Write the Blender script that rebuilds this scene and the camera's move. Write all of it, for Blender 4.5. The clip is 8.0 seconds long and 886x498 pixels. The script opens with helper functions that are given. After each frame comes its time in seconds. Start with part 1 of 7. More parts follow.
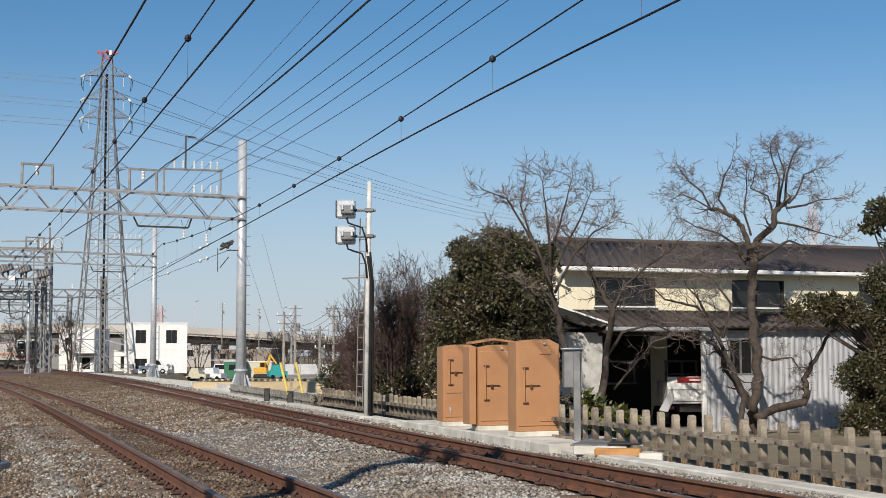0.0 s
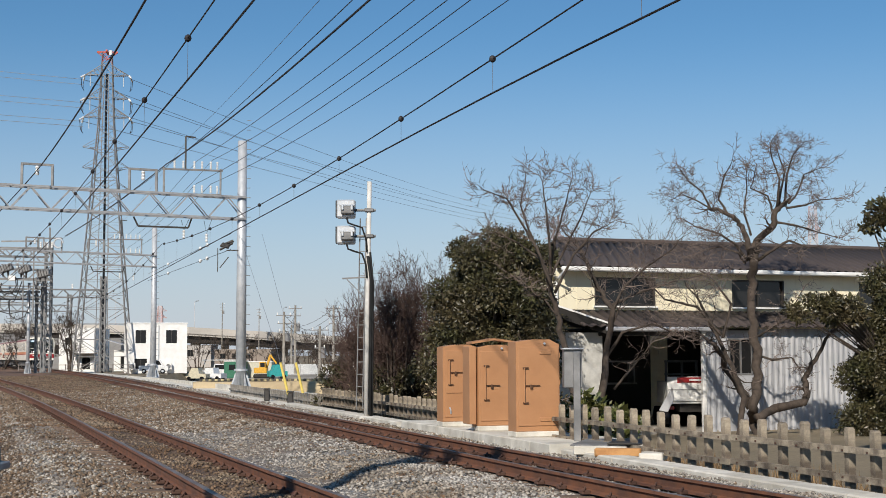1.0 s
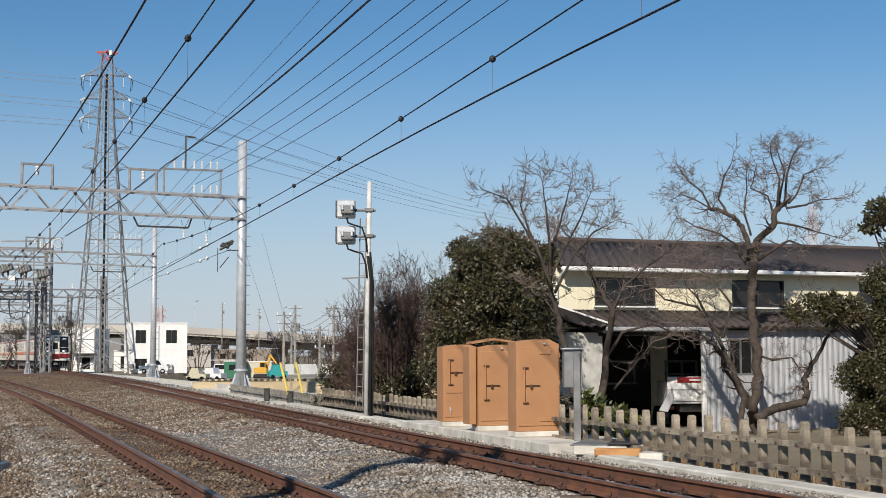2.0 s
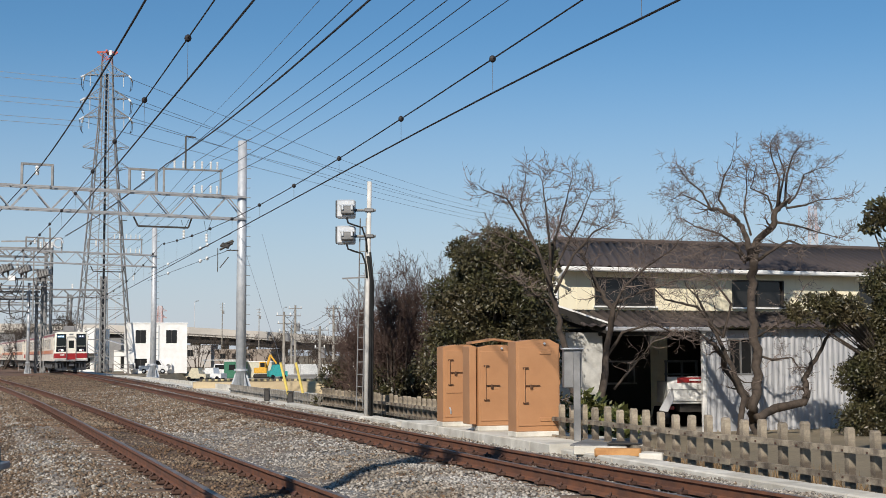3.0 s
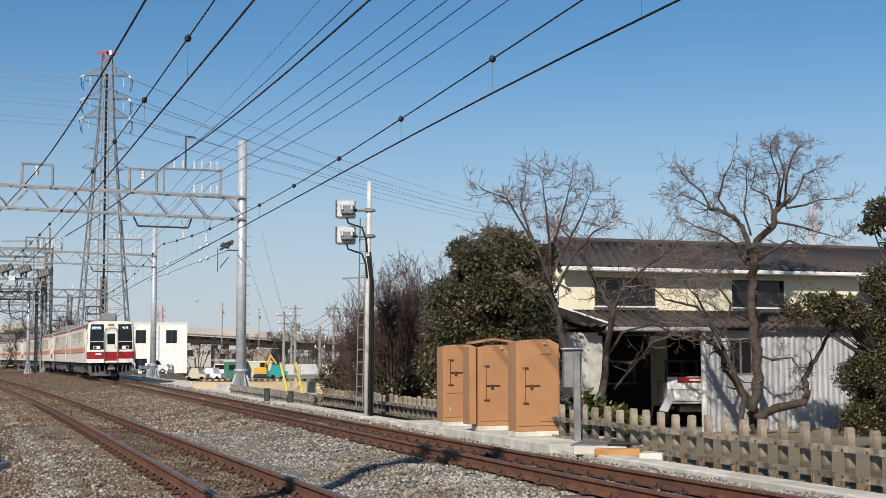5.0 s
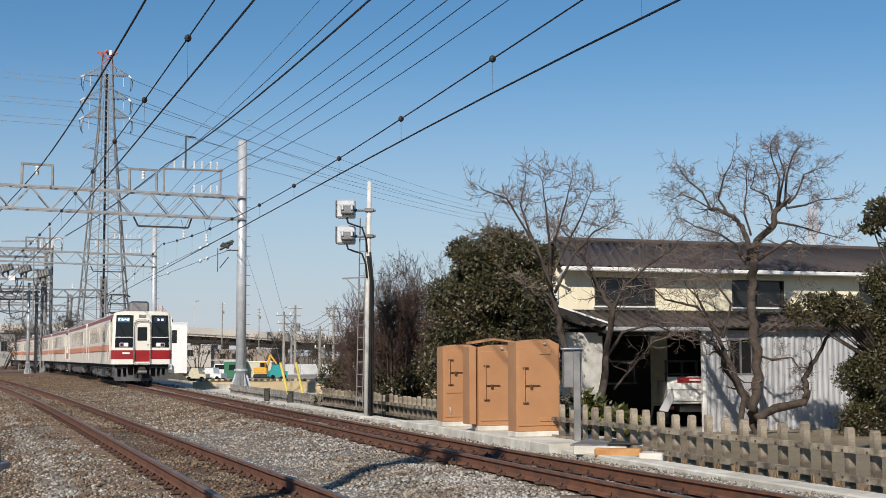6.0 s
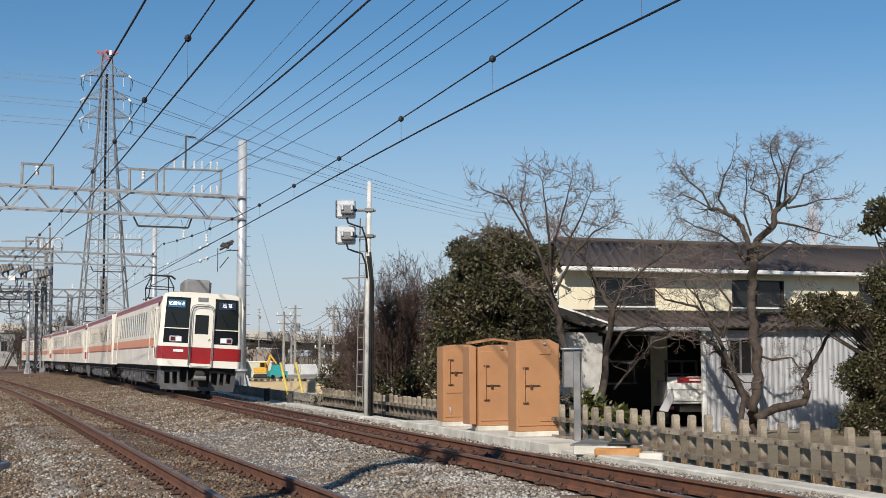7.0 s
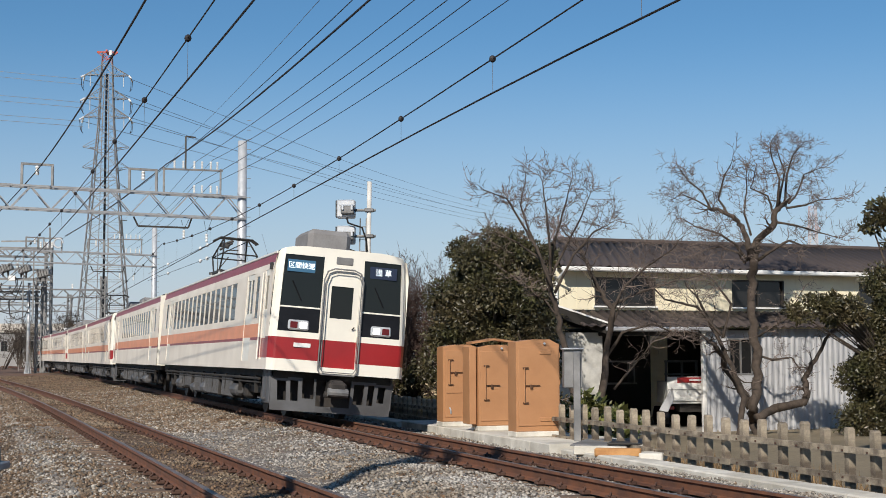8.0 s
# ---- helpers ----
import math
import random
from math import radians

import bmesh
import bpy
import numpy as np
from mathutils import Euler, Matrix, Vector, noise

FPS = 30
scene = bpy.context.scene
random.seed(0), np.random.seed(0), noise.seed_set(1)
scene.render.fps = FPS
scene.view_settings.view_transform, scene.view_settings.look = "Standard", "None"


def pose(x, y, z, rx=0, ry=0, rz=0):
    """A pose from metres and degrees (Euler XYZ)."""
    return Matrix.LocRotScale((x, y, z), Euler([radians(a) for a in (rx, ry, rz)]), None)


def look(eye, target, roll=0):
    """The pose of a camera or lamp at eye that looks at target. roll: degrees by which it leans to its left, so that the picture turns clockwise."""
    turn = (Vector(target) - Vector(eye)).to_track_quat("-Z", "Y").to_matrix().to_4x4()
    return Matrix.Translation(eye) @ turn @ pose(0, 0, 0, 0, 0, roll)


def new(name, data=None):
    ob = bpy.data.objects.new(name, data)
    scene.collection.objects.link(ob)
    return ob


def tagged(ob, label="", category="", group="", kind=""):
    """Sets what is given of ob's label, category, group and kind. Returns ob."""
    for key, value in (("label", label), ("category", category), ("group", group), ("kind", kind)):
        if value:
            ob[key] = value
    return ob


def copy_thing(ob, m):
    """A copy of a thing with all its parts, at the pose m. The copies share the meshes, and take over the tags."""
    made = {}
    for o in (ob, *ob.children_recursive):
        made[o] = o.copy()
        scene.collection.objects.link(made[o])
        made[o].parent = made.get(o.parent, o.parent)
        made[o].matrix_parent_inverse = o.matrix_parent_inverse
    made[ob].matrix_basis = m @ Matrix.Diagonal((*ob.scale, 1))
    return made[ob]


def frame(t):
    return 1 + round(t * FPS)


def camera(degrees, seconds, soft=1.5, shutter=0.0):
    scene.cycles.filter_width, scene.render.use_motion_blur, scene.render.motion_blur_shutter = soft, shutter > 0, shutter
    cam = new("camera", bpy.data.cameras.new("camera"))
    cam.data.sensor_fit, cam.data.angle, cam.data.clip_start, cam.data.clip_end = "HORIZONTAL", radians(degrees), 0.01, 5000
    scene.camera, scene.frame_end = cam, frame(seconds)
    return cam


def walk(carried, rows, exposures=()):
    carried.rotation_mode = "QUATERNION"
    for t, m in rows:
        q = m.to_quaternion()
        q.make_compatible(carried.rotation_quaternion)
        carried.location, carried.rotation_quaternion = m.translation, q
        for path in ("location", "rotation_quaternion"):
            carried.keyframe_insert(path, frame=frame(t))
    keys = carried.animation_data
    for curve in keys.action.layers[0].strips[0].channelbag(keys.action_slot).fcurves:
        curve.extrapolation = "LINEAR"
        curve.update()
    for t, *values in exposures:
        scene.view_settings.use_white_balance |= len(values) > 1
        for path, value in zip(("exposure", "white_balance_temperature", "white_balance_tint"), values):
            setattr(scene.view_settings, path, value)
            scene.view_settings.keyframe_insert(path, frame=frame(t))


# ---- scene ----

cam = camera(35.58, 8.0, soft=0.75)
EYE = pose(0, 0, 1.296, 90 + 4.366, 0, 0) @ pose(0, 0, 0, 0, 0, -0.238)
walk(cam, [(0.0, EYE), (8.0, EYE)], exposures=[(0.0, 0.0), (8.0, 0.0)])

# ---- daylight ----
SUN_EL, SUN_AZ = radians(34), radians(196)
world = bpy.data.worlds.new("sky")
scene.world = world
world.use_nodes = True
wn = world.node_tree.nodes
sky = wn.new("ShaderNodeTexSky")
sky.sky_type, sky.sun_disc = "NISHITA", False
sky.sun_elevation, sky.sun_rotation = SUN_EL, SUN_AZ
sky.air_density, sky.dust_density, sky.ozone_density = 1.0, 0.2, 5.0
# a pale haze all round the horizon
wl = world.node_tree.links
wc, ws_, wr, wm = wn.new("ShaderNodeTexCoord"), wn.new("ShaderNodeSeparateXYZ"), wn.new("ShaderNodeMapRange"), wn.new("ShaderNodeMix")
wl.new(wc.outputs["Generated"], ws_.inputs[0])
wl.new(ws_.outputs["Z"], wr.inputs["Value"])
wr.interpolation_type = "SMOOTHSTEP"
wr.inputs["From Min"].default_value, wr.inputs["From Max"].default_value = -0.03, 0.24
wr.inputs["To Min"].default_value, wr.inputs["To Max"].default_value = 0.85, 0.0
wm.data_type = "RGBA"
wl.new(wr.outputs[0], wm.inputs[0])
wl.new(sky.outputs[0], wm.inputs[6])
wm.inputs[7].default_value = (5.9, 6.4, 7.45, 1)
wh = wn.new("ShaderNodeHueSaturation")
wh.inputs["Hue"].default_value, wh.inputs["Saturation"].default_value = 0.4955, 1.15
wl.new(wm.outputs[2], wh.inputs["Color"])
wl.new(wh.outputs["Color"], wn["Background"].inputs[0])
wn["Background"].inputs[1].default_value = 0.089
sun = new("sun", bpy.data.lights.new("sun", "SUN"))
sun.data.energy, sun.data.angle, sun.data.color = 5.0, radians(0.7), (1.0, 0.93, 0.83)
sun.matrix_world = look((-20, -60, 50), (-20 - math.sin(SUN_AZ) * math.cos(SUN_EL), -60 - math.cos(SUN_AZ) * math.cos(SUN_EL), 50 - math.sin(SUN_EL)))


# ---- materials ----
def mat(name, col, rough=0.7, metal=0.0, var=0.25, scale=6.0, bump=0.0, bscale=40.0, col2=None, fine=0.12, rnd=0.0, coat=0.0):
    """Two scales of variation: stains that mix col with col2, and grain; bump for the relief; rnd varies it from piece to piece."""
    m = bpy.data.materials.new(name)
    m.use_nodes = True
    N, L = m.node_tree.nodes, m.node_tree.links
    b = N["Principled BSDF"]
    b.inputs["Roughness"].default_value, b.inputs["Metallic"].default_value = rough, metal
    b.inputs["Coat Weight"].default_value = coat
    co = N.new("ShaderNodeTexCoord")
    n1, n2 = N.new("ShaderNodeTexNoise"), N.new("ShaderNodeTexNoise")
    n1.inputs["Scale"].default_value, n1.inputs["Detail"].default_value = scale, 5
    n2.inputs["Scale"].default_value, n2.inputs["Detail"].default_value = bscale, 3
    for n in (n1, n2):
        L.new(co.outputs["Object"], n.inputs["Vector"])
    c2 = col2 or tuple(max(0, c * (1 - var)) for c in col)
    r = N.new("ShaderNodeValToRGB")
    r.color_ramp.elements[0].position, r.color_ramp.elements[1].position = 0.35, 0.65
    r.color_ramp.elements[0].color, r.color_ramp.elements[1].color = (*c2, 1), (*col, 1)
    L.new(n1.outputs["Fac"], r.inputs["Fac"])
    mp = N.new("ShaderNodeMapRange")
    mp.inputs["To Min"].default_value, mp.inputs["To Max"].default_value = 1 - fine, 1 + fine
    L.new(n2.outputs["Fac"], mp.inputs["Value"])
    h = N.new("ShaderNodeHueSaturation")
    L.new(r.outputs["Color"], h.inputs["Color"])
    if rnd:
        oi, ge = N.new("ShaderNodeObjectInfo"), N.new("ShaderNodeNewGeometry")
        ad = N.new("ShaderNodeMath"); ad.operation = "ADD"
        fr = N.new("ShaderNodeMath"); fr.operation = "FRACT"
        L.new(oi.outputs["Random"], ad.inputs[0]); L.new(ge.outputs["Random Per Island"], ad.inputs[1]); L.new(ad.outputs[0], fr.inputs[0])
        mr = N.new("ShaderNodeMapRange")
        mr.inputs["To Min"].default_value, mr.inputs["To Max"].default_value = 1 - rnd, 1 + rnd
        L.new(fr.outputs[0], mr.inputs["Value"])
        mu = N.new("ShaderNodeMath"); mu.operation = "MULTIPLY"
        L.new(mp.outputs[0], mu.inputs[0]); L.new(mr.outputs[0], mu.inputs[1])
        L.new(mu.outputs[0], h.inputs["Value"])
    else:
        L.new(mp.outputs[0], h.inputs["Value"])
    L.new(h.outputs["Color"], b.inputs["Base Color"])
    if bump:
        bp = N.new("ShaderNodeBump")
        bp.inputs["Strength"].default_value, bp.inputs["Distance"].default_value = bump, 0.02
        L.new(n2.outputs["Fac"], bp.inputs["Height"])
        L.new(bp.outputs[0], b.inputs["Normal"])
    return m


def glow(name, col, strength):
    m = bpy.data.materials.new(name)
    m.use_nodes = True
    b = m.node_tree.nodes["Principled BSDF"]
    b.inputs["Base Color"].default_value = (*col, 1)
    b.inputs["Emission Color"].default_value = (*col, 1)
    b.inputs["Emission Strength"].default_value = strength
    return m


def gravel_mat(name, cols, scale, brown, bump=0.9):
    """Broken stone: one tone to each stone, rust-brown stains in broad patches."""
    m = bpy.data.materials.new(name)
    m.use_nodes = True
    N, L = m.node_tree.nodes, m.node_tree.links
    b = N["Principled BSDF"]
    b.inputs["Roughness"].default_value = 0.9
    co = N.new("ShaderNodeTexCoord")
    vo = N.new("ShaderNodeTexVoronoi")
    vo.inputs["Scale"].default_value = scale
    L.new(co.outputs["Object"], vo.inputs["Vector"])
    sp = N.new("ShaderNodeSeparateColor")
    L.new(vo.outputs["Color"], sp.inputs[0])
    r = N.new("ShaderNodeValToRGB")
    r.color_ramp.elements[0].color, r.color_ramp.elements[1].color = (*cols[0], 1), (*cols[1], 1)
    L.new(sp.outputs[0], r.inputs["Fac"])
    no = N.new("ShaderNodeTexNoise")
    no.inputs["Scale"].default_value, no.inputs["Detail"].default_value = 0.55, 6
    L.new(co.outputs["Object"], no.inputs["Vector"])
    mr = N.new("ShaderNodeMapRange")
    mr.inputs["From Min"].default_value, mr.inputs["From Max"].default_value = 0.42, 0.66
    mr.inputs["To Max"].default_value = 0.75
    L.new(no.outputs["Fac"], mr.inputs["Value"])
    mx = N.new("ShaderNodeMix"); mx.data_type = "RGBA"
    L.new(mr.outputs[0], mx.inputs[0]); L.new(r.outputs["Color"], mx.inputs[6])
    mx.inputs[7].default_value = (*brown, 1)
    L.new(mx.outputs[2], b.inputs["Base Color"])
    bp = N.new("ShaderNodeBump")
    bp.inputs["Strength"].default_value, bp.inputs["Distance"].default_value = bump, 0.04
    bp.invert = True
    L.new(vo.outputs["Distance"], bp.inputs["Height"])
    L.new(bp.outputs[0], b.inputs["Normal"])
    return m


def glass_mat(name, tint=(0.02, 0.025, 0.03), rough=0.06, gloss=0.45):
    m = bpy.data.materials.new(name)
    m.use_nodes = True
    b = m.node_tree.nodes["Principled BSDF"]
    b.inputs["Base Color"].default_value = (*tint, 1)
    b.inputs["Roughness"].default_value = rough
    b.inputs["Specular IOR Level"].default_value = gloss
    return m


BALLAST = gravel_mat("ballast_stone", ((0.08, 0.073, 0.066), (0.37, 0.34, 0.30)), 30, (0.16, 0.10, 0.06))
BALLAST_RUST = gravel_mat("rusty_ballast", ((0.07, 0.045, 0.03), (0.20, 0.135, 0.09)), 24, (0.10, 0.055, 0.03))
BALLAST_BROWN = gravel_mat("weathered_ballast", ((0.045, 0.033, 0.024), (0.18, 0.13, 0.085)), 30, (0.14, 0.08, 0.042))
STONE_BROWN = mat("weathered_stone", (0.19, 0.145, 0.10), 0.9, var=0.35, scale=0.6, bscale=60, fine=0.3, rnd=0.55, col2=(0.12, 0.07, 0.038))
STONE = mat("loose_stone", (0.36, 0.335, 0.30), 0.9, var=0.35, scale=0.6, bscale=60, fine=0.3, rnd=0.55, col2=(0.22, 0.18, 0.135))
DIRT = mat("dry_ground", (0.24, 0.19, 0.12), 0.95, scale=0.25, bump=0.6, bscale=9, col2=(0.15, 0.12, 0.075), fine=0.35)
RUST = mat("rusted_rail", (0.17, 0.068, 0.033), 0.8, scale=5, bump=0.25, bscale=70, col2=(0.10, 0.045, 0.028))
RAILTOP = mat("worn_rail_head", (0.30, 0.24, 0.20), 0.5, 0.6, scale=3, bscale=60, col2=(0.20, 0.14, 0.11))
SLEEPER = mat("sleeper_concrete", (0.15, 0.105, 0.075), 0.9, scale=4, bump=0.3, bscale=60, col2=(0.14, 0.09, 0.06), rnd=0.2)
CLIP = mat("rusty_clip", (0.09, 0.045, 0.03), 0.8, bscale=90)
CONCRETE = mat("pale_concrete", (0.68, 0.645, 0.57), 0.9, scale=2.2, bump=0.35, bscale=55, col2=(0.46, 0.425, 0.36), rnd=0.08)
CONCRETE_OLD = mat("old_concrete", (0.34, 0.31, 0.27), 0.92, scale=2.5, bump=0.4, bscale=50, col2=(0.20, 0.18, 0.15), rnd=0.15)
FENCEMAT = mat("weathered_concrete_post", (0.36, 0.30, 0.22), 0.93, scale=5, bump=0.6, bscale=60, col2=(0.11, 0.085, 0.062), fine=0.32, rnd=0.25)
GALV = mat("galvanised_steel", (0.56, 0.57, 0.58), 0.45, 0.3, scale=4, bscale=30, col2=(0.45, 0.47, 0.49))
GALV_OLD = mat("dull_galvanised_steel", (0.24, 0.235, 0.23), 0.6, 0.2, scale=3, bscale=40, col2=(0.15, 0.148, 0.145))
BEAM = mat("beam_steel", (0.34, 0.345, 0.35), 0.55, 0.3, scale=3, bscale=30, col2=(0.25, 0.25, 0.255))
RED_EARTH = mat("rusty_earth", (0.17, 0.085, 0.045), 0.95, scale=0.35, bump=0.7, bscale=7, col2=(0.10, 0.068, 0.05), fine=0.4)
DARKSTEEL = mat("dark_steel", (0.06, 0.055, 0.05), 0.6, 0.4, scale=5, bscale=40)
WIRE = mat("dark_wire", (0.035, 0.03, 0.03), 0.6, 0.3, bscale=30)
WIRE_PALE = mat("grey_wire", (0.22, 0.23, 0.25), 0.5, 0.5, bscale=30)
PORCELAIN = mat("white_porcelain", (0.80, 0.80, 0.78), 0.25, scale=12, col2=(0.66, 0.65, 0.62))
BROWN = mat("brown_cabinet_paint", (0.43, 0.215, 0.098), 0.5, scale=2.2, bump=0.05, bscale=30, col2=(0.385, 0.188, 0.085), fine=0.04)
CREAM = mat("cream_train_paint", (0.80, 0.76, 0.66), 0.35, scale=1.2, bscale=18, col2=(0.74, 0.70, 0.61), fine=0.03, coat=0.3)
CREAM_SIDE = mat("cream_side_paint", (0.78, 0.71, 0.61), 0.5, scale=0.8, bscale=18, col2=(0.66, 0.59, 0.50), fine=0.05)
TRAINRED = mat("red_train_paint", (0.31, 0.014, 0.016), 0.35, scale=2, bscale=18, col2=(0.26, 0.013, 0.014), fine=0.04, coat=0.3)
DARKRED = mat("maroon_stripe", (0.28, 0.045, 0.05), 0.4, scale=2, bscale=18, fine=0.05)
ORANGE = mat("orange_stripe", (0.72, 0.27, 0.13), 0.4, scale=2, bscale=18, col2=(0.62, 0.24, 0.12), fine=0.05)
BLACK = mat("black_panel", (0.012, 0.012, 0.014), 0.25, scale=3, bscale=30)
BLACK.node_tree.nodes["Principled BSDF"].inputs["Specular IOR Level"].default_value = 0.2
# dusty colour, darkened further for the shade under the cars
UNDER = mat("dusty_underframe_and_shade", (0.038, 0.032, 0.028), 0.85, scale=2, bump=0.2, bscale=25, col2=(0.018, 0.016, 0.014), fine=0.3)
SKIRTMAT = mat("grey_skirt", (0.10, 0.10, 0.104), 0.6, scale=2, bscale=25, col2=(0.065, 0.063, 0.063), fine=0.1)
ROOFGREY = mat("train_roof_grey", (0.25, 0.245, 0.24), 0.75, scale=1.5, bscale=25, col2=(0.18, 0.17, 0.165), fine=0.15)
GLASS = glass_mat("dark_window_glass", (0.018, 0.018, 0.018), 0.12)
TRAINGLASS = glass_mat("train_window_glass", (0.016, 0.019, 0.019), 0.05, 0.22)
ROOFTILE = mat("brown_corrugated_roof", (0.088, 0.066, 0.056), 0.8, scale=0.9, bscale=20, col2=(0.065, 0.05, 0.045), fine=0.15)
SIDING = mat("cream_siding", (0.84, 0.77, 0.57), 0.7, scale=1.2, bscale=20, col2=(0.78, 0.70, 0.51), fine=0.05)
TIN = mat("grey_corrugated_tin", (0.47, 0.47, 0.48), 0.55, 0.1, scale=1.2, bscale=25, col2=(0.36, 0.36, 0.37), fine=0.08)
WHITE = mat("white_paint", (0.80, 0.79, 0.76), 0.5, scale=1.5, bscale=20, col2=(0.72, 0.70, 0.66), fine=0.04)
# near-black that stands for shade in the shed and eaves; also dark trim
SHADE_TRIM = mat("shade_black_and_dark_trim", (0.024, 0.021, 0.018), 0.9, scale=2, bscale=20)
# bark with the shade on the trunk put into its base colour
BARK = mat("shaded_bark", (0.08, 0.06, 0.046), 0.95, scale=7, bump=0.8, bscale=45, col2=(0.045, 0.033, 0.025), fine=0.3)
TWIG = mat("twig_bark", (0.20, 0.155, 0.13), 0.95, scale=3, bscale=45, col2=(0.08, 0.056, 0.045), fine=0.2)
TWIG_RED = mat("reddish_twig", (0.105, 0.064, 0.05), 0.95, scale=2, bscale=45, col2=(0.065, 0.04, 0.032), fine=0.2)
LEAF = mat("evergreen_leaf", (0.052, 0.052, 0.019), 0.45, scale=1.4, bscale=9, col2=(0.075, 0.058, 0.028), fine=0.2, rnd=0.5)
LEAF_BRIGHT = mat("fresh_leaf", (0.12, 0.115, 0.03), 0.45, scale=3, bscale=9, col2=(0.07, 0.09, 0.025), fine=0.2, rnd=0.45)


# ---- mesh code ----
class Mesh:
    """Collects faces of one mesh, each with a material slot."""

    def __init__(self):
        self.v, self.f, self.m = [], [], []

    def add(self, vs, fs, slot=0):
        o = len(self.v)
        self.v += [tuple(p) for p in vs]
        self.f += [tuple(i + o for i in f) for f in fs]
        self.m += [slot] * len(fs)
        return self

    def box(self, c, s, bev=0.0, rot=None, slot=0):
        """A box of size s round c, its edges cut by bev, turned by the matrix rot."""
        hx, hy, hz = s[0] / 2, s[1] / 2, s[2] / 2
        if bev:
            bev = min(bev, hx * 0.9, hy * 0.9, hz * 0.9)
        vs, idx = [], {}
        S = (-1, 1)
        for x in S:
            for y in S:
                for z in S:
                    if bev:
                        for k in range(3):
                            p = [x * (hx - bev), y * (hy - bev), z * (hz - bev)]
                            p[k] = (x, y, z)[k] * (hx, hy, hz)[k]
                            idx[x, y, z, k] = len(vs)
                            vs.append(p)
                    else:
                        for k in range(3):
                            idx[x, y, z, k] = len(vs)
                        vs.append((x * hx, y * hy, z * hz))
        fs = []
        for k in range(3):
            a, b = [i for i in range(3) if i != k]
            for s1 in S:
                q = []
                for u, w in ((-1, -1), (1, -1), (1, 1), (-1, 1)):
                    t = [0, 0, 0]; t[k], t[a], t[b] = s1, u, w
                    q.append(idx[t[0], t[1], t[2], k])
                fs.append(q)
            if bev:
                for u in S:
                    for w in S:
                        t0, t1 = [0, 0, 0], [0, 0, 0]
                        t0[k], t1[k] = -1, 1
                        t0[a] = t1[a] = u
                        t0[b] = t1[b] = w
                        fs.append([idx[(*t0, a)], idx[(*t1, a)], idx[(*t1, b)], idx[(*t0, b)]])
        if bev:
            for x in S:
                for y in S:
                    for z in S:
                        fs.append([idx[x, y, z, k] for k in range(3)])
        out = []
        for q in fs:
            p = [Vector(vs[i]) for i in q]
            n = (p[1] - p[0]).cross(p[2] - p[0])
            ce = sum(p, Vector()) / len(p)
            out.append(q if n.dot(ce) > 0 else q[::-1])
        if rot is not None:
            vs = [rot @ Vector(p) for p in vs]
        return self.add([(p[0] + c[0], p[1] + c[1], p[2] + c[2]) for p in vs], out, slot)

    def line(self, pts, radii, n=8, slot=0, caps=True):
        """A tube through pts."""
        pts = [Vector(p) for p in pts]
        if not hasattr(radii, "__len__"):
            radii = [radii] * len(pts)
        vs = []
        ref = None
        for i, p in enumerate(pts):
            t = (pts[min(i + 1, len(pts) - 1)] - pts[max(i - 1, 0)])
            t = t.normalized() if t.length > 1e-9 else Vector((0, 0, 1))
            if ref is None:
                ref = Vector((1, 0, 0)) if abs(t.x) < 0.8 else Vector((0, 1, 0))
            a = (ref - t * ref.dot(t))
            a = a.normalized() if a.length > 1e-6 else t.orthogonal().normalized()
            ref = a
            b = t.cross(a)
            for k in range(n):
                w = 2 * math.pi * k / n
                vs.append(p + (a * math.cos(w) + b * math.sin(w)) * radii[i])
        fs = []
        for i in range(len(pts) - 1):
            for k in range(n):
                k2 = (k + 1) % n
                fs.append((i * n + k, i * n + k2, (i + 1) * n + k2, (i + 1) * n + k))
        if caps:
            fs.append(tuple(range(n))[::-1])
            fs.append(tuple((len(pts) - 1) * n + k for k in range(n)))
        return self.add(vs, fs, slot)

    def bar(self, a, b, w, h=None, slot=0, bev=0.0):
        """A straight bar of section w x h from a to b."""
        a, b = Vector(a), Vector(b)
        d = b - a
        m = d.to_track_quat("X", "Z").to_matrix()
        return self.box((a + b) / 2, (d.length, w, h or w), bev, m, slot)

    def loft(self, rings, closed=True, slot=0, caps=False):
        n = len(rings[0])
        vs = [p for r in rings for p in r]
        fs = []
        for i in range(len(rings) - 1):
            for k in range(n if closed else n - 1):
                k2 = (k + 1) % n
                fs.append((i * n + k, i * n + k2, (i + 1) * n + k2, (i + 1) * n + k))
        if caps:
            fs.append(tuple(range(n))[::-1])
            fs.append(tuple((len(rings) - 1) * n + k for k in range(n)))
        return self.add(vs, fs, slot)

    def panel(self, w, h, holes, at, depth=0.05, cuts=(), slot=0, pick=None, rows=()):
        """A sheet w x h with holes (x0, z0, x1, z1) and their reveals; at(x, z, d) gives the place d behind its face."""
        xs = sorted({0.0, w, *cuts, *[q for o in holes for q in (o[0], o[2])]})
        zs = sorted({0.0, h, *rows, *[q for o in holes for q in (o[1], o[3])]})
        for i in range(len(xs) - 1):
            for j in range(len(zs) - 1):
                cx, cz = (xs[i] + xs[i + 1]) / 2, (zs[j] + zs[j + 1]) / 2
                if any(o[0] < cx < o[2] and o[1] < cz < o[3] for o in holes):
                    continue
                q = [at(xs[i], zs[j], 0), at(xs[i + 1], zs[j], 0), at(xs[i + 1], zs[j + 1], 0), at(xs[i], zs[j + 1], 0)]
                self.add(q, [(0, 1, 2, 3)], pick(cx, cz) if pick else slot)
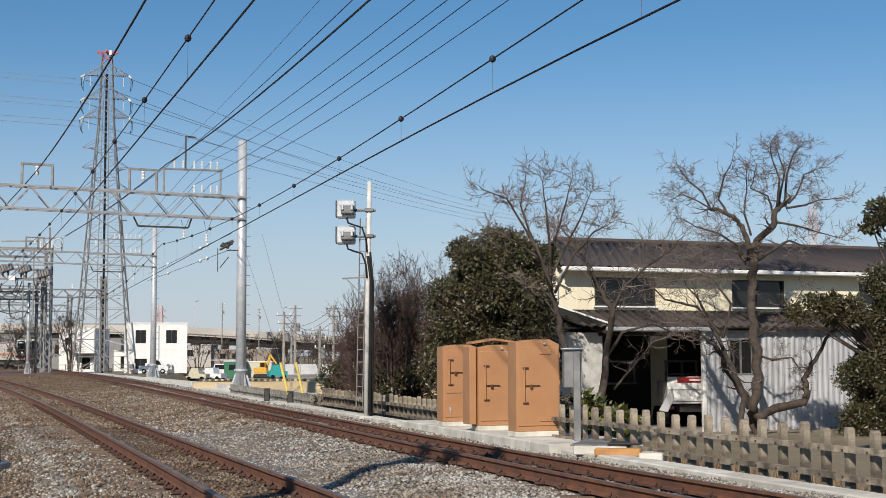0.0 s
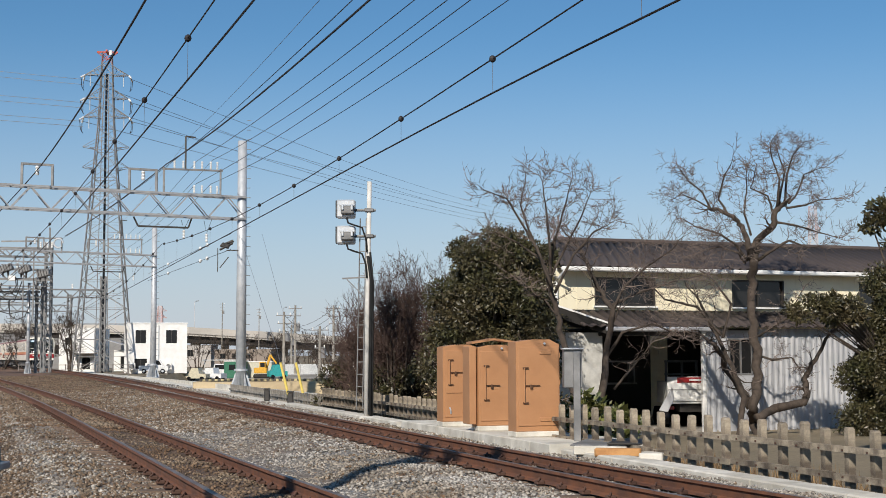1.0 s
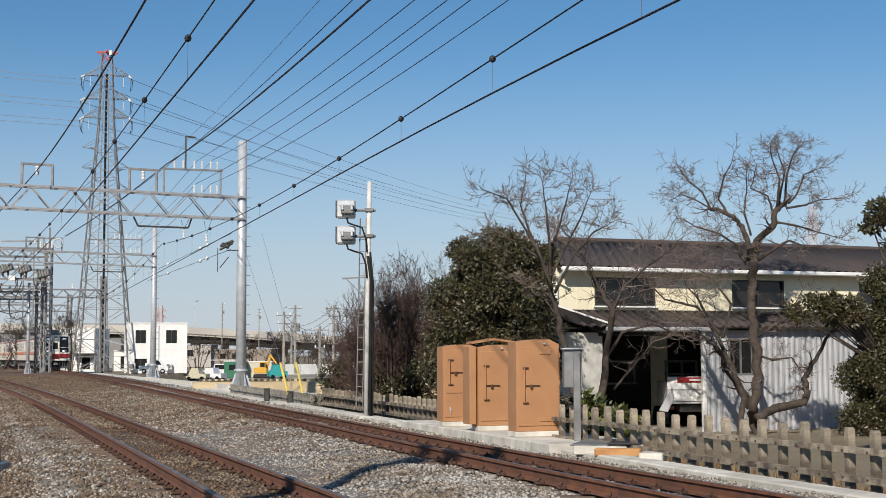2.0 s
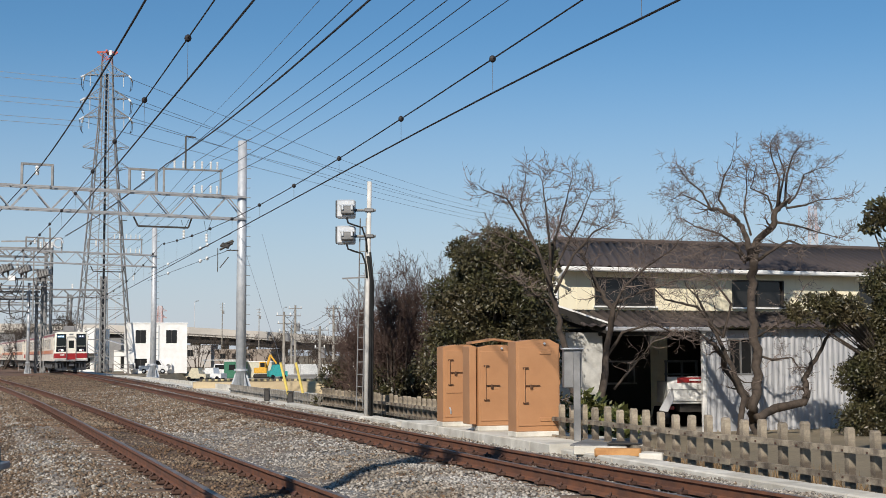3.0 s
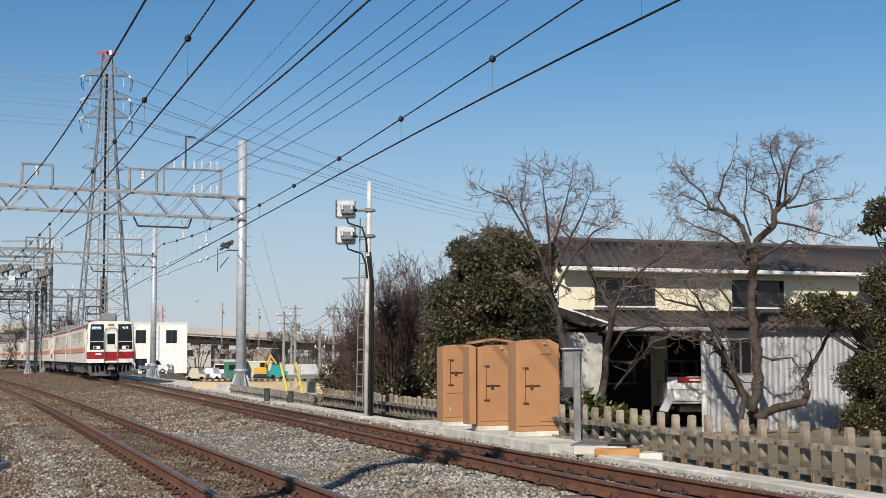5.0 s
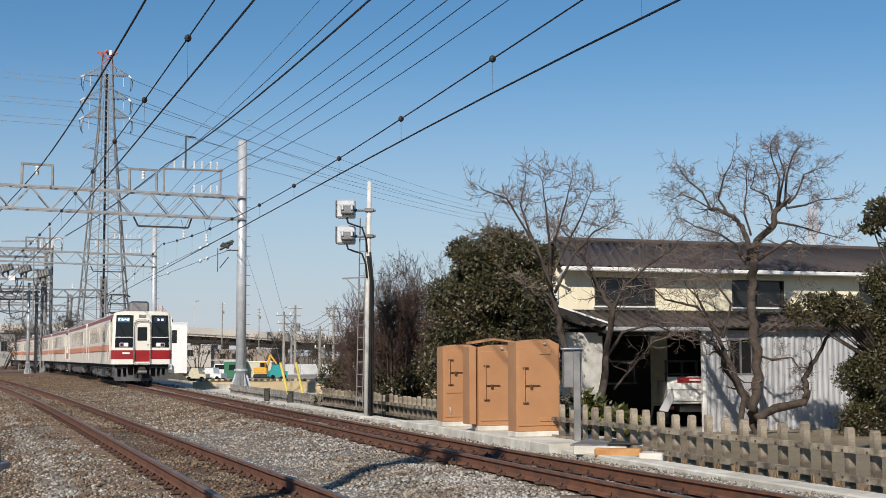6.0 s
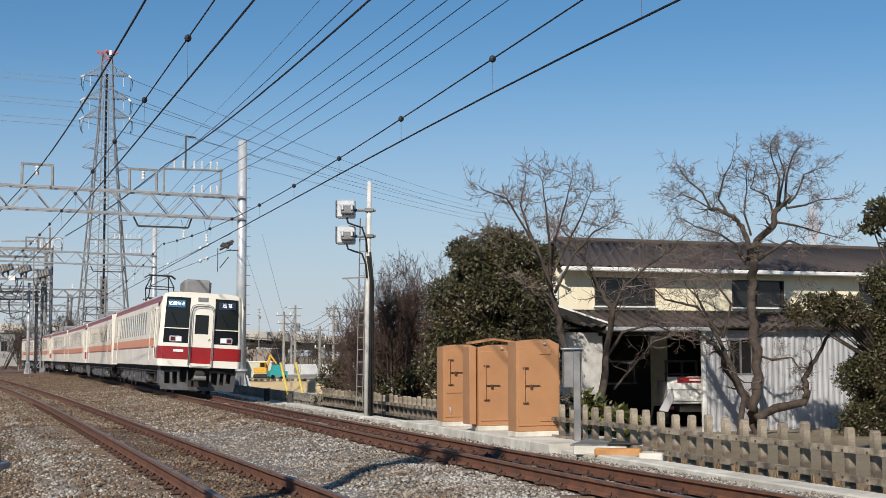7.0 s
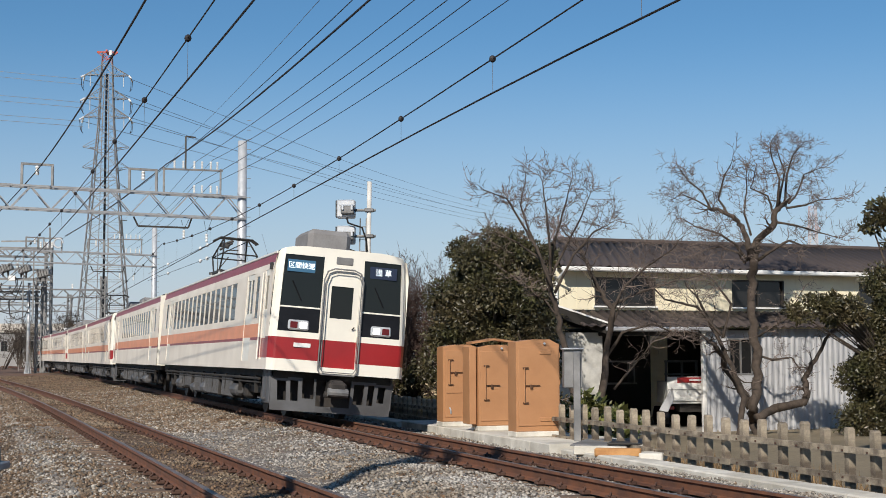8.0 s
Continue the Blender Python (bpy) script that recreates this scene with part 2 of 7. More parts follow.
        for x0, z0, x1, z1 in holes:
            e = [(x0, z0), (x1, z0), (x1, z1), (x0, z1)]
            for k in range(4):
                a, b = e[k], e[(k + 1) % 4]
                self.add([at(*a, 0), at(*b, 0), at(*b, depth), at(*a, depth)], [(0, 1, 2, 3)], pick(*a) if pick else slot)
        return self

    def data(self, name, mats, smooth=False):
        me = bpy.data.meshes.new(name)
        me.from_pydata(self.v, [], self.f)
        for m in mats if isinstance(mats, (list, tuple)) else [mats]:
            me.materials.append(m)
        me.polygons.foreach_set("material_index", self.m)
        if smooth:
            me.polygons.foreach_set("use_smooth", [True] * len(self.f))
        me.update()
        return me


def part(name, mesh, mats, parent=None, label="", m=None, smooth=False):
    """One mesh object, under a thing or a part, or a thing of its own."""
    ob = new(name, mesh.data(name, mats, smooth) if isinstance(mesh, Mesh) else mesh)
    if parent:
        ob.parent = parent
    if m is not None:
        ob.matrix_basis = m
    if label:
        ob["label"] = label
    return ob


def thing(name, m, label, category, group="", kind=""):
    ob = new(name)
    ob.matrix_basis = m
    ob.empty_display_size = 0.2
    return tagged(ob, label, category, group, kind)


# ---- the line of the tracks ----
def spline(kx, ky):
    """A natural cubic through the knots."""
    kx, ky = np.array(kx, float), np.array(ky, float)
    n, h = len(kx), np.diff(kx)
    A, b = np.eye(n), np.zeros(n)
    for i in range(1, n - 1):
        A[i, i - 1:i + 2] = h[i - 1], 2 * (h[i - 1] + h[i]), h[i]
        b[i] = 6 * ((ky[i + 1] - ky[i]) / h[i] - (ky[i] - ky[i - 1]) / h[i - 1])
    M = np.linalg.solve(A, b)

    def at(x):
        i = int(np.clip(np.searchsorted(kx, x) - 1, 0, n - 2))
        e = x - kx[i]
        if x < kx[0]:
            s = (ky[1] - ky[0]) / h[0] - h[0] * (2 * M[0] + M[1]) / 6
            return float(ky[0] + s * (x - kx[0]))
        if x > kx[-1]:
            s = (ky[-1] - ky[-2]) / h[-1] + h[-1] * (M[-2] + 2 * M[-1]) / 6
            return float(ky[-1] + s * (x - kx[-1]))
        return float(ky[i] + e * ((ky[i + 1] - ky[i]) / h[i] - h[i] * (2 * M[i] + M[i + 1]) / 6) + e * e * M[i] / 2 + e ** 3 * (M[i + 1] - M[i]) / (6 * h[i]))
    return at


far_x = spline([8, 14, 20, 30, 45, 70, 100, 140, 190], [4.520, 2.269, 0.204, -3.022, -7.811, -15.762, -25.557, -39.775, -59.102])
near_x = spline([5, 8, 12, 18, 28, 45, 80], [1.155, 0.147, -1.217, -3.314, -6.830, -12.929, -26.149])
cant_deg = spline([8, 20, 40, 80], [0.476, 3.102, 3.107, -0.421])
GRADE, NEAR_RISE = -0.00053, 0.0150


def cant(y):
    return radians(cant_deg(min(max(y, 8), 80)))


def normal(fx, y):
    """The way to the far side of the line, in plan."""
    s = (fx(y + 0.05) - fx(y - 0.05)) / 0.1
    k = math.hypot(1, s)
    return Vector((1 / k, -s / k, 0))


def on_track(fx, y, v, z, rise=0.0, lean=1.0):
    """A place v metres to the far side of a track's middle and z above its rails."""
    n, c = normal(fx, y), cant(y) * lean
    p = Vector((fx(y), y, GRADE * y + rise))
    return p + n * (v * math.cos(c) + z * math.sin(c)) + Vector((0, 0, z * math.cos(c) - v * math.sin(c)))


def beside(y, v, z):
    """A place v metres to the far side of the far track, at the height z."""
    n = normal(far_x, y)
    return Vector((far_x(y), y, 0)) + n * v + Vector((0, 0, z))


STEPS = [-27 + 3.0 * i for i in range(10)] + [3 + 0.6 * i for i in range(60)] + [39 + 1.5 * i for i in range(60)] + [129 + 5 * i for i in range(16)]


# ---- ground and track bed ----
def make_ground():
    g = Mesh()
    xs = [-3000, -900, -300, -120, -60, -34.2, -33.2, -24, -15, -8, -3, 0, 3, 8, 15, 30, 50, 54, 120, 300, 900, 3000]
    ys = [-3000, -300, -60, -20, -6, 0, 6, 14, 22, 30, 40, 55, 75, 77, 84, 100, 140, 200, 245, 252, 300, 600, 1500, 4500]
    sunk = lambda x, y: 1.1 if -34 < x < 52 and 80 < y < 248 else 0.0
    vs = [(x, y, -1.0 - sunk(x, y) - 0.04 * (math.sin(x * 0.7) + math.cos(y * 0.6))) for y in ys for x in xs]
    n = len(xs)
    g.add(vs, [(j * n + i, j * n + i + 1, (j + 1) * n + i + 1, (j + 1) * n + i) for j in range(len(ys) - 1) for i in range(n - 1)])
    tagged(part("ground", g, DIRT), "flat dry brown earth beside the railway", "ground", kind="structure")


def bed_height(y, x):
    """The height of the ballast at a place in plan."""
    kf = 1 / normal(far_x, y).x
    vf, vn = (x - far_x(y)) / kf, (x - near_x(y)) / kf
    c = math.sin(cant(y))
    zf = GRADE * y - vf * c if abs(vf) < 2 else GRADE * y - math.copysign(2, vf) * c
    zn = GRADE * y + NEAR_RISE - vn * c if abs(vn) < 2 else GRADE * y + NEAR_RISE - math.copysign(2, vn) * c
    if vf > -1.3:
        z = zf - 0.18 - (0.05 * min(1, max(0, (vf - 1.25) / 0.8)))
    elif vn > 1.3:
        w = (x - near_x(y) - 1.3 * kf) / max(0.1, (far_x(y) - near_x(y) - 2.6 * kf))
        heap = math.sin(math.pi * min(1, max(0, w)))
        z = zn * (1 - w) + zf * w - 0.19 + heap * (0.10 * math.exp(-((y - 13) / 6) ** 2) - 0.12 * min(1, max(0, (y - 24) / 20)))
    else:
        z = zn - (0.155 if abs(vn) < 0.5 else 0.19) - 0.30 * min(1, max(0, (-vn - 1.5) / 1.6)) - 0.25 * min(1, max(0, (-vn - 3.1) / 6))
    return z + 0.03 * noise.noise((x * 0.9, y * 0.9, 0)) + 0.02 * noise.noise((x * 2.3, y * 2.3, 4))


def make_bed():
    b = Mesh()
    rings, cols = [], 46
    for y in STEPS:
        kf = 1 / normal(far_x, y).x
        x0, x1 = near_x(y) - 13 * kf, far_x(y) + 2.62 * kf
        ring = []
        for i in range(cols):
            w = i / (cols - 1)
            w = w ** 0.75
            x = x0 + (x1 - x0) * w
            z = bed_height(y, x)
            ring.append((x, y, z if 0 < i < cols - 1 else z - 0.9))
        rings.append(ring)
    for i in range(len(rings) - 1):
        for k in range(cols - 1):
            q = [rings[i][k], rings[i][k + 1], rings[i + 1][k + 1], rings[i + 1][k]]
            cx, cy = (q[0][0] + q[2][0]) / 2, (q[0][1] + q[2][1]) / 2
            v = abs(cx - near_x(cy)) * normal(near_x, cy).x
            vf = abs(cx - far_x(cy)) * normal(far_x, cy).x
            b.add(q, [(0, 1, 2, 3)], 1 if v < 0.6 or vf < 0.5 else (3 if cy > 60 and near_x(cy) + 1 < cx < far_x(cy) - 1.6 else (2 if cx < near_x(cy) - 1.9 or cy > 75 else 0)))
    tagged(part("ballast_bed", b, [BALLAST, BALLAST_RUST, BALLAST_BROWN, RED_EARTH], smooth=True), "grey and brown crushed stone track bed", "ballast", kind="structure")


TAB = np.arange(2.0, 131.0, 0.1)
TAB_F, TAB_N = np.array([far_x(y) for y in TAB]), np.array([near_x(y) for y in TAB])
TAB_K, TAB_C = np.array([1 / normal(far_x, y).x for y in TAB]), np.array([math.sin(cant(y)) for y in TAB])


def bed_heights(y, x):
    """bed_height for many places at once."""
    fx, nx, kf, c = (np.interp(y, TAB, t) for t in (TAB_F, TAB_N, TAB_K, TAB_C))
    vf, vn = (x - fx) / kf, (x - nx) / kf
    zf = GRADE * y - np.clip(vf, -2, 2) * c
    zn = GRADE * y + NEAR_RISE - np.clip(vn, -2, 2) * c
    za = zf - 0.18 - 0.05 * np.clip((vf - 1.25) / 0.8, 0, 1)
    w = (x - nx - 1.3 * kf) / np.maximum(0.1, fx - nx - 2.6 * kf)
    heap = np.sin(math.pi * np.clip(w, 0, 1))
    zb = zn * (1 - w) + zf * w - 0.19 + heap * (0.10 * np.exp(-((y - 13) / 6) ** 2) - 0.12 * np.clip((y - 24) / 20, 0, 1))
    zc = zn - np.where(np.abs(vn) < 0.5, 0.155, 0.19) - 0.30 * np.clip((-vn - 1.5) / 1.6, 0, 1) - 0.25 * np.clip((-vn - 3.1) / 6, 0, 1)
    z = np.where(vf > -1.3, za, np.where(vn > 1.3, zb, zc))
    wav = np.array([0.03 * noise.noise((p * 0.9, q * 0.9, 0)) + 0.02 * noise.noise((p * 2.3, q * 2.3, 4)) for p, q in zip(x.tolist(), y.tolist())])
    return z + wav, vn, vf


def scatter_stones(count, y0, y1, size, seed, name, label, brown=False):
    """Loose broken stones lying on the bed, as one mesh."""
    rng = np.random.default_rng(seed)
    y = 1 / (1 / y0 + rng.random(count) * (1 / y1 - 1 / y0))
    fx, nx, kf = (np.interp(y, TAB, t) for t in (TAB_F, TAB_N, TAB_K))
    lo = np.maximum(nx - 5.5 * kf, -0.345 * y - 0.5)
    x = lo + rng.random(count) * (fx + 2.55 * kf - lo)
    z, vn, vf = bed_heights(y, x)
    ok = (np.abs(np.abs(vn) - 0.565) > 0.12) & (np.abs(np.abs(vf) - 0.565) > 0.12) & ((np.abs(vn) > 0.62) | ((rng.random(count) < 0.5) & brown))
    dirty = (np.abs(vn) < 0.62) | (vn < -1.5 - 0.9 * rng.random(count)) | ((y > 62) & (vf < -1.2)) | ((vn > -1.6) & (vn < -0.6) & (rng.random(count) < 0.65)) | ((vn > 0.6) & (vf < 0) & (rng.random(count) < np.clip((y - 20) / 30, 0.05, 0.6))) | (rng.random(count) < 0.08)
    ok &= dirty == brown
    x, y, z = x[ok], y[ok], z[ok]
    k = len(x)
    base = np.array([(1, 0, 0), (-1, 0, 0), (0, 1, 0), (0, -1, 0), (0, 0, 1), (0, 0, -1)], float)
    tri = np.array([(0, 2, 4), (2, 1, 4), (1, 3, 4), (3, 0, 4), (2, 0, 5), (1, 2, 5), (3, 1, 5), (0, 3, 5)])
    s = size * (0.55 + 0.8 * rng.random((k, 1, 1)))
    p = base[None] * (0.6 + 0.7 * rng.random((k, 6, 1))) * s
    a, t = rng.random(k) * 6.28, (rng.random(k) - 0.5) * 1.6
    ca, sa, ct, st = np.cos(a), np.sin(a), np.cos(t), np.sin(t)
    R = np.stack([np.stack([ca, -sa * ct, sa * st], -1), np.stack([sa, ca * ct, -ca * st], -1), np.stack([0 * a, st, ct], -1)], 1)
    V = np.einsum("kij,knj->kni", R, p)
    V[:, :, 2] *= 0.75
    V += np.stack([x, y, z + s[:, 0, 0] * 0.25], -1)[:, None]
    F = (tri[None] + 6 * np.arange(k)[:, None, None]).reshape(-1, 3)
    big_mesh(name, V.reshape(-1, 3), F, STONE_BROWN if brown else STONE, label, "gravel")


def big_mesh(name, V, F, material, label="", category="", parent=None):
    """One mesh from many equal faces; a thing of kind stuff where it has a category."""
    k = F.shape[1]
    me = bpy.data.meshes.new(name)
    me.vertices.add(len(V)); me.vertices.foreach_set("co", V.astype(np.float32).ravel())
    me.loops.add(F.size); me.loops.foreach_set("vertex_index", F.astype(np.int32).ravel())
    me.polygons.add(len(F)); me.polygons.foreach_set("loop_start", np.arange(0, F.size, k, dtype=np.int32))
    me.update(calc_edges=True)
    me.materials.append(material)
    ob = new(name, me)
    if parent:
        ob.parent = parent
        return ob
    return tagged(ob, label, category, kind="stuff")


RAIL_SECTION = [(-0.0325, 0.0), (-0.0325, -0.03), (-0.012, -0.045), (-0.009, -0.115), (-0.055, -0.135), (-0.06, -0.15), (0.06, -0.15), (0.055, -0.135), (0.009, -0.115), (0.012, -0.045), (0.0325, -0.03), (0.0325, 0.0)]


def make_track(fx, rise, y0, y1, label):
    tr = thing("railway_track", Matrix(), label, "railway track", "railway tracks")
    steps = [y for y in STEPS if y0 <= y <= y1]
    for side in (-0.565, 0.565):
        r = Mesh()
        rings = [[on_track(fx, y, side + a * (1.15 if z < -0.02 else 1), z, rise) for a, z in RAIL_SECTION] for y in steps]
        n = len(RAIL_SECTION)
        for i in range(len(rings) - 1):
            for k in range(n):
                k2 = (k + 1) % n
                r.add([rings[i][k], rings[i][k2], rings[i + 1][k2], rings[i + 1][k]], [(0, 1, 2, 3)], 1 if k == n - 1 else 0)
        part("rail", r, [RUST, RAILTOP], tr)
    s = Mesh().box((0, 0, -0.255), (2.0, 0.22, 0.17), 0.02).data("sleeper", SLEEPER)
    c = Mesh().box((0, 0, -0.135), (0.10, 0.09, 0.05), 0.012).line([(-0.04, -0.05, -0.12), (-0.01, -0.02, -0.085), (0.02, 0.03, -0.115)], 0.012, 5)
    c = c.data("fastener", CLIP)
    y = max(y0, 8.0)
    while y < min(y1, 62):
        n = normal(fx, y)
        m = Matrix.Translation(on_track(fx, y, 0, 0, rise)) @ Matrix.Rotation(math.atan2(n.y, n.x), 4, "Z") @ Matrix.Rotation(cant(y), 4, "Y")
        sl = part("sleeper", s, None, tr, m=m)
        if y < 40:
            for v in (-0.675, -0.455, 0.455, 0.675):
                part("fastener", c, None, sl, m=pose(v, 0, 0))
        y += 0.58 * abs(n.x)
    return tr


make_ground()
make_bed()
make_track(far_x, 0.0, -30, 205, "far railway track with rusty brown rails on a canted curve")
make_track(near_x, NEAR_RISE, -30, 130, "near railway track with rusty brown rails on a canted curve")
scatter_stones(80000, 8.5, 34, 0.0245, 3, "ballast_stones", "pale grey broken stones of the track ballast")
scatter_stones(80000, 8.5, 34, 0.0245, 5, "weathered_ballast_stones", "brown weathered stones of the old ballast", True)
scatter_stones(70000, 28, 115, 0.042, 6, "distant_weathered_stones", "brown weathered ballast farther down the line", True)
scatter_stones(40000, 28, 75, 0.035, 4, "distant_ballast_stones", "grey broken ballast stones farther down the line")


# ---- the train ----
CAR, HALF, Z_SKIRT, Z_EAVE, Z_TOP = 19.6, 1.39, 0.927, 3.13, 3.42


def make_car():
    """One car, its cab facing +x, its origin on the rails under its middle."""
    car = thing("railcar", Matrix(), "cream electric railcar with orange stripe and red cab end", "train", "cars of the train")
    Lh = CAR / 2

    def band(x, z):
        if z > 2.1 and 2.12 < z < 2.30:
            return 2
        if z < 0.62 and x > 18.3 and 0.23 < z:
            return 2
        if 0.59 < z < 0.65:
            return 2
        if 0.65 < z < 0.93 and x < 18.2:
            return 1
        return 0
    wins = [(1.0, 1.15, 1.55, 1.92)] + [(3.15 + 0.86 * i, 1.08, 3.15 + 0.86 * i + 0.70, 1.92) for i in range(14)] + [(17.55, 1.05, 17.95, 1.92)]
    doors = [(1.95, 0.16, 2.85, 2.0), (16.4, 0.16, 17.3, 2.0), (18.55, 0.2, 19.05, 2.0)]
    for side in (-1, 1):
        s = Mesh()
        at = lambda x, z, dd, side=side: (side * (x - Lh) if side == -9 else x - Lh, side * (HALF - dd - 0.07 * max(0, (z - 1.95) / 0.4) ** 1.5), Z_SKIRT + z)
        s.panel(CAR - 0.20, Z_EAVE - Z_SKIRT + 0.15, wins + doors, at, 0.014, (18.2, 18.3), pick=band, rows=(0.23, 0.59, 0.62, 0.65, 0.93, 2.12, 2.3))
        part("side_wall", s, [CREAM_SIDE, ORANGE, DARKRED], car, "cream side with orange stripe and maroon lines")
        for w in wins:
            g = Mesh().box(((w[0] + w[2]) / 2 - Lh, side * (HALF - 0.018), Z_SKIRT + (w[1] + w[3]) / 2), (w[2] - w[0] + 0.04, 0.012, w[3] - w[1] + 0.04))
            fr = part("side_window", g, TRAINGLASS, car)
            part("window_bar", Mesh().box(((w[0] + w[2]) / 2 - Lh, side * (HALF - 0.012), Z_SKIRT + w[1] + 0.62 * (w[3] - w[1])), (w[2] - w[0], 0.01, 0.022)), GALV_OLD, fr)
        for k, w in enumerate(doors):
            dw, dh = w[2] - w[0], w[3] - w[1]
            at2 = lambda x, z, dd, w=w, side=side: (w[0] + x - Lh, side * (HALF - 0.014 - dd), Z_SKIRT + w[1] + z)
            hole = [(0.1, 1.0, dw / 2 - 0.04, dh - 0.12), (dw / 2 + 0.04, 1.0, dw - 0.1, dh - 0.12)] if k < 2 else [(0.1, 1.0, dw - 0.1, dh - 0.12)]
            z0 = Z_SKIRT + w[1]
            pick = lambda x, z, z0=z0, k=k: (2 if 1.16 < z0 + z < 1.55 else 0) if k == 2 else (1 if 1.58 < z0 + z < 1.86 else 0)
            dm = Mesh().panel(dw, dh, hole, at2, 0.02, pick=pick, rows=(1.16 - z0, 1.55 - z0, 1.58 - z0, 1.86 - z0) if z0 < 1.1 or k == 2 else (1.58 - z0, 1.86 - z0))
            dr = part("side_door", dm, [CREAM, ORANGE, TRAINRED], car, "cream sliding door with tall panes")
            for h in hole:
                part("door_pane", Mesh().box((w[0] + (h[0] + h[2]) / 2 - Lh, side * (HALF - 0.032), Z_SKIRT + w[1] + (h[1] + h[3]) / 2), (h[2] - h[0] + 0.02, 0.01, h[3] - h[1] + 0.02)), TRAINGLASS, dr)
    # roof
    prof = [(-HALF + 0.06, Z_EAVE + 0.13), (-HALF + 0.10, Z_EAVE + 0.17), (-HALF + 0.20, Z_EAVE + 0.205), (-0.75, Z_TOP - 0.035), (-0.3, Z_TOP - 0.01), (0.3, Z_TOP - 0.01), (0.75, Z_TOP - 0.035), (HALF - 0.20, Z_EAVE + 0.205), (HALF - 0.10, Z_EAVE + 0.17), (HALF - 0.06, Z_EAVE + 0.13)]
    part("roof", Mesh().loft([[(x, a, z) for a, z in prof] for x in (-Lh, -3, 3, Lh - 0.25)], closed=False), ROOFGREY, car, "grey roof", smooth=True)
    g = Mesh()
    for side in (-1, 1):
        g.bar((-Lh, side * (HALF - 0.065), Z_EAVE + 0.13), (Lh - 0.25, side * (HALF - 0.065), Z_EAVE + 0.13), 0.05, 0.04)
    part("gutter", g, CREAM, car)
    back = Mesh().panel(2 * HALF - 0.02, Z_TOP - 0.15 - Z_SKIRT, [(0.87, 0.1, 1.79, 2.05)], lambda x, z, dd: (-Lh + dd, HALF - 0.01 - x, Z_SKIRT + z), 0.5)
    part("end_wall", back, CREAM, car)
    part("gangway", Mesh().box((-Lh - 0.17, 0, Z_SKIRT + 1.1), (0.4, 0.86, 2.0), 0.03), UNDER, car, "dark folded gangway bellows")
    # cab end: bowed in plan, round at the corners and at the top
    top = Z_TOP - 0.01 - Z_SKIRT

    def face(x, z, dd):
        a = x - HALF
        u = abs(a) / HALF
        bow = 0.07 * u * u + 0.12 * max(0, (u - 0.90) / 0.10) ** 2
        rake = 0.07 * max(0, (z - 0.7) / 2.0)
        lid = Z_SKIRT + z
        edge = Z_EAVE + 0.13 + (Z_TOP - Z_EAVE - 0.13) * math.sqrt(max(0, 1 - u ** 4))
        lid = min(lid, edge)
        slim = 1 - 0.052 * max(0, (z - 1.1) / 1.3) ** 1.5
        return (Lh - bow - rake - dd, a * 0.998 * slim, lid)

    def facepick(x, z):
        return 1 if 0.234 < z < 0.659 else 0
    lw, rw = (HALF - 1.25, 0.78, HALF - 0.43, 2.30), (HALF + 0.43, 0.78, HALF + 1.25, 2.30)
    fm = Mesh().panel(2 * HALF, top, [lw, rw, (HALF - 0.357, 0.12, HALF + 0.357, 2.0)], face, 0.06, [0.05 * i for i in range(1, 55)], pick=facepick, rows=[0.234, 0.659, 2.32, 2.36, 2.40, 2.43])
    part("cab_front", fm, [CREAM, TRAINRED], car, "cream cab front with a broad red band")
    for side in (-1, 1):
        zs = sorted({0.1 * i for i in range(24)} | {0.234, 0.659, Z_EAVE + 0.15 - Z_SKIRT})
        cpm = Mesh()
        for z0, z1 in zip(zs, zs[1:]):
            q = []
            for z in (z0, z1):
                q.append((CAR - 0.20 - Lh, side * (HALF + 0.002 - 0.07 * max(0, (z - 1.95) / 0.4) ** 1.5), Z_SKIRT + z))
                q.append(face(0 if side < 0 else 2 * HALF, z, 0))
            cpm.add(q, [(0, 1, 3, 2)], facepick(0, (z0 + z1) / 2))
        part("corner_pillar", cpm, [CREAM, TRAINRED], car)
    for w in (lw, rw):
        bm = Mesh()
        bm.panel(w[2] - w[0], 0.49, [], lambda x, z, dd, w=w: (lambda p: (p[0] - 0.012, p[1], p[2]))(face(w[0] + x, w[1] + z, 0)), 0.02, [0.1 * i for i in range(1, 8)])
        bp = part("black_panel", bm, BLACK, car, "glossy black panel under the windscreen")
        cxl = (w[0] + w[2]) / 2
        cy = cxl - HALF
        xx = face(cxl, 0.95, 0)[0]
        hl = part("headlight", Mesh().box((xx + 0.0, cy, Z_SKIRT + 0.91), (0.06, 0.42, 0.20), 0.03), GALV, bp, "chrome rimmed lamp box")
        for e, mm, nm in ((-1, LAMP, "lamp"), (1, TAIL, "tail_lamp")):
            sgn = e if cy < 0 else -e
            part(nm, Mesh().box((xx + 0.028, cy - sgn * 0.095, Z_SKIRT + 0.91), (0.02, 0.15, 0.13), 0.02), mm, hl)
        gm = Mesh().panel(w[2] - w[0], 1.03, [], lambda x, z, dd, w=w: (lambda p: (p[0] - 0.02, p[1], p[2]))(face(w[0] + x, 1.27 + z, 0)), 0.02, [0.1 * i for i in range(1, 8)])
        ws = part("windscreen", gm, TRAINGLASS, car, "dark tinted windscreen")
        tr_ = Mesh().panel(w[2] - w[0], 0.03, [], lambda x, z, dd, w=w: (lambda p: (p[0] - 0.008, p[1], p[2]))(face(w[0] + x, 1.25 + z, 0)), 0.02, [0.1 * i for i in range(1, 8)])
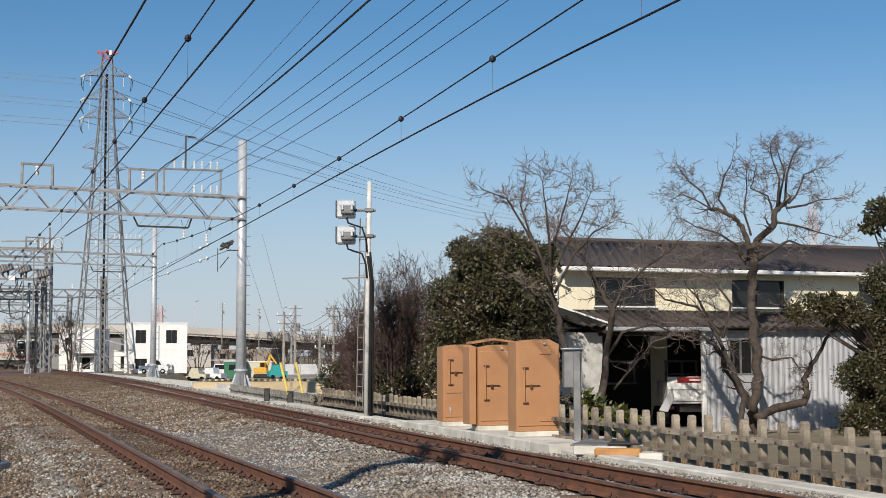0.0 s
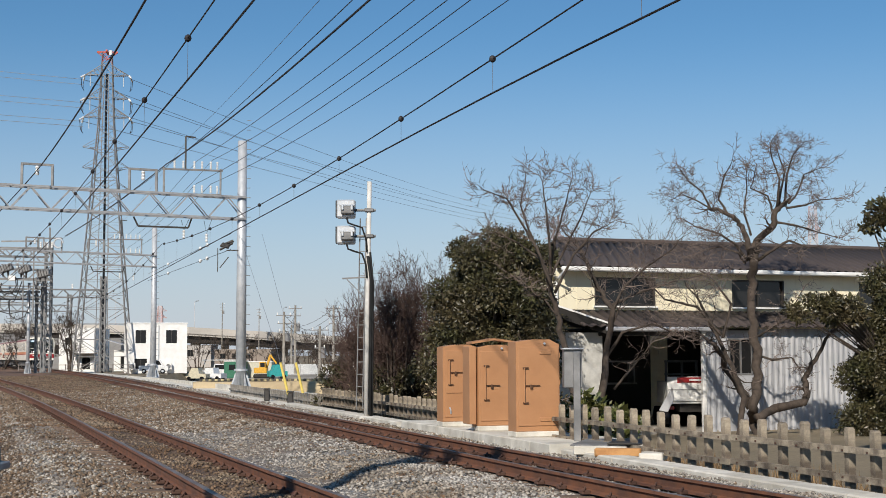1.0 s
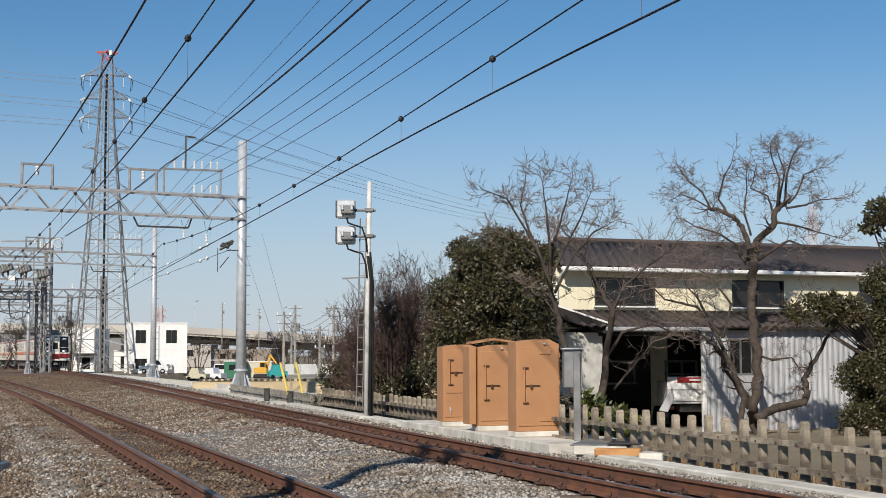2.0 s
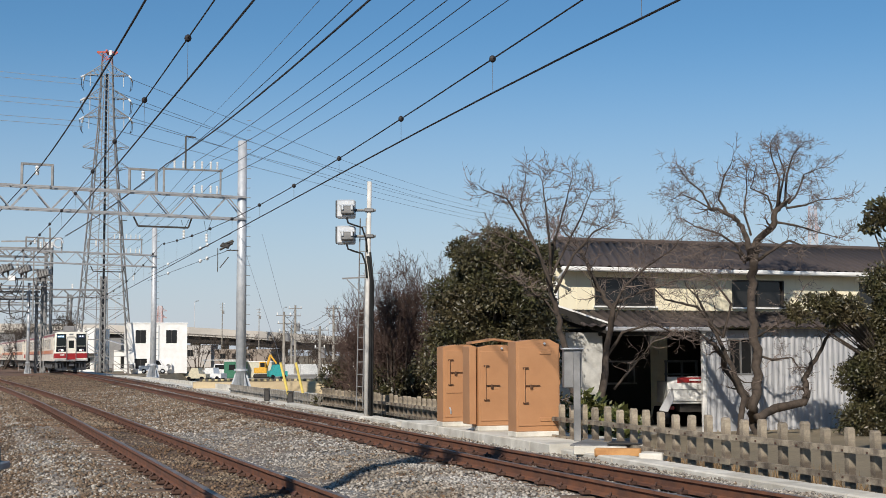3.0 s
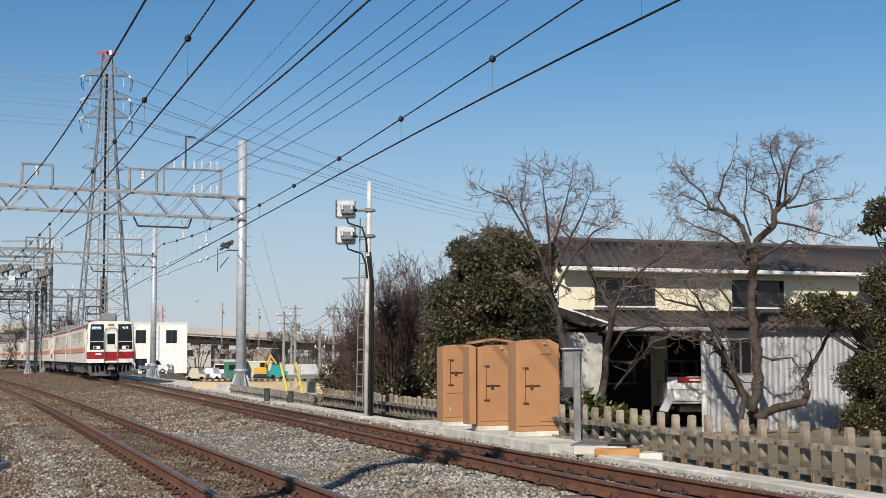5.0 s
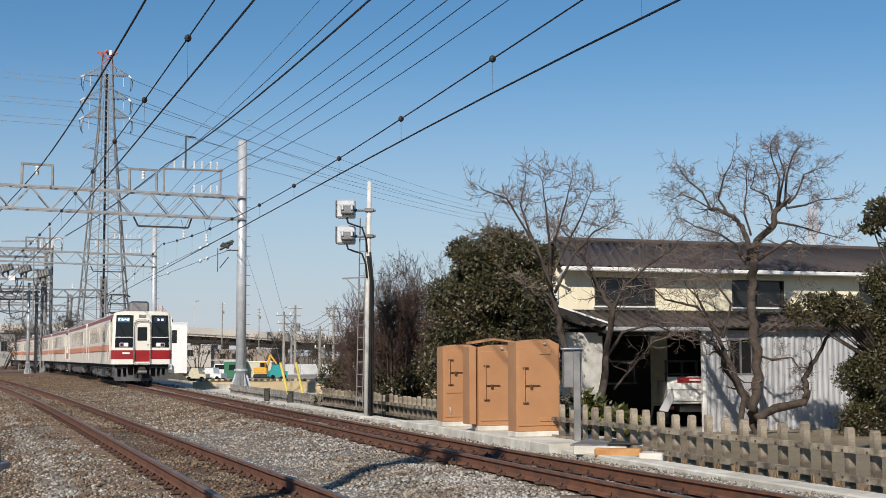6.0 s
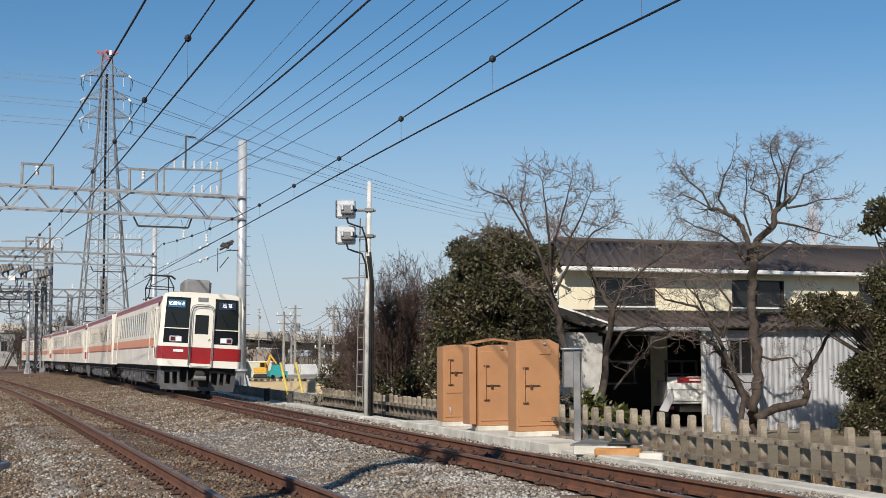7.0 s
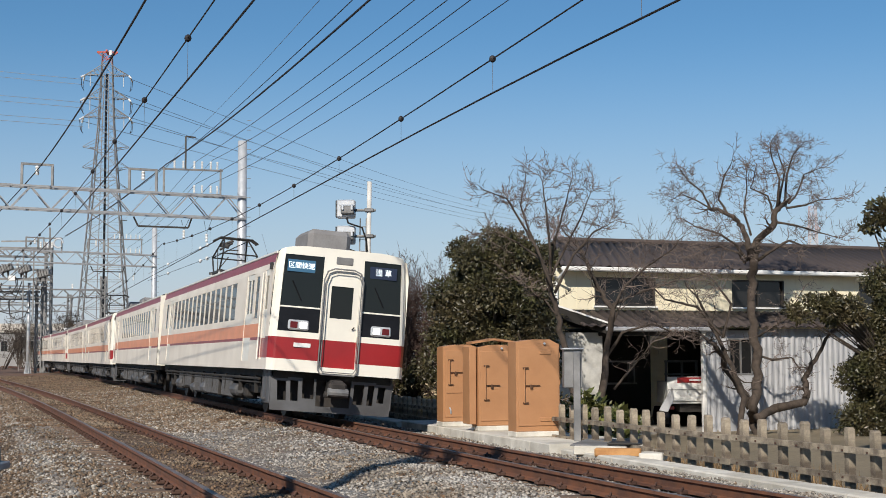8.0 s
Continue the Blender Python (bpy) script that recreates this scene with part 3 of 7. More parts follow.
        part("windscreen_trim", tr_, CREAM, car)
        part("wiper", Mesh().line([(xx - 0.02, cy + 0.02, Z_SKIRT + 1.40), (xx - 0.03, cy - 0.18, Z_SKIRT + 1.78)], 0.012, 5), BLACK, ws)
        xg = face(cxl, 2.07, 0)[0]
        sg = Mesh().box((xg - 0.012, cy - 0.02, Z_SKIRT + 2.08), (0.022, 0.56, 0.24), 0.004)
        ds = part("destination_display", sg, SIGNBLUE if cy < 0 else SIGNDARK, ws, "lit destination display")
        body, size = (("\u533a\u9593\u5feb\u901f", 0.135) if cy < 0 else ("\u6d45 \u8349", 0.15))
        tx = bpy.data.curves.new("destination_text", "FONT")
        tx.body, tx.size, tx.align_x, tx.align_y, tx.extrude = body, size, "CENTER", "CENTER", 0.003
        tob = bpy.data.objects.new("destination_text", tx)
        scene.collection.objects.link(tob)
        me = bpy.data.meshes.new_from_object(tob.evaluated_get(bpy.context.evaluated_depsgraph_get()))
        bpy.data.objects.remove(tob)
        me.materials.clear()
        me.materials.append(SIGNWHITE)
        part("destination_text", me, None, ws, "white lit destination characters", m=Matrix.Translation((xg + 0.003, cy - 0.02, Z_SKIRT + 2.08)) @ Matrix(((0, 0, 1, 0), (1, 0, 0, 0), (0, 1, 0, 0), (0, 0, 0, 1))))
    door = Mesh().panel(0.714, 1.88, [(0.13, 0.98, 0.584, 1.62)], lambda x, z, dd: (Lh - 0.05 - dd, x - 0.357, Z_SKIRT + 0.12 + z), 0.03, pick=lambda x, z: 1 if z < 0.539 else 0, rows=(0.539,))
    fd = part("front_door", door, [CREAM, TRAINRED], car, "cream gangway door with red foot and one pane")
    part("door_pane", Mesh().box((Lh - 0.075, 0, Z_SKIRT + 1.42), (0.012, 0.47, 0.66)), TRAINGLASS, fd)
    part("door_handle", Mesh().line([(Lh - 0.02, 0.24, Z_SKIRT + 0.9), (Lh + 0.01, 0.28, Z_SKIRT + 0.95)], 0.014, 5), DARKSTEEL, fd)
    gf = Mesh()
    loop = [(0.40, 0.06), (0.40, 1.85), (0.34, 2.02), (0.20, 2.08), (-0.20, 2.08), (-0.34, 2.02), (-0.40, 1.85), (-0.40, 0.06), (-0.34, -0.02), (0.34, -0.02), (0.40, 0.06)]
    gf.line([(Lh + 0.03, a, Z_SKIRT + z) for a, z in loop], 0.016, 6, caps=False)
    gf.line([(Lh + 0.05, a * 0.90, Z_SKIRT + 0.05 + z * 0.955) for a, z in loop], 0.011, 6, caps=False)
    part("gangway_frame", gf, GALV_OLD, car, "grey rubber door frame", smooth=True)
    part("number_plate", Mesh().box((Lh - 0.012, -0.74, Z_SKIRT + 0.52), (0.03, 0.34, 0.085), 0.006), WHITE, car, "white bar on the red band")
    part("route_box", Mesh().box((Lh - 0.09, 0.0, Z_SKIRT + 2.25), (0.1, 0.34, 0.15), 0.01), GALV_OLD, car)
    for side in (-1, 1):
        part("grab_rail", Mesh().line([(Lh - 0.12, side * 1.12, Z_SKIRT + 0.52), (Lh - 0.05, side * 1.12, Z_SKIRT + 0.54), (Lh - 0.05, side * 0.98, Z_SKIRT + 0.54), (Lh - 0.12, side * 0.98, Z_SKIRT + 0.56)], 0.012, 5), TRAINRED, car)
        part("marker_lamp", Mesh().box((Lh - 0.35, side * (HALF + 0.02), Z_SKIRT + 2.05), (0.10, 0.06, 0.14), 0.01), DARKSTEEL, car)
        part("cab_handrail", Mesh().line([(Lh - 1.12, side * (HALF + 0.03), Z_SKIRT + 0.2), (Lh - 1.12, side * (HALF + 0.03), Z_SKIRT + 1.95)], 0.018, 5), CREAM, car)
    # skirt, coupler
    skm = Mesh().panel(2.56, 0.66, [(0.16, 0.20, 0.34, 0.58), (0.42, 0.20, 0.58, 0.60), (0.66, 0.26, 0.90, 0.661), (1.72, 0.20, 1.94, 0.60), (2.02, 0.20, 2.16, 0.60), (2.24, 0.26, 2.40, 0.58), (0.94, 0.12, 1.66, 0.661)], lambda x, z, dd: (Lh - 0.24 - dd - 0.12 * (abs(x - 1.28) / 1.28) ** 2, (x - 1.28) * (1 - 0.07 * (0.66 - z)), 0.15 + z), 0.05)
    part("front_skirt", skm, SKIRTMAT, car, "grey steel front skirt with cut-outs")
    # added dark block, so the skirt openings read as a shaded void
    part("skirt_backing", Mesh().box((Lh - 0.75, 0, 0.58), (0.3, 2.4, 0.66)), UNDER, car)
    for side in (-1, 1):
        part("skirt_side", Mesh().box((Lh - 0.75, side * 1.24, 0.62), (0.8, 0.03, 0.70), 0.01), SKIRTMAT, car)
    cp = Mesh().box((Lh - 0.10, 0, 0.66), (0.55, 0.26, 0.30), 0.04).box((Lh + 0.16, 0.0, 0.66), (0.16, 0.36, 0.22), 0.05).line([(Lh + 0.12, -0.25, 0.52), (Lh + 0.12, 0.25, 0.52)], 0.06, 8)
    part("coupler", cp, UNDER, car, "dusty steel coupler")
    part("coupler_cap", Mesh().line([(Lh + 0.2, -0.2, 0.57), (Lh + 0.2, 0.2, 0.57)], 0.085, 10), GALV_OLD, car)
    # underframe
    part("underframe", Mesh().box((0, 0, 0.88), (CAR - 0.6, 2.4, 0.2)), UNDER, car)
    for x0, w, h in ((-4.6, 1.1, 0.5), (-3.0, 1.6, 0.45), (-0.9, 1.7, 0.55), (1.4, 2.4, 0.55), (4.0, 1.6, 0.55)):
        for side in (-1, 1):
            bx = part("equipment_box", Mesh().box((x0, side * 0.9, 0.80 - h / 2), (w, 0.65, h), 0.03), UNDER, car)
            ribs = Mesh()
            for i in range(int(w / 0.12)):
                ribs.box((x0 - w / 2 + 0.08 + 0.12 * i, side * 1.235, 0.80 - h / 2), (0.035, 0.03, h * 0.85))
            part("rib", ribs, SKIRTMAT, bx)
    for x0, z0, r0, w in ((-4.9, 0.42, 0.16, 1.0), (-1.9, 0.36, 0.13, 0.8), (0.15, 0.40, 0.15, 0.7), (5.1, 0.45, 0.14, 0.8)):
        for side in (-1, 1):
            part("air_tank", Mesh().line([(x0 - w / 2, side * 1.16, z0), (x0 - w / 2 + 0.05, side * 1.16, z0), (x0 + w / 2 - 0.05, side * 1.16, z0), (x0 + w / 2, side * 1.16, z0)], [r0 * 0.6, r0, r0, r0 * 0.6], 10), SKIRTMAT, car)
    for side in (-1, 1):
        part("conduit", Mesh().line([(-8.5, side * 1.26, 0.74), (8.3, side * 1.26, 0.74)], 0.03, 6).line([(-8.5, side * 1.24, 0.66), (8.3, side * 1.24, 0.66)], 0.02, 5), UNDER, car)
        for k in range(9):
            part("hanger", Mesh().box((-8.2 + 2.0 * k, side * 1.22, 0.62), (0.06, 0.08, 0.36)), UNDER, car)
        part("cab_step", Mesh().box((Lh - 0.9, side * 1.25, 0.36), (0.45, 0.18, 0.03)).bar((Lh - 1.1, side * 1.25, 0.36), (Lh - 1.1, side * 1.25, 0.9), 0.03).bar((Lh - 0.7, side * 1.25, 0.36), (Lh - 0.7, side * 1.25, 0.9), 0.03), SKIRTMAT, car)
    for bx in (-6.9, 6.9):
        bo = part("bogie", Mesh().box((bx, 0.98, 0.52), (2.7, 0.14, 0.20), 0.04).box((bx, -0.98, 0.52), (2.7, 0.14, 0.20), 0.04).box((bx, 0, 0.6), (0.5, 1.9, 0.22), 0.03), UNDER, car)
        for wx in (-1.05, 1.05):
            for side in (-1, 1):
                wm = Mesh().line([(bx + wx, side * 0.50, 0.43), (bx + wx, side * 0.63, 0.43)], [0.43, 0.43], 24)
                part("wheel", wm, DARKSTEEL, bo, smooth=False)
                part("axle_box", Mesh().box((bx + wx, side * 1.02, 0.45), (0.34, 0.22, 0.32), 0.05), UNDER, bo)
                part("spring", Mesh().line([(bx + wx * 0.72, side * 1.0, 0.5), (bx + wx * 0.72, side * 1.0, 0.8)], 0.09, 8), UNDER, bo)
    # roof gear
    ac = part("air_conditioner", Mesh().box((Lh - 2.3, 0.0, Z_TOP + 0.24), (1.5, 0.92, 0.56), 0.10), ROOFGREY, car, "grey roof air conditioner")
    part("grille", Mesh().box((Lh - 2.3, 0.468, Z_TOP + 0.18), (1.0, 0.02, 0.18)), DARKSTEEL, ac)
    for x0 in (5.4, 2.2, -0.6, -2.9):
        part("roof_ventilator", Mesh().box((x0 - 0.6, 0, Z_TOP + 0.08), (1.9, 1.2, 0.26), 0.08), ROOFGREY, car)
    return car


def add_pantograph(car, x0):
    """A folding diamond frame on the roof."""
    zb = Z_TOP + 0.34
    pg = part("pantograph", Mesh().box((x0, 0.5, zb), (1.9, 0.07, 0.07)).box((x0, -0.5, zb), (1.9, 0.07, 0.07)).box((x0 - 0.8, 0, zb), (0.07, 1.2, 0.07)).box((x0 + 0.8, 0, zb), (0.07, 1.2, 0.07)), DARKSTEEL, car, "dark steel diamond pantograph")
    arms = Mesh()
    for e in (-1, 1):
        for s in (-1, 1):
            arms.line([(x0 + e * 0.55, s * 0.5, zb), (x0 + e * 1.05, s * 0.5, zb + 0.50), (x0 + e * 0.12, s * 0.36, zb + 1.0)], 0.026, 5)
        arms.line([(x0 + e * 1.05, -0.5, zb + 0.50), (x0 + e * 1.05, 0.5, zb + 0.50)], 0.022, 5)
        arms.line([(x0 + e * 1.05, -0.5, zb + 0.50), (x0 + e * 0.12, 0.36, zb + 1.0)], 0.014, 5)
    part("frame_arm", arms, DARKSTEEL, pg)
    sh = Mesh()
    for e in (-1, 1):
        sh.line([(x0 + e * 0.14, -0.66, zb + 0.92), (x0 + e * 0.14, -0.48, zb + 1.04), (x0 + e * 0.14, 0.48, zb + 1.04), (x0 + e * 0.14, 0.66, zb + 0.92)], 0.03, 5)
    part("collector_shoe", sh, DARKSTEEL, pg)
    for e in (-0.8, 0.8):
        for s in (-0.5, 0.5):
            part("insulator", Mesh().line([(x0 + e, s, Z_TOP - 0.02), (x0 + e, s, zb)], 0.06, 8), PORCELAIN, pg)


LAMP = glow("headlamp", (1.0, 0.97, 0.9), 1.2)
TAIL = mat("tail_lamp_red", (0.12, 0.01, 0.012), 0.2)
SIGNBLUE = glow("display_blue", (0.035, 0.11, 0.19), 0.25)
SIGNDARK = glow("display_dark", (0.012, 0.02, 0.045), 0.2)
SIGNWHITE = glow("display_white", (0.9, 0.97, 1.0), 0.9)
cars = [make_car()]
for i in range(5):
    cars.append(copy_thing(cars[0], Matrix()))
add_pantograph(cars[0], -4.6)
for i in (2, 4):
    add_pantograph(cars[i], -4.6)
for i, c in enumerate(cars):
    if i == 0:
        tagged(c, "cream leading railcar with lit lamps, red band and destination displays", "train")
    elif i % 2:
        tagged(c, "cream railcar with orange stripe, its red cab end facing back", "train")
    else:
        tagged(c, "cream railcar with orange stripe and pantograph inside the train", "train")


class Arc:
    """Distance along the far track."""
    ys = np.concatenate([np.arange(1, 60, 0.25), np.arange(60, 420, 1.0)])
    xs = np.array([far_x(y) for y in ys])
    s = np.concatenate([[0], np.cumsum(np.hypot(np.diff(xs), np.diff(ys)))])


def y_at(q):
    return float(np.interp(q, Arc.s, Arc.ys))


def car_pose(q, turned):
    """A car whose leading end is q metres along the line: its bogies stand on the track."""
    ya, yb = y_at(q + 3.1), y_at(q + 16.9)
    a, b = on_track(far_x, ya, 0, 0), on_track(far_x, yb, 0, 0)
    e = (a - b).normalized()
    c = (cant(ya) + cant(yb)) / 2 if q > 60 else cant(ya)
    c += radians(0.95) * min(1.0, max(0.0, (58 - q) / 18))
    mid = (a + b) / 2
    left = Vector((0, 0, 1)).cross(e).normalized()
    up = e.cross(left)
    m = Matrix((e, left, up)).transposed().to_4x4()
    m = Matrix.Translation(mid) @ m @ Matrix.Rotation(-c, 4, "X")
    return m @ Matrix.Rotation(math.pi, 4, "Z") if turned else m


# ---- lineside: kerb, cabinets, fence, signal ----
def make_kerb():
    """Pale concrete kerb stones along the far side of the line, each its own stone."""
    k = thing("concrete_kerb", Matrix(), "pale concrete kerb along the railway in long pieces", "kerb", kind="structure")
    y = 9.0
    while y < 43.5:
        y2 = y + 1.9
        v0, v1 = (2.62, 3.02)
        if 20.6 < y < 30.3:
            y = y2
            continue
        m = Mesh()
        top, base = -0.275, -0.75
        rows = []
        for yy in (y + 0.012, y2 - 0.012):
            rows.append([beside(yy, v0, base), beside(yy, v0, top - 0.02), beside(yy, v0 + 0.025, top), beside(yy, v1, top), beside(yy, v1, base)])
        m.loft(rows, closed=True, caps=True)
        part("kerb_stone", m, CONCRETE, k)
        y = y2


FITTING = mat("brown_steel_fitting", (0.13, 0.066, 0.034), 0.55, 0.2, bscale=40)


def cabinet(p, w, dep, h, kind, turn):
    """A brown steel lineside cabinet with pitched top, door, long handle and latch, on a pale plinth."""
    c = thing("signal_cabinet", Matrix.Translation(p) @ Matrix.Rotation(radians(turn), 4, "Z"), "brown painted steel signal cabinet on a concrete plinth", "cabinet", "brown lineside cabinets")
    part("plinth", Mesh().box((0, 0, 0.05), (w + 0.02, dep, 0.10), 0.012), CONCRETE, c, "white concrete plinth")
    z0, peak = 0.10, 0.05
    b = Mesh()
    prof = [(-w / 2, z0), (w / 2, z0), (w / 2, z0 + h - 0.09), (w * 0.28, z0 + h), (-w * 0.12, z0 + h), (-w / 2, z0 + h - 0.05)]
    e = 0.012
    rings = [[(x * (1 - e), y, z if z > z0 + 0.1 else z + 0.0) for x, z in prof] for y in (dep / 2,)] + [[(x, y, z) for x, z in prof] for y in (dep / 2 - 0.01, -dep / 2 + 0.01)] + [[(x * (1 - e), -dep / 2, z - (0.008 if z > z0 + 0.2 else -0.008)) for x, z in prof]]
    b.loft(rings, caps=True)
    b.f = [f[::-1] for f in b.f]
    body = part("body", b, BROWN, c)
    yf = -dep / 2
    dm = Mesh().box((0.01, yf - 0.008, z0 + h * 0.49), (w - 0.06, 0.022, h * 0.86), 0.008)
    door = part("door", dm, BROWN, c)
    if kind == 1:
        part("door_gap", Mesh().box((0.02, yf - 0.0195, z0 + h * 0.37), (w - 0.1, 0.004, 0.012)), FITTING, door)
    zs = (0.93, 0.55, 0.34, 0.14) if kind == 1 else ((0.86, 0.13) if kind == 3 else ())
    for q in zs:
        part("louvre_plate", Mesh().box((w * 0.16, yf - 0.028, z0 + h * q), (0.22, 0.018, 0.075), 0.008), BROWN, door)
    part("lamp_stud", Mesh().line([(w * 0.14, yf - 0.015, z0 + h * 0.955), (w * 0.14, yf - 0.045, z0 + h * 0.955)], 0.022, 8), GALV, door)
    za, zb = (0.80, 0.48) if kind == 1 else ((0.74, 0.32) if kind == 2 else (0.69, 0.31))
    hx = -w * 0.33
    bar = Mesh().line([(hx, yf - 0.02, z0 + h * za), (hx, yf - 0.055, z0 + h * za), (hx, yf - 0.055, z0 + h * zb), (hx, yf - 0.02, z0 + h * zb)], 0.011, 6)
    hd = part("handle", bar, BROWN, door, "long brown lock bar")
    for q in (za, zb):
        part("bracket", Mesh().box((hx + 0.03, yf - 0.035, z0 + h * q), (0.11, 0.03, 0.03), 0.006), FITTING, hd)
    zl = z0 + h * (0.64 if kind == 1 else 0.5)
    part("latch", Mesh().line([(hx, yf - 0.045, zl), (hx + 0.30, yf - 0.045, zl)], 0.010, 6).box((hx + 0.13, yf - 0.055, zl - 0.02), (0.05, 0.03, 0.075), 0.01), FITTING, door, "dark latch with a padlock")
    if kind == 1:
        part("lower_handle", Mesh().line([(hx + 0.0, yf - 0.03, z0 + 0.30), (hx + 0.02, yf - 0.05, z0 + 0.24), (hx + 0.03, yf - 0.03, z0 + 0.17)], 0.016, 6), GALV, door)
    if kind == 2:
        rf = Mesh()
        rf.loft([[(-w * 0.62, y, z0 + h + 0.02), (-w * 0.62, y, z0 + h + 0.06), (0, y, z0 + h + 0.13), (w * 0.62, y, z0 + h + 0.07), (w * 0.62, y, z0 + h + 0.03), (0, y, z0 + h + 0.09)] for y in (-dep / 2 + 0.1, dep / 2 + 0.05)], caps=True)
        part("lid", rf, BROWN, c, "pitched lid standing proud")
        part("side_flange", Mesh().box((-w / 2 - 0.1, dep * 0.1, z0 + h / 2), (0.14, dep, h * 0.96), 0.01), BROWN, c)
    for k in range(3):
        part("hinge", Mesh().line([(w / 2 + 0.005, yf + 0.02, z0 + h * (0.2 + 0.3 * k)), (w / 2 + 0.005, yf + 0.02, z0 + h * (0.2 + 0.3 * k) + 0.09)], 0.014, 6), BROWN, door)


def make_platform():
    pl = thing("cabinet_platform", Matrix(), "pale concrete block footing under the brown cabinets", "platform", kind="structure")
    y = 22.4
    i = 0
    while y < 30.6:
        y2 = y + 0.85
        for lo, hi, v0 in ((-0.8, -0.20, 2.46),):
            m = Mesh()
            a, b = y + 0.006, y2 - 0.006
            m.loft([[beside(t, v0, lo), beside(t, v0, hi - 0.015), beside(t, v0 + 0.02, hi), beside(t, 4.2, hi), beside(t, 4.2, lo)] for t in (a, b)], caps=True)
            part("block", m, CONCRETE, pl)
        y = y2


def steel_box():
    """A grey meter box on a channel post."""
    t = thing("meter_box", Matrix.Translation((2.27, 24.0, -0.20)), "grey galvanised steel box mounted on a post", "electric box")
    part("post", Mesh().box((0.03, -0.08, 0.77), (0.12, 0.06, 1.54), 0.008), GALV_OLD, t)
    bx = part("box", Mesh().box((-0.03, 0.12, 1.24), (0.32, 0.34, 0.66), 0.012), GALV_OLD, t)
    part("lid", Mesh().box((-0.03, 0.10, 1.585), (0.37, 0.42, 0.03), 0.008), GALV, t)
    part("door_seam", Mesh().box((-0.19, 0.10, 1.24), (0.006, 0.012, 0.6)), DARKSTEEL, bx)


def fence_run(y0, y1, v, z0, h, step, name_label):
    f = thing("post_and_rail_fence", Matrix(), name_label, "fence", "old lineside fences")
    rng = random.Random(int(y0 * 7))
    bounds = []
    y = y0
    post = None
    while y < y1:
        n = normal(far_x, y)
        a = math.atan2(n.y, n.x)
        hh = h + rng.uniform(-0.03, 0.03)
        m = Matrix.Translation(beside(y, v + rng.uniform(-0.01, 0.01), z0)) @ Matrix.Rotation(a + rng.uniform(-0.05, 0.05), 4, "Z") @ Matrix.Rotation(rng.uniform(-0.02, 0.02), 4, "X")
        w = 0.112
        pm = Mesh()
        ch = rng.uniform(0.0, 0.025)
        pm.loft([[(-0.045, -w / 2 + 0.01, z), (0.045, -w / 2, z), (0.045, w / 2, z), (-0.045, w / 2 - 0.01, z)] for z in (-0.5, hh - 0.03)] + [[(-0.035, -w / 2 + 0.02, hh - ch), (0.035, -w / 2 + 0.02, hh), (0.035, w / 2 - 0.02, hh), (-0.035, w / 2 - 0.02, hh)]], caps=True)
        part("post", pm, FENCEMAT, f, m=m)
        y += step * n.x
    for z in (z0 + h * 0.66, z0 + h * 0.26):
        y = y0 - 0.25
        while y < y1:
            y2 = min(y + 2.3, y1 + 0.2)
            rm = Mesh()
            dz = rng.uniform(-0.012, 0.012)
            rm.loft([[beside(t, v - 0.05, z - 0.038 + dz), beside(t, v - 0.11, z - 0.038 + dz), beside(t, v - 0.11, z + 0.038 + dz), beside(t, v - 0.05, z + 0.038 + dz)] for t in (y + 0.01, (y + y2) / 2, y2 - 0.01)], caps=True)
            part("fence_rail", rm, FENCEMAT, f)
            y = y2
        yb = y0
        bolts = Mesh()
        while yb < y1:
            n = normal(far_x, yb)
            bolts.line([beside(yb, v - 0.105, z), beside(yb, v - 0.125, z)], 0.014, 6)
            yb += step * n.x
        tagged(part("bolt_heads", bolts, CLIP, f), kind="stuff")


POSTPAINT = mat("pale_post_paint", (0.62, 0.60, 0.56), 0.6, scale=5, bscale=40, col2=(0.50, 0.48, 0.44))
RUBBER = mat("black_cable_rubber", (0.010, 0.010, 0.010), 0.85, bscale=40)


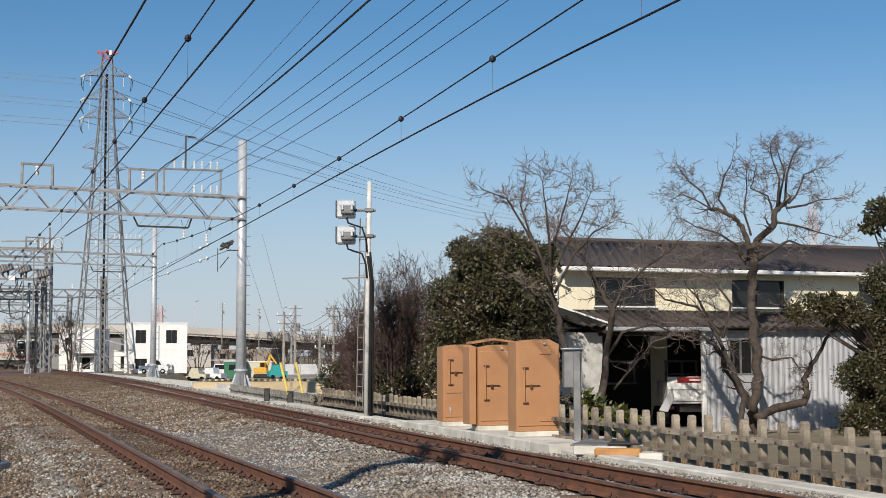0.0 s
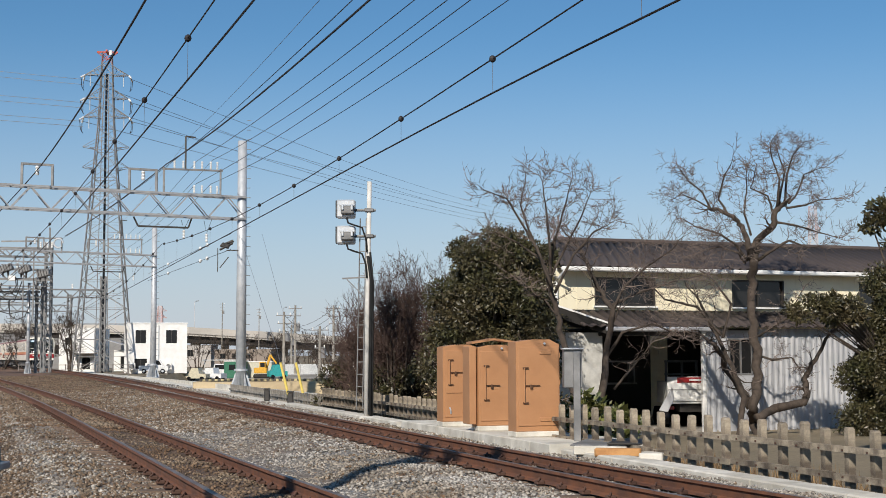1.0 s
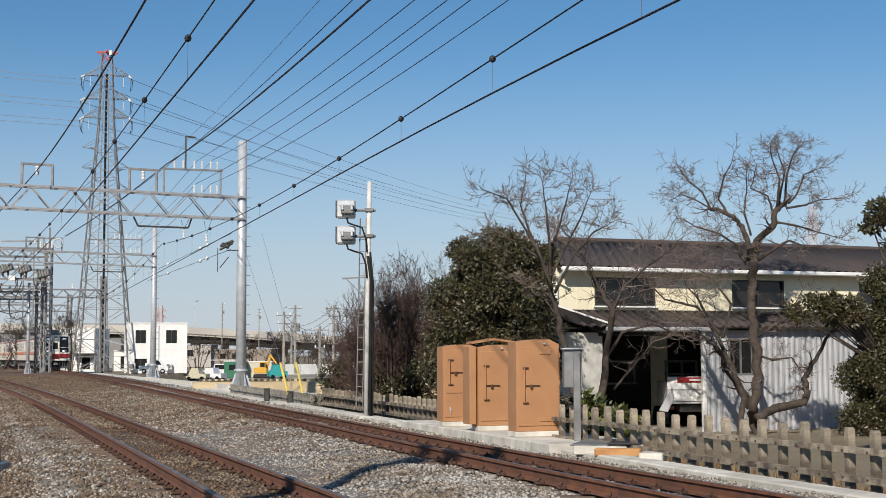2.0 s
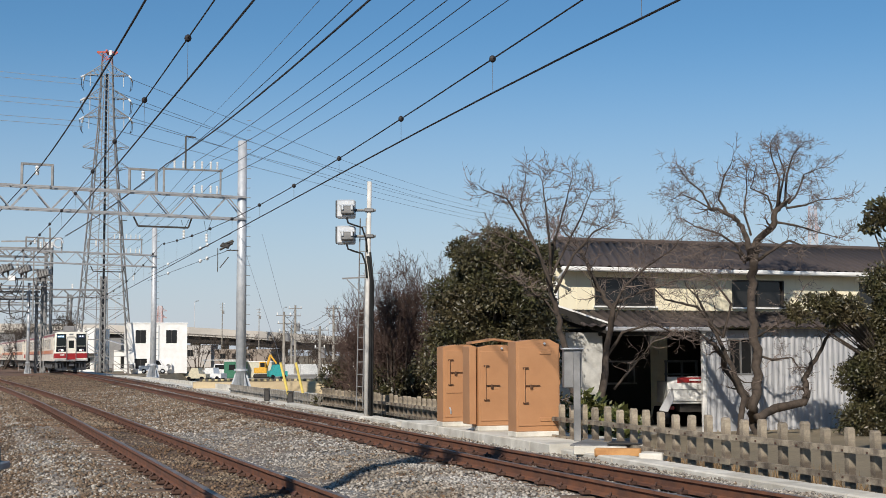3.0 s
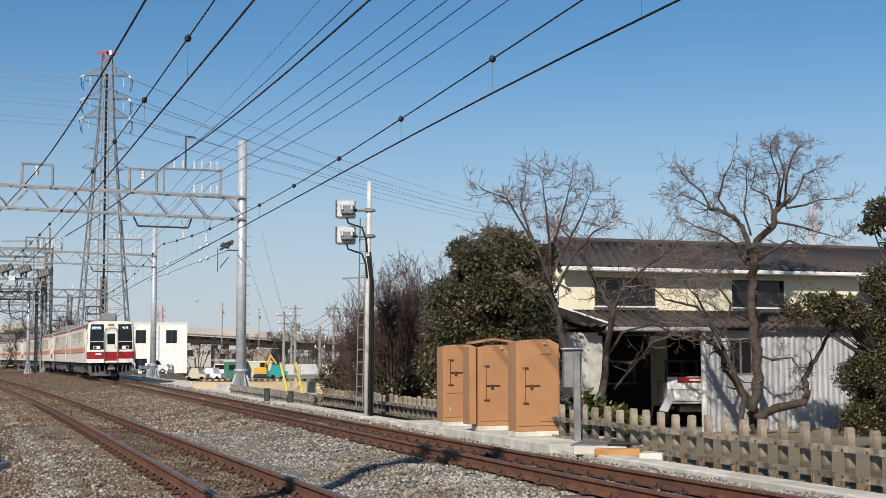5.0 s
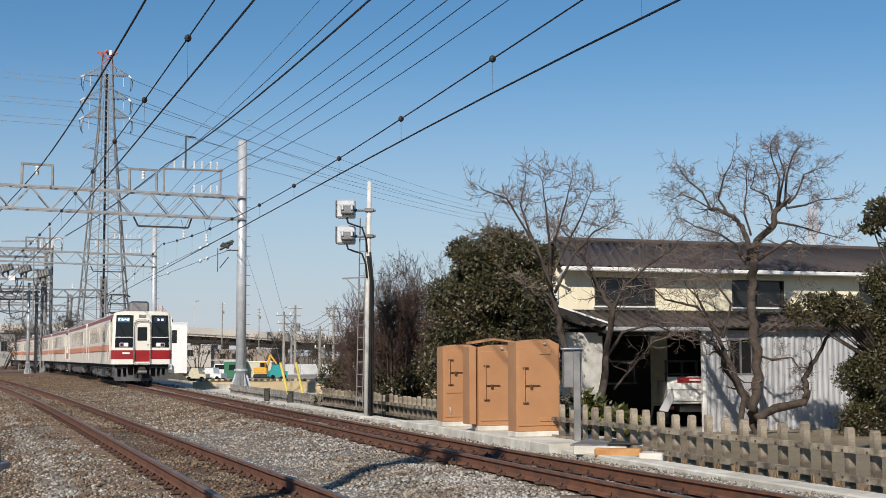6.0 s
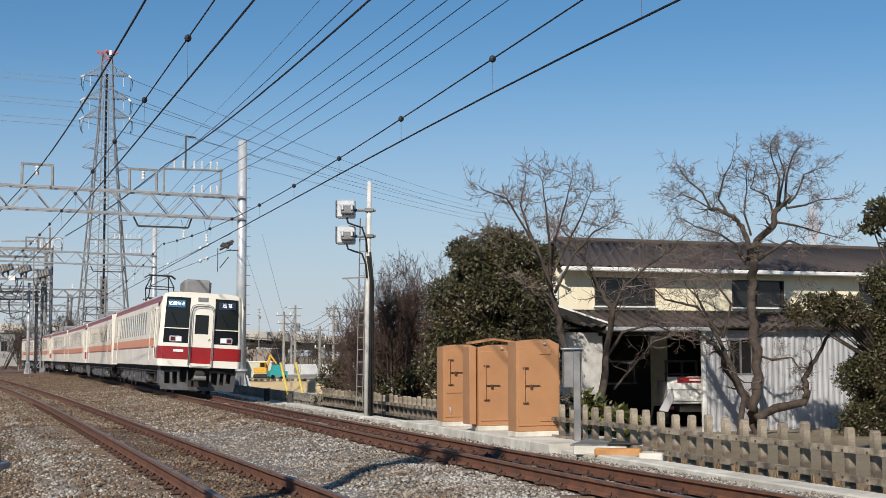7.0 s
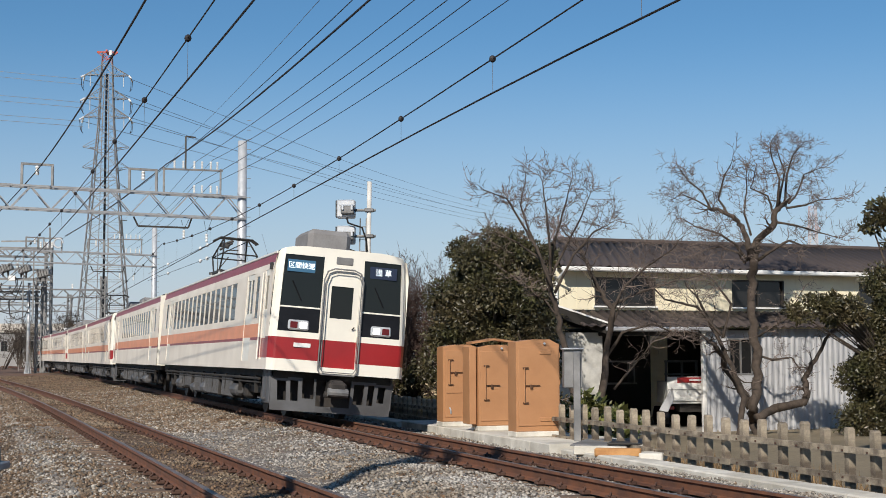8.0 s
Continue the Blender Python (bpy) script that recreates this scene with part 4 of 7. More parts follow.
def signal_post():
    s = thing("signal_post", Matrix.Translation((-2.0, 35.8, -0.45)), "pale steel signal post with two grey signal heads seen from behind", "railway signal")
    part("pole", Mesh().line([(0, 0, 0), (0.04, 0, 3.2), (0.09, 0, 6.25)], [0.066, 0.064, 0.06], 12), POSTPAINT, s, smooth=True)
    for z in (5.50, 4.82):
        arm = part("arm", Mesh().line([(-0.52, 0.0, z), (0.25, 0.0, z)], 0.035, 8), GALV_OLD, s)
        part("clamp", Mesh().box((0.08, -0.0, z), (0.24, 0.2, 0.10), 0.02), GALV_OLD, arm)
        hd = part("signal_head", Mesh().box((-0.53, 0.10, z + 0.04), (0.50, 0.30, 0.48), 0.04), GALV, s, "grey signal case")
        part("back_box", Mesh().box((-0.48, -0.11, z + 0.02), (0.34, 0.16, 0.26), 0.03), GALV_OLD, hd)
        part("rib", Mesh().box((-0.48, -0.16, z + 0.12), (0.40, 0.10, 0.05), 0.01), GALV, hd)
        for e in (-0.12, 0.12):
            part("clamp_bolt", Mesh().box((-0.48 + e, -0.2, z + 0.06), (0.06, 0.06, 0.14), 0.01), GALV, hd)
        part("hood", Mesh().box((-0.78, 0.12, z + 0.04), (0.03, 0.32, 0.44), 0.01), DARKSTEEL, hd)
        cb = Mesh().line([(-0.5, -0.1, z - 0.2), (-0.46, -0.12, z - 0.34), (-0.3, -0.12, z - 0.40), (-0.1, -0.1, z - 0.46), (0.0, -0.09, z - 0.75), (0.03, -0.09, z - 1.1)], 0.024, 6)
        part("cable", cb, RUBBER, s, "black cable", smooth=True)
    part("cable", Mesh().line([(0.05, -0.09, 4.3), (0.13, -0.07, 3.7), (0.12, -0.07, 2.0), (0.11, -0.07, 0.0)], 0.04, 8), RUBBER, s, "black cable bundle", smooth=True)
    part("cable", Mesh().line([(0.11, -0.06, 4.4), (0.18, -0.04, 3.6), (0.17, -0.04, 2.0), (0.16, -0.04, 0.0)], 0.028, 8), RUBBER, s, smooth=True)
    for x in (-0.26, -0.10):
        part("ladder_rail", Mesh().bar((x, 0.18, 0.35), (x + 0.10, 0.14, 5.3), 0.025), GALV_OLD, s)
    for i in range(15):
        z = 0.6 + 0.32 * i
        part("ladder_rung", Mesh().bar((-0.26 + 0.02 * z, 0.16, z), (-0.10 + 0.02 * z, 0.16, z), 0.022), GALV_OLD, s)
    part("platform_bracket", Mesh().bar((-0.62, 0, 3.72), (0.12, 0, 3.76), 0.04).bar((-0.5, 0, 3.70), (0.0, 0, 3.2), 0.025), GALV_OLD, s)
    part("footing", Mesh().box((0, 0, 0.05), (0.34, 0.34, 0.2), 0.03), CONCRETE, s)


def ground_hatch():
    h = thing("cable_hatch", Matrix.Translation((2.80, 22.9, -0.245)) @ Matrix.Rotation(radians(-16), 4, "Z"), "grey steel cable hatch plates on concrete sides", "hatch")
    part("plate", Mesh().box((-0.15, 0.1, 0.075), (0.9, 1.6, 0.03), 0.008), GALV_OLD, h)
    part("plate", Mesh().box((0.28, -0.1, 0.11), (0.55, 1.3, 0.025), 0.008), DARKSTEEL, h)
    part("side", Mesh().box((-0.1, -0.75, 0.0), (0.85, 0.14, 0.14), 0.015), CONCRETE, h)
    w = thing("timber_block", Matrix.Translation((2.72, 21.75, -0.31)) @ Matrix.Rotation(radians(-12), 4, "Z"), "orange-brown timber block lying by the kerb", "timber")
    part("block", Mesh().box((0, 0, 0.07), (0.72, 0.2, 0.13), 0.02), mat("raw_timber", (0.48, 0.25, 0.09), 0.8, scale=5, bump=0.3, bscale=40, col2=(0.36, 0.17, 0.06)), w)
    c = thing("concrete_block", Matrix.Translation((3.18, 21.15, -0.32)) @ Matrix.Rotation(radians(-18), 4, "Z"), "small pale concrete block by the fence", "block")
    part("block", Mesh().box((0, 0, 0.06), (0.36, 0.5, 0.12), 0.015), CONCRETE, c)


def corner_post():
    """A metal cabinet standing beside the line close to the camera."""
    c = thing("steel_locker", Matrix.Translation((-4.455, 13.2, -0.65)), "grey steel trackside locker with a pale lid", "cabinet")
    part("body", Mesh().box((-0.02, 0.2, 0.42), (0.30, 0.4, 1.3), 0.01), GALV_OLD, c)
    part("lid", Mesh().box((0.0, 0.2, 0.89), (0.42, 0.5, 0.07), 0.012), BEAM, c)
    part("edge", Mesh().box((0.125, -0.01, 0.42), (0.03, 0.03, 0.8)), DARKSTEEL, c)
    part("lock", Mesh().line([(0.10, -0.03, 0.47), (0.19, -0.05, 0.47)], 0.022, 6), GALV, c)
    part("latch", Mesh().box((0.18, -0.02, 0.74), (0.03, 0.03, 0.05), 0.006), DARKSTEEL, c)


def warning_post():
    """The tall lineside pole whose long shadow crosses both tracks."""
    p = thing("lineside_pole", Matrix.Translation((-4.08, 6.4, -0.9)), "tall grey steel pole with boxes near its top", "pole")
    part("mast", Mesh().line([(0, 0, 0), (0, 0, 10.4)], [0.17, 0.13], 10), GALV_OLD, p)
    for z, dx in ((10.2, 0.1), (9.4, 0.0)):
        a = part("arm", Mesh().line([(-0.7, 0, z), (1.1, 0, z)], 0.03, 6), GALV_OLD, p)
        for x in (0.1, 0.75):
            part("box", Mesh().box((x + dx, 0, z), (0.42, 0.3, 0.45), 0.03), GALV_OLD, a)


make_kerb()
make_platform()
cabinet((0.296, 29.15, -0.20), 0.78, 0.44, 1.60, 1, 17)
cabinet((0.972, 27.4, -0.20), 0.74, 0.44, 1.58, 2, 17)
cabinet((1.648, 25.36, -0.20), 0.845, 0.44, 1.66, 3, 17)
steel_box()
fence_run(11.5, 24.5, 3.4, -0.40, 0.80, 0.49, "weathered grey post and rail fence of old concrete")
fence_run(29.6, 43.6, 3.6, -0.42, 0.66, 0.42, "dark weathered post and rail fence under shrubs")
signal_post()
ground_hatch()
corner_post()
warning_post()


# ---- overhead line ----
def truss(mb, a, b, top, bot, depth, pitch, chord=0.09, web=0.05):
    """A lattice beam between a and b (plan), two faces depth apart."""
    a, b = Vector((a[0], a[1], 0)), Vector((b[0], b[1], 0))
    d = (b - a).normalized()
    n = Vector((-d.y, d.x, 0)) * depth / 2
    L = (b - a).length
    k = max(2, int(L / pitch))
    for s in (-1, 1):
        for z in (top, bot):
            mb.bar(a + n * s + Vector((0, 0, z)), b + n * s + Vector((0, 0, z)), chord)
        for i in range(k):
            p, q, r = a + d * (L * i / k), a + d * (L * (i + 0.5) / k), a + d * (L * (i + 1) / k)
            mb.bar(p + n * s + Vector((0, 0, bot)), q + n * s + Vector((0, 0, top)), web)
            mb.bar(q + n * s + Vector((0, 0, top)), r + n * s + Vector((0, 0, bot)), web)
    for i in range(k + 1):
        p = a + d * (L * i / k)
        mb.bar(p + n + Vector((0, 0, top)), p - n + Vector((0, 0, top)), web)
    return mb


def insulator(p, h, parent, r=0.07):
    m = Mesh()
    pts, rad = [], []
    for i in range(7):
        pts.append((p[0], p[1], p[2] + h * i / 6)); rad.append(r if i % 2 else r * 0.55)
    part("insulator", m.line(pts, rad, 8), PORCELAIN, parent)


def steel_pole(p, h, r, parent):
    x, y, z = p
    m = Mesh().line([(x, y, z), (x, y, z + h)], [r, r * 0.86], 18)
    pl = part("pole", m, GALV, parent, "smooth galvanised tubular pole", smooth=True)
    f = Mesh()
    f.line([(x, y, z - 0.1), (x, y, z + 0.12)], r * 2.2, 18)
    f.line([(x, y, z + 1.02), (x, y, z + 1.12)], r * 1.35, 14)
    part("base_flange", f, GALV, pl)
    for k in range(8):
        w = 2 * math.pi * k / 8
        c, s = math.cos(w), math.sin(w)
        g = Mesh().add([(x + c * r, y + s * r, z + 1.0), (x + c * r, y + s * r, z + 0.1), (x + c * r * 2.1, y + s * r * 2.1, z + 0.1), (x + c * r * 2.1, y + s * r * 2.1, z + 0.25)], [(0, 1, 2, 3)])
        part("gusset", g, GALV, pl)
    for k in range(int(h / 0.45)):
        part("step_bolt", Mesh().line([(x + r * 0.9, y, z + 1.8 + 0.45 * k), (x + r + 0.16, y, z + 1.8 + 0.45 * k)], 0.015, 5), GALV_OLD, pl)
    return pl


def gantry(p, h, r, span, zt, zb, n, label, frames=True):
    """A pole at p and a lattice beam across the tracks from it, with brackets."""
    g = thing("catenary_gantry", Matrix(), label, "catenary gantry", "overhead line gantries")
    steel_pole((p[0] + 0.15, p[1], p[2]), h, r, g)
    n = Vector((n[0], n[1], 0)).normalized()
    P = Vector((p[0], p[1], 0))
    at = lambda o, z: P + n * o + Vector((0, 0, z))
    tilt = 0.024
    beam = Mesh()
    truss(beam, at(0.3, 0), at(-span, 0), zt, zb, 0.6, 1.62)
    beam.v = [(x, y, z + tilt * -((Vector((x, y, 0)) - P).dot(n))) for x, y, z in beam.v]
    bm = part("lattice_beam", beam, BEAM, g, "galvanised lattice cross beam")
    zoff = lambda o: -tilt * o
    steel_pole((*(at(-span, 0).to_2d()), p[2]), h, r, g)
    if not frames:
        return g, at
    for o0, o1, hh in ((-9.6, -8.3, 1.0), (-4.95, -3.75, 1.05)):
        f = Mesh().bar(at(o0, zt + zoff(o0)), at(o0, zt + hh + zoff(o0)), 0.10).bar(at(o1, zt + zoff(o1)), at(o1, zt + hh + zoff(o1)), 0.10).bar(at(o0 - 0.05, zt + hh + zoff(o0)), at(o1 + 0.05, zt + hh + zoff(o1)), 0.10)
        fr = part("bracket_frame", f, GALV_OLD, g)
        insulator(at((o0 + o1) / 2, zt + hh - 0.5 + zoff(o0)), 0.42, fr, 0.1)
    rk = Mesh()
    for o in (-3.42, -0.85):
        rk.bar(at(o, zt), at(o, zt + 1.3), 0.08)
    rk.bar(at(-3.5, zt + 1.22), at(-0.75, zt + 1.22), 0.08).bar(at(-3.42, zt + 0.1), at(-0.9, zt + 0.1), 0.07)
    rack = part("insulator_rack", rk, GALV_OLD, g)
    for o in (-2.95, -2.55, -2.05, -1.7, -1.3, -1.0):
        insulator(at(o, zt + 1.27), 0.36, rack, 0.06)
    for o in (-2.05, -1.7, -1.3, -1.0):
        insulator(at(o, zt + 0.16), 0.36, rack, 0.06)
    part("top_arm", Mesh().bar(at(-2.45, zt + 1.2), at(-2.45, zt + 2.75), 0.07).bar(at(-2.45, zt + 2.75), at(-2.0, zt + 2.72), 0.06), DARKSTEEL, g)
    part("hanger_frame", Mesh().bar(at(-4.75, zb), at(-4.55, zb - 0.42), 0.07).bar(at(-4.55, zb - 0.42), at(-2.3, zb - 0.45), 0.08).bar(at(-2.3, zb - 0.45), at(-2.15, zb), 0.07), DARKSTEEL, g)
    for o, z in ((-2.5, zb - 0.95), (-1.47, zb - 1.1)):
        insulator(at(o, z), 0.4, g, 0.07)
        part("drop_wire", Mesh().line([at(o - 0.12, zb - 0.1), at(o, z + 0.4), at(o + 0.25, zb)], 0.012, 4), WIRE, g)
    return g, at


def wire(pts, r, label, material=None, sag=0.0, balls=(), name="overhead_wire", n=5):
    """One wire through pts, its own sag in each span."""
    mb = Mesh()
    out = []
    for i in range(len(pts) - 1):
        a, b = Vector(pts[i]), Vector(pts[i + 1])
        k = 14
        for j in range(k + (1 if i == len(pts) - 2 else 0)):
            t = j / k
            p = a.lerp(b, t)
            p.z -= sag * 4 * t * (1 - t)
            out.append(p)
    mb.line(out, r, n)
    ob = part(name, mb, material or WIRE)
    return tagged(ob, label, "wire", "overhead wires")


def catenary(fx, rise, v, ys, first, low, rate, label):
    """Contact wire, messenger wire above it, and the droppers between them."""
    c = thing("catenary", Matrix(), label, "overhead line", "catenaries")
    zc = 5.0
    con, mes = Mesh(), Mesh()
    pts, top = [], []
    full = ys[0] + (ys[-1] - ys[0]) * np.linspace(0, 1, 60)

    def mess(y):
        return zc + low + min(1.0, rate * (y - 32) ** 2 if y < 60 else rate * (abs(y - 86) + 2) ** 2)
    for y in full:
        pts.append(on_track(fx, y, v, zc, rise, 0.0))
        top.append(on_track(fx, y, v, mess(y), rise, 0.0))
    part("contact_wire", con.line(pts, 0.0135, 6), WIRE, c, "dark grooved contact wire")
    part("messenger_wire", mes.line(top, 0.011, 6), WIRE, c)
    y = first
    while y < ys[-1] - 4:
        a, b = on_track(fx, y, v, zc, rise, 0.0), on_track(fx, y, v, mess(y), rise, 0.0)
        dr = part("dropper", Mesh().line([a, b], 0.0035, 4), WIRE_PALE, c)
        part("clamp", Mesh().line([b + Vector((0, 0, e)) for e in (-0.05, -0.03, 0.0, 0.03, 0.05)], [0.015, 0.042, 0.05, 0.042, 0.015], 8), WIRE, dr)
        y += 4.4 * normal(fx, y).x + 0.2
    return c


g1, at1 = gantry((-9.42, 63.4, -0.45), 11.64, 0.24, 17.0, 8.55, 7.55, (0.953, 0.303), "galvanised lattice gantry on tubular poles spanning both tracks")
g2, at2 = gantry((-23.0, 109.0, -0.5), 12.0, 0.24, 19.0, 9.2, 8.3, (0.945, 0.327), "farther galvanised lattice gantry over the line")


def lattice_column(p, h, w, parent, name="column"):
    m = Mesh()
    x, y, z = p
    q = [(-w, -w), (w, -w), (w, w), (-w, w)]
    for a, b in q:
        m.bar((x + a, y + b, z), (x + a, y + b, z + h), 0.12)
    k = int(h / (w * 2.6))
    for i in range(k):
        z0, z1 = z + h * i / k, z + h * (i + 1) / k
        for j in range(4):
            a, b = q[j], q[(j + 1) % 4]
            a, b = (a, b) if i % 2 else (b, a)
            m.bar((x + a[0], y + a[1], z0), (x + b[0], y + b[1], z1), 0.07)
    return part(name, m, GALV_OLD, parent, "riveted lattice column")


def far_gantry(c0, c1, h, zt, zb, label, double=False):
    g = thing("lattice_gantry", Matrix(), label, "catenary gantry", "old lattice gantries")
    lattice_column((*c0, -0.6), h, 0.27, g)
    lattice_column((*c1, -0.6), h, 0.27, g)
    part("lattice_beam", truss(Mesh(), c0, c1, zt, zb, 0.7, 1.8, 0.15, 0.10), GALV_OLD, g)
    if double:
        part("upper_beam", truss(Mesh(), c0, c1, zt + 2.0, zt + 1.2, 0.7, 1.8, 0.15, 0.10), GALV_OLD, g)
    d = Vector((c1[0] - c0[0], c1[1] - c0[1], 0))
    for k in range(5):
        p = Vector((c0[0], c0[1], 0)) + d * (0.15 + 0.17 * k)
        insulator((p.x, p.y, zt + 0.1), 0.55, g, 0.14)
        part("drop_bracket", Mesh().bar((p.x, p.y, zb), (p.x, p.y, zb - 1.1), 0.08).bar((p.x - 0.6, p.y, zb - 1.1), (p.x + 0.6, p.y, zb - 1.1), 0.07), GALV_OLD, g)
    if double:
        for k in range(3):
            p = Vector((c0[0], c0[1], 0)) + d * (0.3 + 0.2 * k)
            bx = part("switch_box", Mesh().box((p.x, p.y, zb - 0.9), (1.6, 0.8, 1.1), 0.08), GALV_OLD, g, "grey line switch box")
            part("loop_cable", Mesh().line([(p.x - 0.8, p.y, zb - 1.2), (p.x - 0.2, p.y, zb - 2.3), (p.x + 0.9, p.y, zb - 2.2), (p.x + 1.5, p.y, zb - 0.4)], 0.07, 6), WIRE, bx)
    return g


far_gantry((-37.2, 130.0), (-55.0, 124.0), 12.6, 9.4, 8.5, "old lattice gantry with switch boxes and cables", True)
far_gantry((-38.6, 132.0), (-56.0, 126.5), 9.4, 7.4, 6.7, "older low lattice gantry behind the switches")
far_gantry((-39.9, 162.0), (-62.0, 154.0), 11.2, 9.0, 8.1, "distant lattice gantry over the line")
far_gantry((-55.5, 205.0), (-80.0, 197.0), 11.0, 8.8, 7.9, "lattice gantry at the end of the line in view")
tb = thing("tubular_pole", Matrix(), "slim galvanised pole between the tracks", "pole")
steel_pole((-39.2, 130.6, -0.4), 8.6, 0.16, tb)

def switchgear():
    """Line switches, their cables and a small rack hung on the old lattice gantry."""
    d = 127.0
    at = lambda x, y, dy=0.0: Vector(((x - 784) / 2443.5 * d, d + dy, 1.3 + (627.5 - y) / 2443.5 * d))
    g = thing("line_switchgear", Matrix(), "grey line switches with looping dark cables on the old gantry", "switchgear")
    fr = Mesh()
    for a, b in (((65, 419), (107, 419)), ((65, 444), (107, 444)), ((65, 419), (65, 446)), ((107, 419), (107, 446)), ((86, 400), (86, 446)), ((0, 424), (65, 424)), ((0, 436), (65, 436))):
        fr.bar(at(*a), at(*b), 0.13)
    part("rack", fr, GALV_OLD, g)
    for x in (71, 77, 83, 91):
        p = at(x, 432)
        insulator((p.x, p.y - 0.2, p.z - 0.25), 0.6, g, 0.12)
    c = at(102, 428)
    part("cable_coil", Mesh().line([c + Vector((0.42 * math.cos(w), -0.15, 0.42 * math.sin(w))) for w in [2 * math.pi * k / 16 for k in range(15)]], 0.08, 6), GALV, g)
    for x, y, t in ((10, 472, -0.35), (42, 474, -0.3), (76, 482, -0.25)):
        bx = part("switch_case", Mesh().box(at(x, y), (1.15, 0.7, 0.62), 0.08, Matrix.Rotation(t, 3, "Y")), GALV_OLD, g, "ribbed grey switch case")
        for k in range(4):
            part("rib", Mesh().box(at(x - 8 + 5 * k, y - 1, -0.38), (0.06, 0.06, 0.6), 0.0, Matrix.Rotation(t, 3, "Y")), DARKSTEEL, bx)
        for k in (-6, 3):
            part("bushing", Mesh().line([at(x + k, y + 5), at(x + k, y + 15)], [0.12, 0.06], 6), DARKSTEEL, bx)
    part("control_box", Mesh().box(at(22, 490, -0.3), (0.62, 0.3, 0.48), 0.04), WHITE, g, "white control box")
    for pts in (((0, 520), (14, 528), (26, 532), (34, 514), (40, 496)), ((16, 530), (20, 556), (32, 564), (46, 558), (54, 540), (52, 500)), ((0, 548), (18, 553), (40, 549), (54, 551)), ((0, 508), (10, 516), (22, 518), (30, 504), (28, 488)), ((60, 490), (64, 508), (74, 512), (82, 496))):
        part("loop_cable", Mesh().line([at(*p, -0.4) for p in pts], 0.045, 6), WIRE, g, smooth=True)
    bars = Mesh()
    for a, b in (((0, 492), (92, 494)), ((0, 503), (92, 505)), ((0, 533), (70, 534)), ((0, 466), (92, 467))):
        bars.bar(at(*a), at(*b), 0.11)
    part("cross_bar", bars, GALV_OLD, g)
    for x in (40, 58):
        part("upright", Mesh().bar(at(x, 440), at(x, 560), 0.10), GALV_OLD, g)


switchgear()
catenary(far_x, 0.0, 0.28, (5.0, 175.0), 10.6, 0.31, 0.0011, "contact and messenger wires over the far track")
catenary(near_x, NEAR_RISE, 0.02, (5.0, 130.0), 9.7, 0.52, 0.0003, "contact and messenger wires over the near track")


def feeder(o1, z1, top, r, label, sag=0.0, o2=None, z2=None, material=None):
    """A line wire from the second gantry over the first and on past the camera."""
    a = at1(o1, z1)
    b = Vector(top)
    e = b + (b - a) * 0.6
    pts = [e, b, a]
    pts.append(at2(o2 if o2 is not None else o1, z2 if z2 is not None else z1 + 0.6))
    return wire(pts, r, label, material, sag)


feeder(-8.98, 9.47, (-6.37, 29.2, 8.93), 0.027, "thick dark feeder cable over the near track", 0.2, -14.0, 9.9)
feeder(-3.30, 10.0, (-1.55, 29.2, 8.91), 0.027, "thick dark feeder cable over the far track", 0.2, -6.7, 10.6)
feeder(-3.40, 9.82, (-1.92, 29.2, 8.91), 0.012, "thin dark earth wire beside the feeder", 0.15, -6.9, 10.4)
feeder(-1.90, 10.22, (-0.59, 29.2, 8.9), 0.011, "thin high line wire on white insulators", 0.14)
feeder(-1.23, 10.25, (0.12, 29.2, 8.9), 0.011, "thin high line wire on white insulators", 0.24)
feeder(-1.99, 9.12, (0.62, 29.2, 8.9), 0.011, "thin lower line wire on white insulators", 0.26)
feeder(-1.30, 9.14, (1.43, 29.2, 8.89), 0.011, "thin lower line wire on white insulators", 0.3)
feeder(-2.24, 11.33, (-2.63, 29.2, 8.91), 0.007, "very thin grey shield wire", 0.1, material=WIRE_PALE)
for z, z2 in ((6.88, 7.75), (6.15, 7.2)):
    a, b = at1(-0.35, z), at2(-0.3, z2)
    w = wire([a, b], 0.014, "dark communication cable with white insulators along the poles")
    for t in (0.19, 0.255, 0.65):
        p = a.lerp(b, t)
        part("ball_insulator", Mesh().line([p + Vector((0, 0, q)) for q in (-0.10, -0.06, 0, 0.06, 0.10)], [0.03, 0.08, 0.10, 0.08, 0.03], 8), PORCELAIN, w, "white ball insulator")
tr = thing("pole_transformer", Matrix.Translation(at1(-0.55, 6.0)), "small dark box bracketed to the tubular pole", "electric box")
part("box", Mesh().box((-0.05, 0, 0.32), (0.36, 0.3, 0.22), 0.04, Matrix.Rotation(0.3, 3, "Y")).line([(-0.3, 0.1, 0.3), (0.3, 0.1, 0.55)], 0.07, 8).line([(-0.3, -0.1, 0.12), (0.3, -0.1, 0.42)], 0.05, 8), DARKSTEEL, tr)
part("bracket", Mesh().bar((-0.3, 0, -0.7), (0.1, 0, -0.2), 0.04).bar((-0.4, 0, -0.9), (-0.4, 0, 0.2), 0.035), DARKSTEEL, tr)
part("mount", Mesh().bar((0.0, 0, 0.1), (0.55, 0, 0.1), 0.05), DARKSTEEL, tr)


